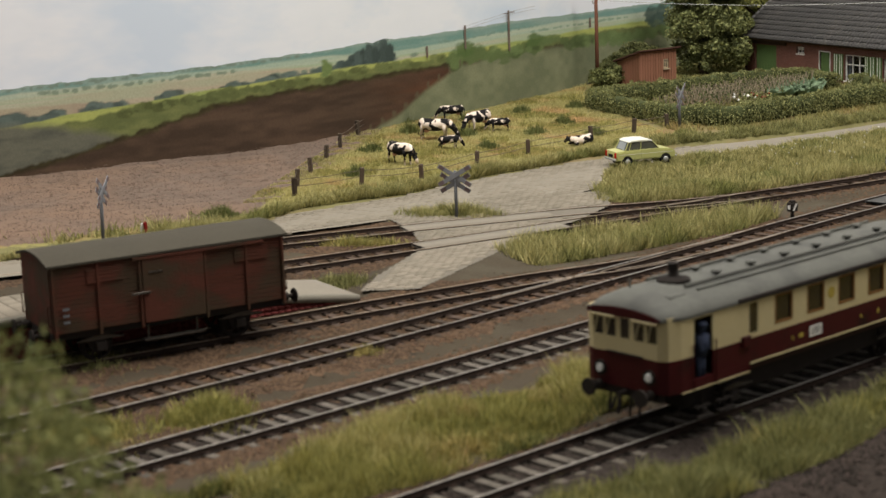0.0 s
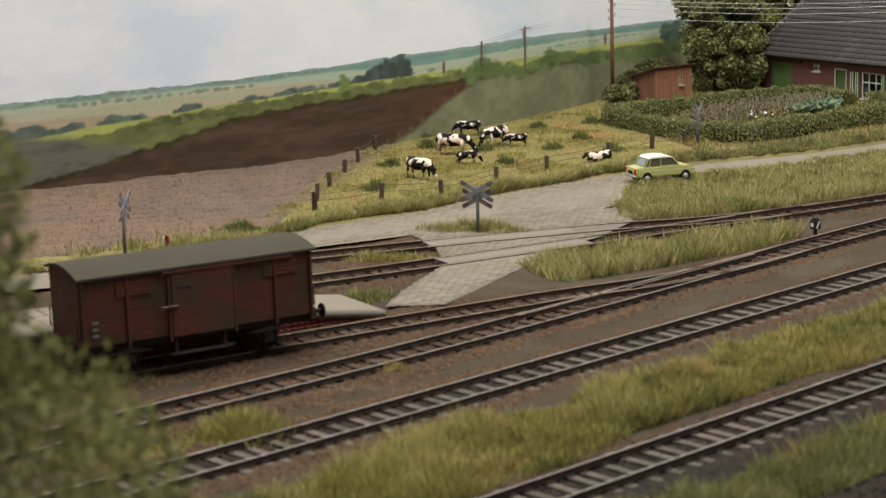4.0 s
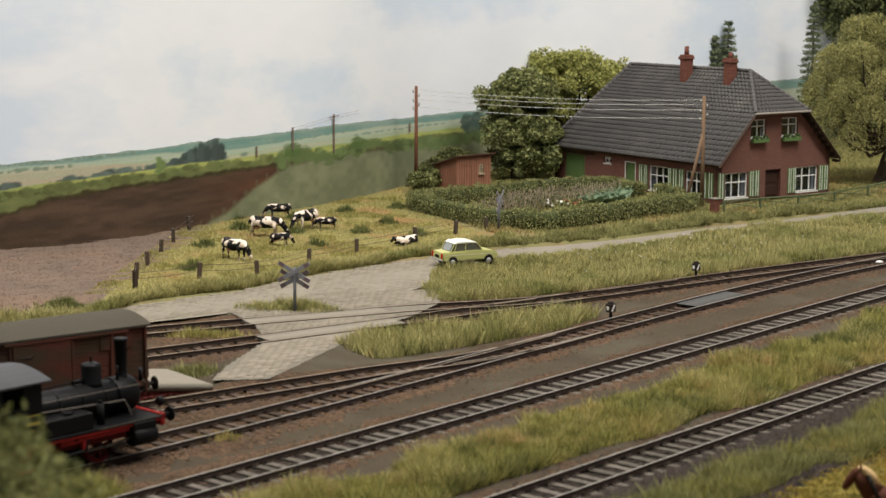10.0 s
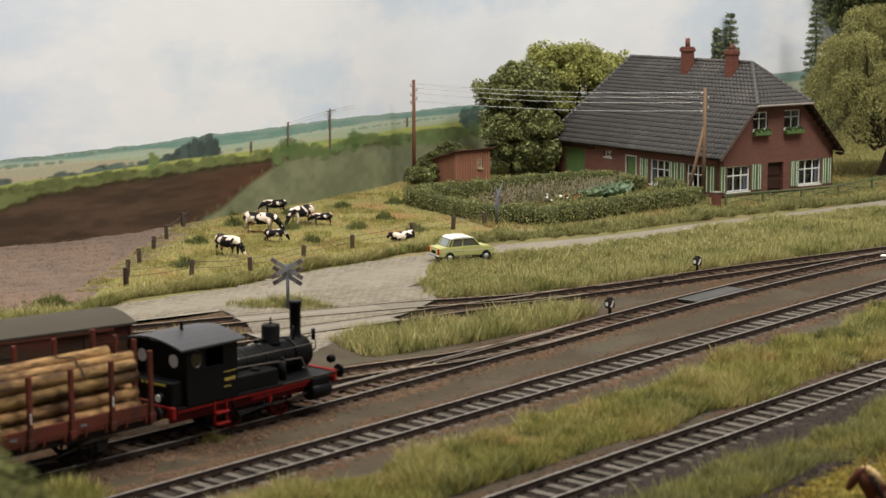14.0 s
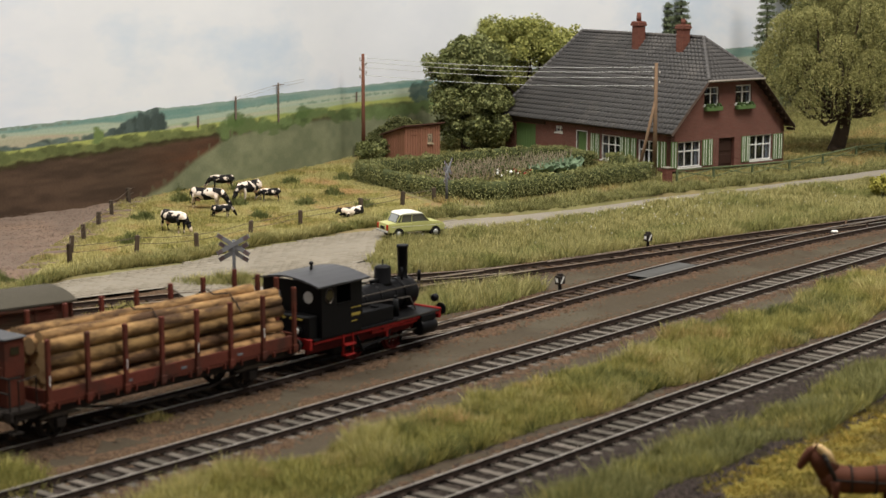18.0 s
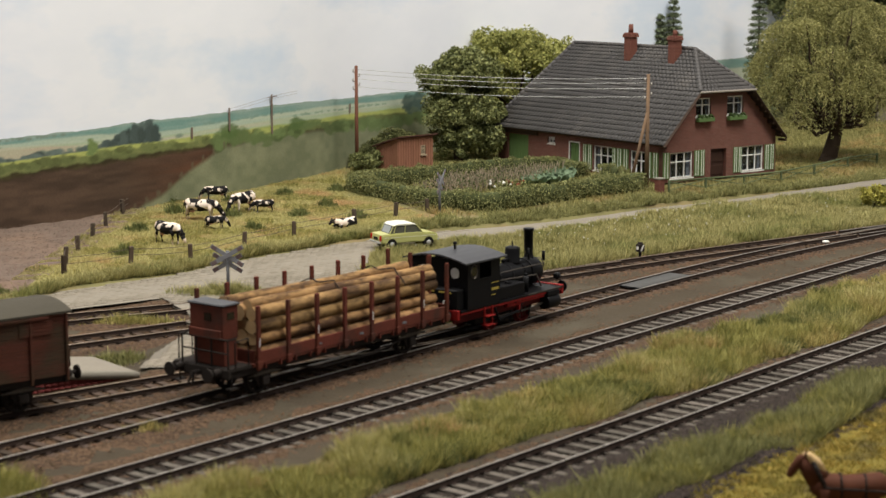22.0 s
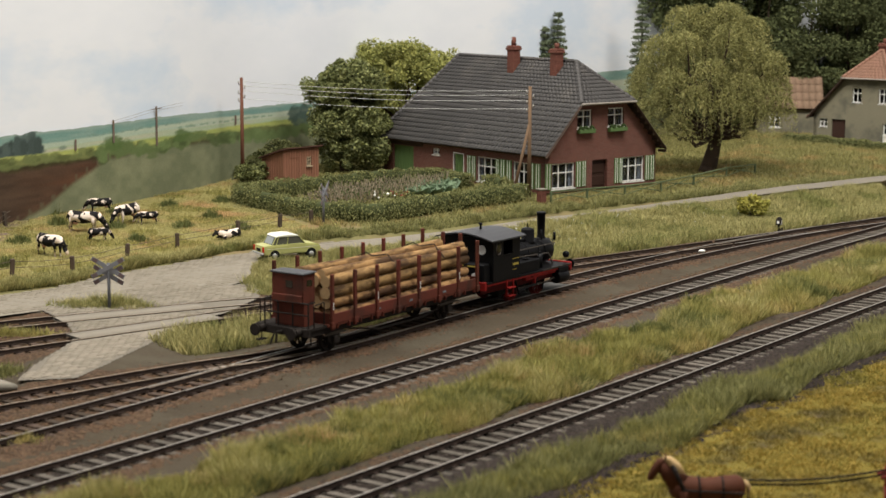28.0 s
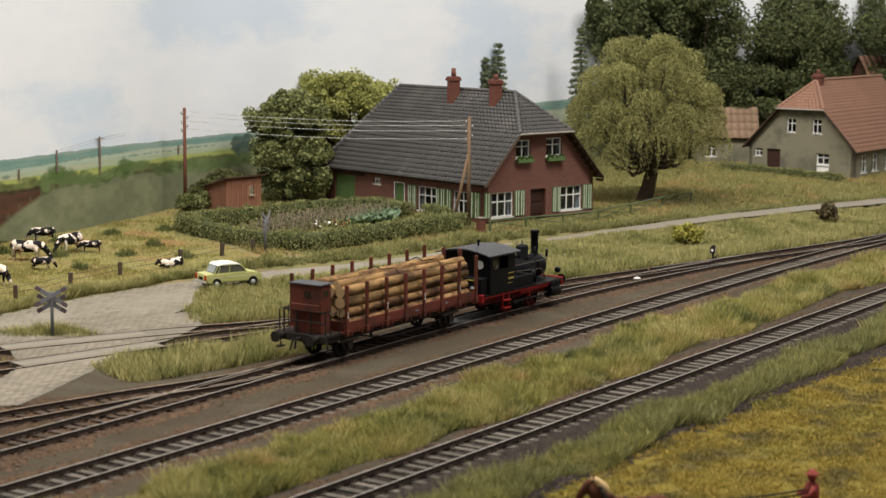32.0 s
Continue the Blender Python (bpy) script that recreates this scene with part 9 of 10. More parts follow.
build_hedge([(6.9, 109.9), (5.6, 111.4), (3.8, 112.8), (1.8, 112.4), (-1.0, 110.9), (-3.6, 109.1), (-5.6, 108.0), (-7.3, 107.6), (-7.2, 106.4), (-6.0, 104.6), (-4.6, 102.2), (-3.0, 99.9), (-1.3, 98.0), (0.0, 97.4), (1.6, 98.1), (3.4, 99.8), (6.0, 102.4), (9.0, 104.9), (10.0, 106.2)], "clipped green hedge round the vegetable garden")
build_hedge([(7.8, 109.2), (9.3, 107.4)], "short end of clipped hedge before the farmhouse", seed=82)
build_hedge([(34.5, 143.0), (37.5, 139.0), (40.5, 134.8), (42.0, 133.6)], "low hedge in front of the grey farmhouse", 0.6, 0.4, 83)


# ---- vegetable garden ----
M_STAKE = mat("bean_stake", (0.36, 0.3, 0.21), (0.2, 0.165, 0.115), 2, 10, 1, 0.9, bump=0.2, rnd=0.3)
M_CABBAGE = mat("blue_green_cabbage", (0.2, 0.27, 0.17), (0.14, 0.2, 0.12), 2, 8, 1.2, 0.7, bump=0.2, rnd=0.2)


def build_garden():
    rng = random.Random(5)
    for row in range(5):
        leaf = []
        b = thing("bean_row", EYE3, "row of crossed bean stakes with climbing leaves", "garden bed", "bean rows in the garden")
        for k in range(24):
            x = -3.4 + k * 0.3 + row * 0.5
            y = 101.4 + k * 0.17 + row * 1.2
            z = g(x, y)
            for s in (-1, 1):
                bm = B()
                rod(bm, (x + s * 0.16, y + s * 0.1, z - 0.05), (x - s * 0.08, y - s * 0.04, z + rng.uniform(0.85, 1.15)), 0.03, n=4)
                part("stake", bm, M_STAKE, b)
            leaf += [(x + rng.uniform(-0.2, 0.2), y + rng.uniform(-0.15, 0.15), z + rng.uniform(0.05, 0.9)) for _ in range(22)]
        part("bean_leaves", pydata("bean_leaves", *leaf_cloud(np.array(leaf), 0.09, np.random.default_rng(row)), M_LEAF_DARK), None, b)
    for k in range(16):
        x = 3.2 + (k % 4) * 0.75 + (k // 4) * 0.15
        y = 105.2 + (k // 4) * 1.15 + (k % 4) * 0.55
        z = g(x, y)
        c = thing("cabbage", at(x, y, z, k * 40) @ Matrix.Scale(1.5, 4), "blue-green cabbage in the garden bed", "cabbage", "cabbages in the garden")
        bm = B()
        ball(bm, (0, 0, 0.16), 0.17, sub=1)
        part("head", bm, M_CABBAGE, c)
        for i in range(7):
            t = i * math.tau / 7
            bm = B()
            q = Matrix.Rotation(t, 4, "Z") @ pose(0.1, 0, 0.1, 0, -35 - 20 * (i % 2), 0)
            n = 5
            rows = []
            for j in range(n):
                u = j / (n - 1)
                w = 0.2 * math.sin(math.pi * (0.15 + 0.8 * u))
                rows.append([bm.verts.new(q @ Vector((0.42 * u, s * w, 0.06 * abs(s) * u))) for s in (-1, 0, 1)])
            for a, b2 in zip(rows, rows[1:]):
                for s in range(2):
                    bm.faces.new((a[s], a[s + 1], b2[s + 1], b2[s]))
            part("leaf", bm, M_CABBAGE, c)
    bm = B()
    r2 = random.Random(9)
    f = thing("garden_flowers", EYE3, "small red and white garden flowers", "flowers")
    for col, mt in (("red_blooms", M_RED), ("white_blooms", M_WHITE)):
        bm = B()
        for k in range(9):
            x, y = (2.6 if col[0] == "r" else 1.6) + r2.uniform(-0.7, 0.7), 104.4 + r2.uniform(-0.8, 0.8)
            ball(bm, (x, y, g(x, y) + r2.uniform(0.3, 0.65)), r2.uniform(0.05, 0.1), sub=1)
        part(col, bm, mt, f)
    n = 500
    rr = np.random.default_rng(6)
    x, y = 2.1 + rr.normal(0, 0.7, n), 104.4 + rr.normal(0, 0.7, n)
    z = height(x, y)
    part("flower_leaves", pydata("flower_leaves", *leaf_cloud(np.c_[x, y, z + rr.uniform(0, 0.6, n)], 0.09, rr), M_HEDGE), None, f)


build_garden()

# ---- poles, fences, signals, signs ----
M_POLE = mat("red_brown_pole", (0.19, 0.082, 0.05), (0.1, 0.045, 0.032), 1.5, 8, 1.2, 0.85, bump=0.3, stretch=(4, 4, 0.5))
M_POLEGREY = mat("weathered_pole", (0.19, 0.125, 0.075), (0.13, 0.085, 0.055), 1, 8, 1.1, 0.85, bump=0.3, stretch=(4, 4, 0.5))
M_POST = mat("old_fence_post", (0.115, 0.085, 0.062), (0.07, 0.054, 0.042), 1, 10, 1.1, 0.9, bump=0.4, rnd=0.2)
M_WIRE = mat("pale_wire", (0.5, 0.5, 0.48), (0.42, 0.42, 0.4), 1, 4, 1, 0.5)
M_IRONWIRE = mat("rusty_wire", (0.14, 0.11, 0.085), (0.1, 0.08, 0.06), 1, 4, 1, 0.8)
M_PORCELAIN = mat("grey_porcelain", (0.5, 0.48, 0.44), (0.36, 0.34, 0.3), 2, 6, 1, 0.3)
M_SIGN = mat("faded_grey_sign", (0.27, 0.28, 0.3), (0.2, 0.2, 0.215), 2, 10, 1.1, 0.8, bump=0.2)
M_SIGNPOST = mat("grey_sign_post", (0.14, 0.145, 0.15), (0.1, 0.1, 0.105), 2, 10, 1, 0.8)
M_SIGNTIP = mat("faded_sign_tip", (0.19, 0.13, 0.13), (0.15, 0.12, 0.125), 2, 10, 1.1, 0.8, bump=0.2)
M_GREENFENCE = mat("mossy_green_fence", (0.12, 0.15, 0.075), (0.085, 0.105, 0.055), 1, 8, 1.1, 0.85, bump=0.3, rnd=0.15)


def build_pole(x, y, h, mt, label, brace=None, lean=0.0):
    p = thing("telegraph_pole", at(x, y, g(x, y)), label, "telegraph pole", "telegraph poles")
    bm = B()
    rod(bm, (0, 0, -0.2), (lean, 0, h), 0.14, 0.1, 9)
    part("pole", bm, mt, p)
    if brace:
        bm = B()
        rod(bm, (*brace, -0.2), (lean * 0.7, 0, h * 0.68), 0.11, 0.09, 8)
        part("brace", bm, mt, p)
    for k, (z, s) in enumerate(((h - 0.35, -1), (h - 0.62, 1), (h - 0.95, -1), (h - 1.45, -1), (h - 1.2, 1))):
        bm = B()
        rod(bm, (lean, 0, z - 0.08), (lean + s * 0.2, 0, z - 0.08), 0.025, n=5)
        rod(bm, (lean + s * 0.2, 0, z - 0.08), (lean + s * 0.2, 0, z), 0.025, n=5)
        hk = part("hook", bm, M_IRONWIRE, p)
        bm = B()
        lathe(bm, [(0.045, 0), (0.055, 0.04), (0.04, 0.07), (0.045, 0.1), (0.02, 0.13)], Matrix.Translation((lean + s * 0.2, 0, z)), 8)
        part("insulator", bm, M_PORCELAIN, hk)
    return p


build_pole(-7.6, 114.4, 6.95, M_POLE, "red-brown wooden telegraph pole beside the shed")
build_pole(10.34, 106.5, 6.75, M_POLEGREY, "weathered telegraph pole with a slanting brace", brace=(-1.05, -0.1))


def build_wires():
    w = thing("telegraph_wires", EYE3, "four pale sagging telegraph wires between two poles", "wires")
    za, zb = g(-7.6, 114.4), g(10.34, 106.5)
    for z in (0.35, 0.62, 0.95, 1.45):
        a, b = Vector((-7.6, 114.4, za + 6.95 - z + 0.1)), Vector((10.34, 106.5, zb + 6.75 - z + 0.1))
        part("wire", tube(B(), [a.lerp(b, i / 14) - Vector((0, 0, 0.25 * math.sin(math.pi * i / 14))) for i in range(15)], 0.015, 4), M_WIRE, w)


build_wires()


def build_post_fence(label, posts, wires, mt=M_POST, h=0.78, wmt=M_IRONWIRE, brace=()):
    f = thing("pasture_fence", EYE3, label, "fence")
    rng = random.Random(len(posts) * 7)
    tops = []
    for i, (x, y) in enumerate(posts):
        z = g(x, y)
        bm = B()
        hh = h * rng.uniform(0.88, 1.1)
        tilt = (rng.uniform(-0.07, 0.07), rng.uniform(-0.07, 0.07))
        box(bm, -0.1, 0.1, -0.1, 0.1, -0.2, hh, 0.025, Matrix.Shear("XY", 4, tilt))
        part("post", bm, mt, f, m=at(x, y, z, rng.uniform(0, 90)))
        if i in brace:
            bm = B()
            rod(bm, (0.1, 0, hh * 0.9), (0.9, -0.35, 0.0), 0.07, n=6)
            box(bm, -0.35, 0.4, -0.06, 0.06, hh - 0.08, hh + 0.06, 0.02)
            part("brace", bm, mt, f, m=at(x, y, z))
        tops.append((Vector((x, y, z)), hh))
    for k in wires:
        pts = []
        for (a, ha), (b, hb) in zip(tops, tops[1:]):
            pa, pb = a + Vector((0, 0, ha * k)), b + Vector((0, 0, hb * k))
            pts += [pa, pa.lerp(pb, 0.5) - Vector((0, 0, 0.05))]
        part("wire", tube(B(), [*pts, pb], 0.014, 4), wmt, f)
    return f


build_post_fence("old wooden posts with wire along the ploughed field", [(-18.6, 79.2), (-19.1, 81.7), (-19.3, 85.3), (-19.4, 89.1), (-19.4, 92.4), (-19.3, 96.5), (-19.2, 101.0), (-17.6, 103.6)], (0.85, 0.5), brace=(6,))
build_post_fence("old wooden posts with wire along the road", [(-18.6, 79.2), (-16.1, 82.0), (-13.5, 83.4), (-11.4, 87.0), (-9.25, 90.2), (-6.4, 94.1), (-4.3, 96.2), (-2.6, 97.6)], (0.85, 0.5))


def build_low_fence():
    f = thing("garden_fence", EYE3, "low mossy green rail fence along the front garden", "fence")
    pts = [(11.6, 105.6), (14.0, 107.4), (16.6, 109.2), (19.2, 111.2), (21.8, 114.0), (24.6, 117.3), (27.0, 119.4)]
    for i, (x, y) in enumerate(pts):
        bm = B()
        box(bm, -0.06, 0.06, -0.06, 0.06, -0.15, 0.72, 0.015)
        part("post", bm, M_GREENFENCE, f, m=at(x, y, g(x, y), 35))
    for (x, y), (u, v) in zip(pts, pts[1:]):
        for z in (0.66,):
            bm = B()
            rod(bm, (x, y, g(x, y) + z), (u, v, g(u, v) + z), 0.045, n=5)
            part("rail", bm, M_GREENFENCE, f)
        bm = B()
        rod(bm, (x, y, g(x, y) + 0.12), (u, v, g(u, v) + 0.6), 0.03, n=4)
        rod(bm, (x, y, g(x, y) + 0.6), (u, v, g(u, v) + 0.12), 0.03, n=4)
        part("cross_brace", bm, M_GREENFENCE, f)
    p = thing("brick_pier", at(11.0, 105.3, g(11.0, 105.3), 35), "short red brick gate pier by the hedge", "pier")
    bm = B()
    box(bm, -0.22, 0.22, -0.22, 0.22, -0.1, 0.8, 0.02)
    part("shaft", bm, M_CHIM, p)
    bm = B()
    box(bm, -0.27, 0.27, -0.27, 0.27, 0.8, 0.9, 0.03)
    part("cap", bm, M_CONCRETE, p)


build_low_fence()


def build_signal(x, y, rz, label, base=False):
    s = thing("dwarf_signal", at(x, y, -0.27, rz) @ Matrix.Scale(0.74, 4), label, "railway signal", "dwarf signals")
    bm = B()
    box(bm, -0.3, 0.3, -0.25, 0.25, -0.05, 0.16, 0.03)
    part("base", bm, M_FRAME, s)
    bm = B()
    rod(bm, (0, 0, 0.16), (0, 0, 0.62), 0.11, 0.09, 8)
    part("post", bm, M_FRAME, s)
    bm = B()
    box(bm, -0.24, 0.24, -0.2, 0.2, 0.62, 1.12, 0.03)
    box(bm, -0.15, 0.15, -0.13, 0.13, 1.12, 1.24, 0.03)
    la = part("lantern", bm, M_FRAME, s)
    for q in (-1, 1):
        bm = B()
        prism(bm, [(-0.17, 0.68), (-0.04, 0.68), (0.17, 1.06), (0.04, 1.06)], q * 0.205, q * 0.212, "y")
        part("white_bar", bm, M_WHITE, la)
        bm = B()
        prism(bm, [(-0.1, 0.76), (0.1, 0.76), (0.1, 0.98), (-0.1, 0.98)], q * 0.245, q * 0.252, "x")
        part("white_face", bm, M_WHITE, la)
    bm = B()
    rod(bm, (0.2, -0.1, 0.25), (0.48, -0.1, 0.18), 0.045, n=6)
    rod(bm, (0.48, -0.1, 0.12), (0.55, -0.1, 0.34), 0.07, n=6)
    part("lever", bm, M_FRAME, s)
    if base:
        bm = B()
        box(bm, -1.0, 0.7, -0.55, 0.3, 0.0, 0.2, 0.02)
        box(bm, -0.75, 0.5, -0.35, 0.1, 0.2, 0.24, 0.01)
        part("drive_cover", bm, M_TIMBER, s, "dark timber point-drive cover")
    return s


build_signal(3.35, 74.9, 42, "black and white dwarf signal on a dark point cover", True)
build_signal(8.15, 86.5, 40, "black and white dwarf signal in the verge grass")
build_signal(24.1, 99.3, 60, "dwarf signal with a round white lamp")


def build_cross_sign(x, y, rz, h, label, tilt=0):
    s = thing("crossing_sign", at(x, y, g(x, y), rz, 0, tilt), label, "road sign", "level crossing signs")
    bm = B()
    rod(bm, (0, 0, -0.2), (0, 0, h), 0.075, n=8)
    part("post", bm, M_SIGNPOST, s)
    for dz, back, half in ((-0.2, 0.0, 0.82), (-0.52, 0.07, 0.74)):
        for k, a in enumerate((30, -30)):
            bm = B()
            y = -0.1 - 0.03 * k + back
            box(bm, -half, half, y, y + 0.025, -0.095, 0.095, 0.006, loc(0, 0, h + dz, 0, 0, a))
            arm = part("cross_arm", bm, M_SIGN, s)
            for e in (-1, 1):
                bm = B()
                box(bm, e * half * 0.8 - 0.12, e * half * 0.8 + 0.12, y - 0.006, y - 0.002, -0.085, 0.085, 0.0, loc(0, 0, h + dz, 0, 0, a))
                part("arm_tip", bm, M_SIGNTIP, arm, "faded red arm tip")
    return s


build_cross_sign(-10.6, 75.3, -8, 2.25, "weathered grey crossing sign with crossed arms on a grassy island")
build_cross_sign(-24.1, 69.3, 92, 2.5, "weathered crossing sign seen edge-on at the field edge", 4)
build_cross_sign(-1.9, 96.4, 75, 2.1, "grey crossing sign before the garden hedge")


def build_yard_bits():
    p = thing("point_cover_plate", EYE3, "dark grey plate laid between the rails", "cover plate")
    c = TRACKS["third"]
    seg = c[(c[:, 0] > 6.9) & (c[:, 0] < 9.6)]
    v, f = sweep(seg, [(-0.6, -0.045), (0.6, -0.045), (0.6, -0.12), (-0.6, -0.12)])
    part("plate", pydata("plate", v, f, mat("slate_grey_plate", (0.085, 0.084, 0.08), (0.065, 0.064, 0.061), 0.6, 6, 1, 0.6)), None, p)
    s = thing("white_marker", at(18.2, 91.4, -0.12), "small white marker stone between the rails", "marker")
    bm = B()
    ball(bm, (0, 0, 0.05), 0.15, 1.3, 0.9, 0.6, 2)
    part("stone", bm, M_WHITE, s)
    # turnout blades and check rails
    for key, lo, hi, off in (("third", -3.4, 1.4, 0.48), ("third", -6.6, -3.8, 0.58), ("siding", -6.5, -3.8, -0.58), ("loop", 3.2, 7.4, 0.5), ("loop", -1.6, 0.6, 0.58), ("third", 19.5, 24.0, 0.5), ("siding", -3.6, 1.5, -0.5)):
        c = TRACKS[key]
        seg = c[(c[:, 0] > lo) & (c[:, 0] < hi)]
        if len(seg) > 3:
            t = thing("check_rail", EYE3, "short steel check rail of a turnout", "rail", "turnout rails", "structure", rail_mesh(offset_line(seg, off)))
    m = thing("field_marker", at(-23.0, 70.6, g(-23.0, 70.6)), "small red and white boundary marker in the grass", "marker")
    bm = B()
    rod(bm, (0, 0, -0.1), (0.15, 0, 0.6), 0.06, n=6)
    part("stick", bm, M_WHITE, m)
    bm = B()
    rod(bm, (0.3, 0, 0.1), (0.25, 0, 0.65), 0.08, n=6)
    part("peg", bm, M_RED, m)


build_yard_bits()


# ---- animals ----
def cow_material(name, seed, white=0.5):
    ma = mat(name, (0.78, 0.7, 0.6), (0.7, 0.56, 0.45), 1, 6, 1, 0.8, bump=0.1)
    N, Lk = ma.node_tree.nodes, ma.node_tree.links
    bs = N["Principled BSDF"]
    src = bs.inputs["Base Color"].links[0].from_socket
    tc = [n for n in N if n.type == "TEX_COORD"][0]
    mp = N.new("ShaderNodeMapping")
    mp.inputs["Scale"].default_value = (1 / U,) * 3
    mp.inputs["Location"].default_value = (seed * 3.1, seed * 1.7, seed)
    Lk.new(tc.outputs["Object"], mp.inputs["Vector"])
    no = N.new("ShaderNodeTexNoise")
    no.inputs["Scale"].default_value = 1.9
    no.inputs["Detail"].default_value = 1.5
    Lk.new(mp.outputs["Vector"], no.inputs["Vector"])
    rp = N.new("ShaderNodeValToRGB")
    rp.color_ramp.elements[0].position, rp.color_ramp.elements[1].position = white - 0.015, white + 0.015
    Lk.new(no.outputs["Fac"], rp.inputs["Fac"])
    mx = N.new("ShaderNodeMixRGB")
    mx.inputs["Color1"].default_value = (0.014, 0.013, 0.013, 1)
    Lk.new(rp.outputs["Color"], mx.inputs["Fac"])
    Lk.new(src, mx.inputs["Color2"])
    Lk.new(mx.outputs["Color"], bs.inputs["Base Color"])
    return ma


M_COWS = [cow_material("black_white_hide", i * 1.37, 0.53) for i in range(4)]
M_DARKHIDE = mat("dark_hide", (0.02, 0.018, 0.017), (0.014, 0.013, 0.012), 2, 8, 1, 0.8)
M_PINK = mat("pale_pink_hide", (0.6, 0.36, 0.27), (0.5, 0.3, 0.23), 2, 8, 1, 0.8)
M_HORSE = mat("chestnut_hide", (0.1, 0.034, 0.018), (0.066, 0.025, 0.014), 1.2, 6, 1.1, 0.7, bump=0.1)
M_MANE = mat("flaxen_mane", (0.6, 0.43, 0.22), (0.48, 0.33, 0.16), 3, 12, 1.1, 0.9, bump=0.4)
M_HARNESS = mat("dark_leather", (0.022, 0.016, 0.013), (0.015, 0.012, 0.01), 2, 8, 1, 0.6)


def taper(bm, pts, n=10):
    """A smooth limb or body through (x, y, z, ry, rz) stations along x or z."""
    rings = []
    for i, (p, ra, rb) in enumerate(pts):
        p = Vector(p)
        a = Vector(pts[max(0, i - 1)][0])
        b = Vector(pts[min(len(pts) - 1, i + 1)][0])
        q = (b - a).to_track_quat("Z", "Y").to_matrix()
        rings.append([bm.verts.new(p + q @ Vector((math.cos(k * math.tau / n) * ra, math.sin(k * math.tau / n) * rb, 0))) for k in range(n)])
    for a, b in zip(rings, rings[1:]):
        for k in range(n):
            f = bm.faces.new((a[k], a[(k + 1) % n], b[(k + 1) % n], b[k]))
            f.smooth = True
    for r in (list(reversed(rings[0])), rings[-1]):
        bm.faces.new(r)
    bmesh.ops.recalc_face_normals(bm, faces=bm.faces)
    return bm


def build_cow(m, mt, label, scale=1.0, graze=True, lying=False):
    c = thing("cow", m @ Matrix.Scale(scale, 4), label, "cow", "cows on the pasture")
    dz = -0.62 if lying else 0.0
    bm = B()
    taper(bm, [((-0.98, 0, 1.08 + dz), 0.12, 0.16), ((-0.85, 0, 1.05 + dz), 0.3, 0.32), ((-0.5, 0, 0.98 + dz), 0.38, 0.36), ((0.0, 0, 0.93 + dz), 0.4, 0.38), ((0.5, 0, 0.97 + dz), 0.36, 0.36), ((0.85, 0, 1.03 + dz), 0.27, 0.28), ((1.0, 0, 1.06 + dz), 0.16, 0.18)], 14)
    part("body", bm, mt, c)
    bm = B()
    if graze:
        taper(bm, [((0.85, 0, 1.08 + dz), 0.2, 0.25), ((1.15, 0, 0.85 + dz), 0.15, 0.19), ((1.35, 0, 0.6 + dz), 0.13, 0.15)], 10)
        h0, h1, h2 = (1.28, 0, 0.66 + dz), (1.46, 0, 0.42 + dz), (1.56, 0, 0.2 + dz)
    else:
        taper(bm, [((0.85, 0, 1.1 + dz), 0.18, 0.25), ((1.1, 0, 1.12 + dz), 0.14, 0.18), ((1.25, 0, 1.2 + dz), 0.12, 0.14)], 10)
        h0, h1, h2 = (1.2, 0, 1.27 + dz), (1.42, 0, 1.12 + dz), (1.58, 0, 0.96 + dz)
    part("neck", bm, mt, c)
    bm = B()
    taper(bm, [(h0, 0.1, 0.1), (tuple(Vector(h0).lerp(Vector(h1), 0.4)), 0.14, 0.15), (h1, 0.12, 0.12), (h2, 0.09, 0.085)], 10)
    hd = part("head", bm, M_DARKHIDE if not graze else mt, c)
    for s in (-1, 1):
        bm = B()
        v = Vector(h0)
        taper(bm, [((v.x, s * 0.1, v.z + 0.04), 0.03, 0.05), ((v.x, s * 0.22, v.z + 0.06), 0.02, 0.06), ((v.x, s * 0.28, v.z + 0.04), 0.01, 0.02)], 6)
        part("ear", bm, M_DARKHIDE, hd)
        bm = B()
        rod(bm, (v.x, s * 0.07, v.z + 0.1), (v.x + 0.04, s * 0.13, v.z + 0.22), 0.02, 0.008, 5)
        part("horn", bm, M_MANE, hd)
    if not lying:
        for x, s in ((-0.78, -1), (-0.78, 1), (0.66, -1), (0.66, 1)):
            bm = B()
            b = 0.06 if x < 0 else 0.0
            taper(bm, [((x, s * 0.2, 0.95), 0.15, 0.17), ((x + b * 0.4, s * 0.21, 0.6), 0.085, 0.1), ((x - b, s * 0.21, 0.36), 0.06, 0.065), ((x, s * 0.21, 0.1), 0.045, 0.05), ((x + 0.02, s * 0.21, 0.0), 0.065, 0.06)], 8)
            part("leg", bm, mt, c)
        bm = B()
        ball(bm, (-0.5, 0, 0.6), 0.17, 1.1, 1.0, 0.8, 2)
        part("udder", bm, M_PINK, c)
    else:
        for x, s in ((-0.6, -1), (0.6, -1), (0.6, 1)):
            bm = B()
            taper(bm, [((x, s * 0.3, 0.22), 0.13, 0.13), ((x + 0.3, s * 0.4, 0.12), 0.08, 0.08), ((x + 0.02, s * 0.45, 0.06), 0.05, 0.05)], 8)
            part("leg", bm, mt, c)
    bm = B()
    taper(bm, [((-0.96, 0, 1.15 + dz), 0.04, 0.04), ((-1.06, 0, 0.95 + dz), 0.03, 0.03), ((-1.05, 0, max(0.08, 0.5 + dz)), 0.02, 0.02), ((-1.04, 0, max(0.03, 0.35 + dz)), 0.045, 0.045)], 6)
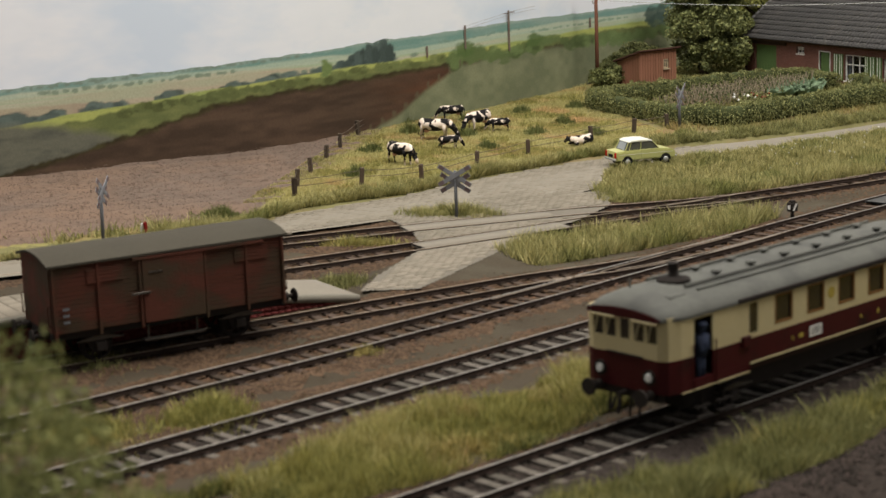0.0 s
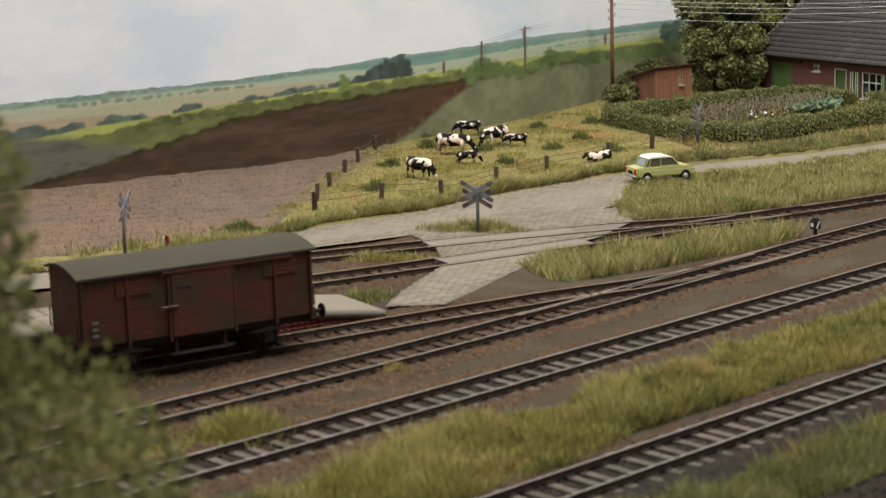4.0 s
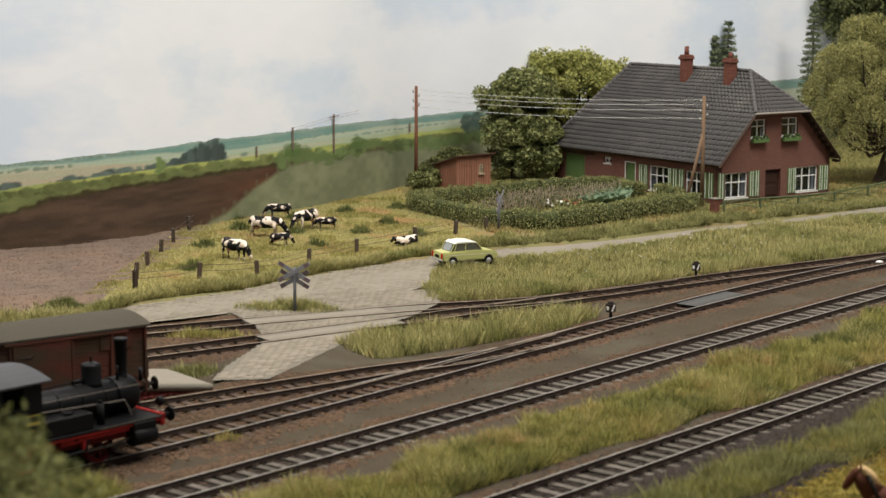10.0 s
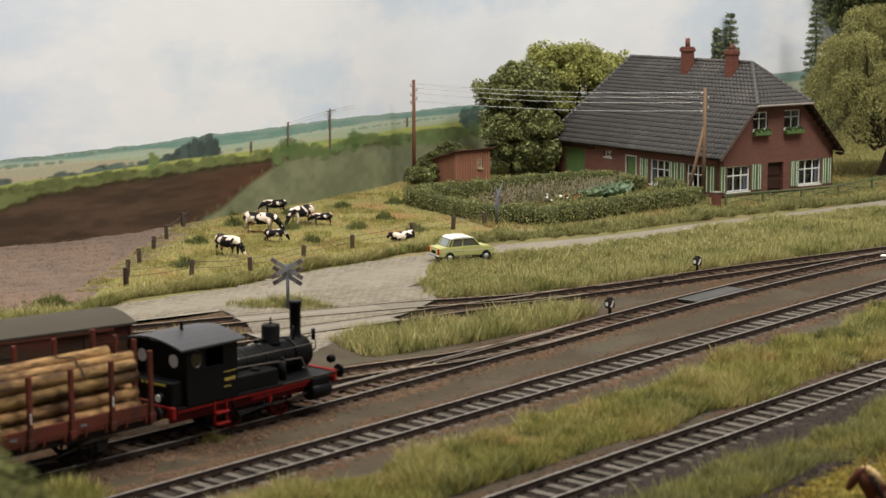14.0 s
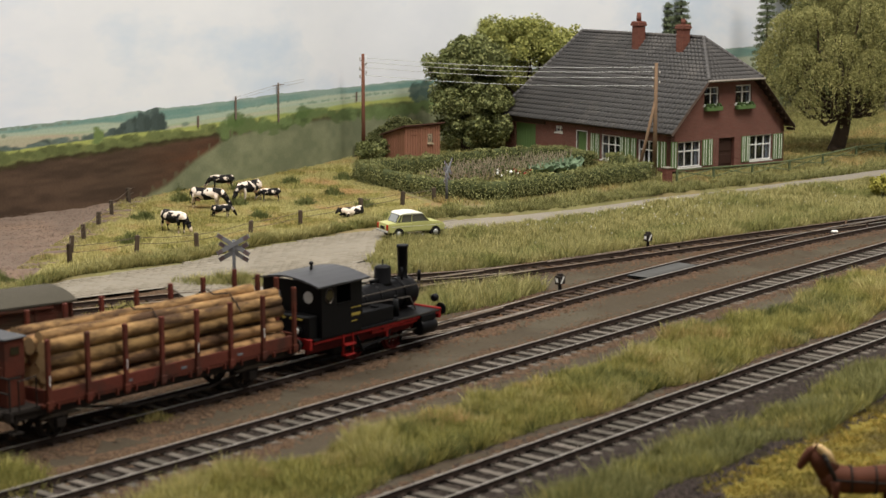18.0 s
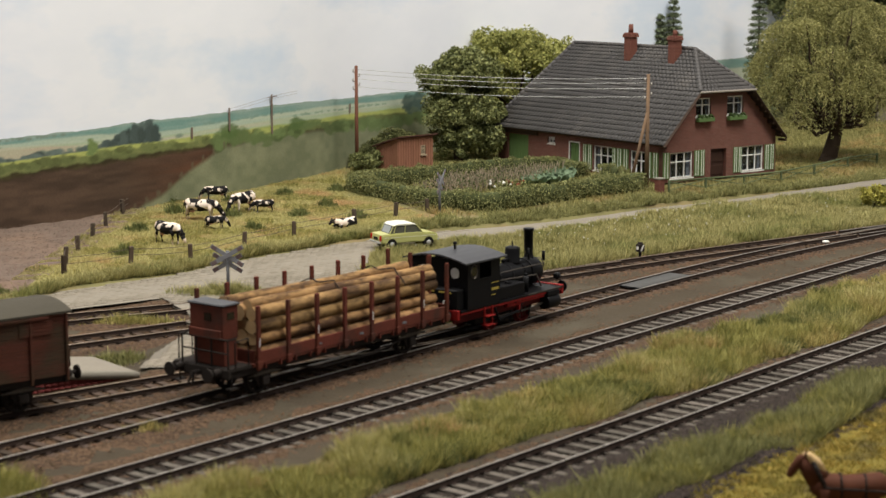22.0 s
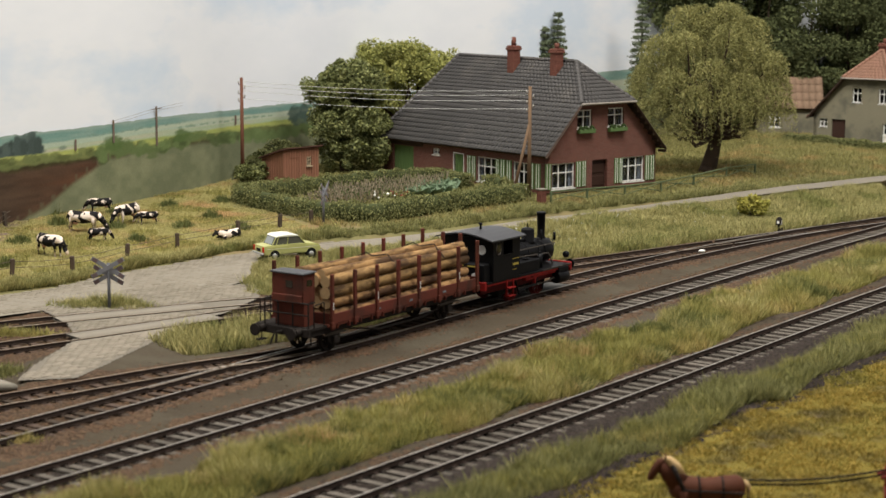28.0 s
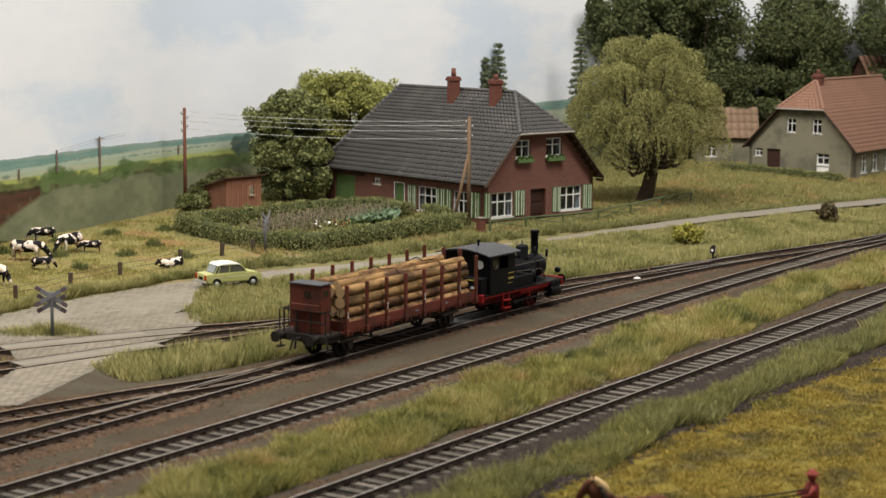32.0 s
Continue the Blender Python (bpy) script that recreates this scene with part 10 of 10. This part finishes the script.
    part("tail", bm, M_DARKHIDE, c)
    return c


for (x, y), rz, k, sc, gr, ly, lb in (((-15.3, 87.6), -40, 0, 0.84, True, False, "black and white cow grazing in the pasture"), ((-14.8, 95.0), -8, 1, 0.88, True, False, "white cow with black patches grazing in the pasture"),
                                      ((-13.6, 92.2), 30, 2, 0.55, True, False, "black and white calf beside the large cow"), ((-14.9, 101.7), 184, 0, 0.66, True, False, "black and white cow looking back at the slope"),
                                      ((-12.85, 98.0), 235, 1, 0.86, True, False, "black and white cow grazing towards the road"), ((-11.7, 98.0), 185, 0, 0.55, True, False, "black and white calf drinking from its mother"),
                                      ((-6.8, 93.2), 222, 2, 0.7, False, True, "black and white calf lying by the fence")):
    build_cow(at(x, y, g(x, y), rz), M_COWS[k], lb, sc, gr, ly)


def build_horse(m):
    h = thing("draught_horse", m, "chestnut draught horse with flaxen mane in harness", "horse")
    bm = B()
    taper(bm, [((-1.08, 0, 1.25), 0.16, 0.2), ((-0.95, 0, 1.22), 0.32, 0.34), ((-0.6, 0, 1.15), 0.38, 0.38), ((0.0, 0, 1.1), 0.38, 0.36), ((0.55, 0, 1.14), 0.36, 0.38), ((0.85, 0, 1.2), 0.26, 0.3), ((0.95, 0, 1.25), 0.14, 0.18)], 16)
    part("body", bm, M_HORSE, h)
    bm = B()
    taper(bm, [((0.72, 0, 1.28), 0.26, 0.34), ((1.02, 0, 1.62), 0.17, 0.26), ((1.22, 0, 1.88), 0.13, 0.19)], 12)
    part("neck", bm, M_HORSE, h)
    bm = B()
    taper(bm, [((1.12, 0, 1.97), 0.1, 0.1), ((1.26, 0, 1.88), 0.13, 0.15), ((1.42, 0, 1.66), 0.11, 0.13), ((1.54, 0, 1.46), 0.085, 0.1), ((1.57, 0, 1.4), 0.05, 0.06)], 10)
    hd = part("head", bm, M_HORSE, h)
    for s in (-1, 1):
        bm = B()
        rod(bm, (1.14, s * 0.07, 2.0), (1.13, s * 0.1, 2.15), 0.05, 0.01, 6)
        part("ear", bm, M_HORSE, hd)
    bm = B()
    taper(bm, [((1.2, 0, 2.03), 0.08, 0.07), ((1.05, 0, 1.98), 0.13, 0.12), ((0.85, 0, 1.78), 0.15, 0.17), ((0.68, 0, 1.52), 0.12, 0.14)], 10)
    part("mane", bm, M_MANE, h, "flaxen mane")
    for x, s in ((-0.85, -1), (-0.78, 1), (0.68, -1), (0.6, 1)):
        bm = B()
        b = 0.08 if x < 0 else 0.0
        taper(bm, [((x, s * 0.2, 1.15), 0.19, 0.22), ((x + b * 0.4, s * 0.22, 0.75), 0.1, 0.12), ((x - b, s * 0.22, 0.46), 0.07, 0.08), ((x, s * 0.22, 0.16), 0.06, 0.065), ((x + 0.03, s * 0.22, 0.0), 0.1, 0.09)], 9)
        part("leg", bm, M_HORSE, h)
    bm = B()
    taper(bm, [((-1.08, 0, 1.4), 0.05, 0.05), ((-1.2, 0, 1.2), 0.08, 0.08), ((-1.2, 0, 0.8), 0.07, 0.07), ((-1.18, 0, 0.55), 0.03, 0.03)], 8)
    part("tail", bm, M_MANE, h)
    ha = None
    bm = B()
    for k in range(18):
        a, b = k * math.tau / 18, (k + 1) * math.tau / 18
        c = lambda t: (0.74 + 0.2 * math.sin(t), 0.34 * math.cos(t), 1.42 + 0.42 * math.sin(t))  # noqa: E731
        rod(bm, c(a), c(b), 0.065, n=6)
    ha = part("collar", bm, M_HARNESS, h, "dark leather horse collar")
    bm = B()
    for x in (0.2, -0.45):
        for k in range(16):
            a, b = k * math.tau / 16, (k + 1) * math.tau / 16
            rod(bm, (x, 0.395 * math.cos(a), 1.12 + 0.385 * math.sin(a)), (x, 0.395 * math.cos(b), 1.12 + 0.385 * math.sin(b)), 0.03, n=5)
    for s in (-1, 1):
        rod(bm, (0.7, s * 0.36, 1.2), (-1.0, s * 0.4, 1.12), 0.03, n=5)
    part("harness_straps", bm, M_HARNESS, h)
    return h


build_horse(at(9.35, 43.1, g(9.35, 43.1), 178) @ Matrix.Scale(0.93, 4))


def build_farmhand():
    bm = B()
    for s in (-1, 1):
        taper(bm, [((s * 0.1, 0, 0.0), 0.1, 0.09), ((s * 0.1, 0, 0.45), 0.09, 0.09), ((s * 0.1, 0, 0.85), 0.12, 0.12)], 8)
    taper(bm, [((0, 0, 0.8), 0.2, 0.15), ((0, 0, 1.15), 0.22, 0.16), ((0, 0, 1.42), 0.2, 0.14), ((0, 0, 1.52), 0.08, 0.08)], 10)
    ball(bm, (0, 0, 1.64), 0.13, sub=2)
    lathe(bm, [(0.2, 1.72), (0.19, 1.74), (0.12, 1.75), (0.1, 1.84)], None, 10)
    for s in (-1, 1):
        taper(bm, [((0, s * 0.2, 1.42), 0.08, 0.08), ((-0.12, s * 0.26, 1.18), 0.07, 0.07), ((-0.34, s * 0.16, 1.12), 0.05, 0.05)], 8)
    f2 = mesh_of("figurine", bm, mat("red_jacket_figurine", (0.26, 0.05, 0.04), (0.16, 0.04, 0.035), 1.5, 6, 1.2, 0.8))
    thing("figurine", at(14.4, 43.7, g(14.4, 43.7)), "small painted model figurine in a red jacket", "figurine", data=f2)
    r = thing("harrow_reins", EYE3, "long dark reins between horse and figurine", "reins")
    for dz in (0.0, 0.12):
        bm = B()
        a, b = Vector((10.35, 43.15, g(10.3, 43.1) + 1.15 + dz)), Vector((14.3, 43.65, g(14.3, 43.6) + 1.2 + dz))
        tube(bm, [a.lerp(b, i / 10) - Vector((0, 0, 0.12 * math.sin(math.pi * i / 10))) for i in range(11)], 0.03)
        part("rein", bm, M_HARNESS, r)


build_farmhand()


# ---- what moves ----
def rail_path(key):
    c = TRACKS[key]
    s = np.r_[0, np.cumsum(np.hypot(*np.diff(c, axis=0).T))]
    s -= np.interp(0.0, c[:, 0], s)
    return lambda q: np.array([np.interp(q, s, c[:, 0]), np.interp(q, s, c[:, 1])])


def on_rails(path, s, back, front):
    """Pose of a vehicle whose origin lies at s, with its axles at these distances from it."""
    a, b = path(s + back), path(s + front)
    d = b - a
    o = a + d * (-back / (front - back))
    return at(o[0], o[1], 0, math.degrees(math.atan2(d[1], d[0])))


def motions():
    train = [(0, -40.2), (3, -38.2), (5.5, -34.7), (8, -29.96), (9, -28.0), (10, -26.02), (11, -24.04), (12, -22.1), (13, -20.05), (14, -18.0), (14.5, -16.98), (16.5, -12.77), (17.5, -10.59), (18.5, -8.43), (19.5, -6.3),
             (20.5, -4.14), (21.5, -1.92), (22, -0.82), (22.5, 0.2), (23, 1.17), (24, 2.86), (24.5, 3.7), (26.5, 7.24), (27.5, 8.92), (28.5, 10.49), (29, 11.17), (29.5, 11.74), (30, 12.26), (30.5, 12.82), (31, 13.43), (31.5, 14.1), (32, 14.68)]
    t_s = np.array(train)
    third, front = rail_path("third"), rail_path("front")
    times = np.arange(0, 32.01, 0.5)
    place = lambda t: float(np.interp(t, t_s[:, 0], t_s[:, 1]))  # noqa: E731
    soft = lambda t: sum(place(min(32, max(0, t + d))) for d in (-0.5, -0.25, 0, 0.25, 0.5)) / 5 if 0.6 < t < 31.4 else place(t)  # noqa: E731
    walk(LOCO, [(t, on_rails(third, soft(t), 0.9, 3.1)) for t in times])
    walk(LOGWAGON, [(t, on_rails(third, soft(t) - 9.0, -3.3, 4.5)) for t in times])
    fine = np.arange(0, 32.01, 0.25)
    for axle, x, r in [(a, x, 0.52) for a, x in zip(LOCO_AXLES, (0.9, 3.1))] + [(a, x, 0.5) for a, x in zip(LOG_AXLES, (-3.3, 4.5))]:
        s0 = soft(0.0)
        walk(axle, [(t, at(x, 0, r, 0, 0, math.degrees((soft(t) - s0) / r))) for t in fine])
    # the railcar rolls away to the right and stops out of view
    run = lambda t: 3.88 + 6.3 * min(t, 9.0) + (6.3 * 1.5 * (1 - math.exp(-(t - 9.0) / 1.5)) if t > 9 else 0)  # noqa: E731
    walk(RAILCAR, [(t, on_rails(front, run(t), -3.6, 3.6)) for t in times])
    for axle, x in zip(RAILCAR_AXLES, (-3.6, 3.6)):
        walk(axle, [(t, at(x, 0, 0.5, 0, 0, math.degrees((run(t) - 3.88) / 0.5))) for t in np.arange(0, 32.01, 0.1)])


motions()
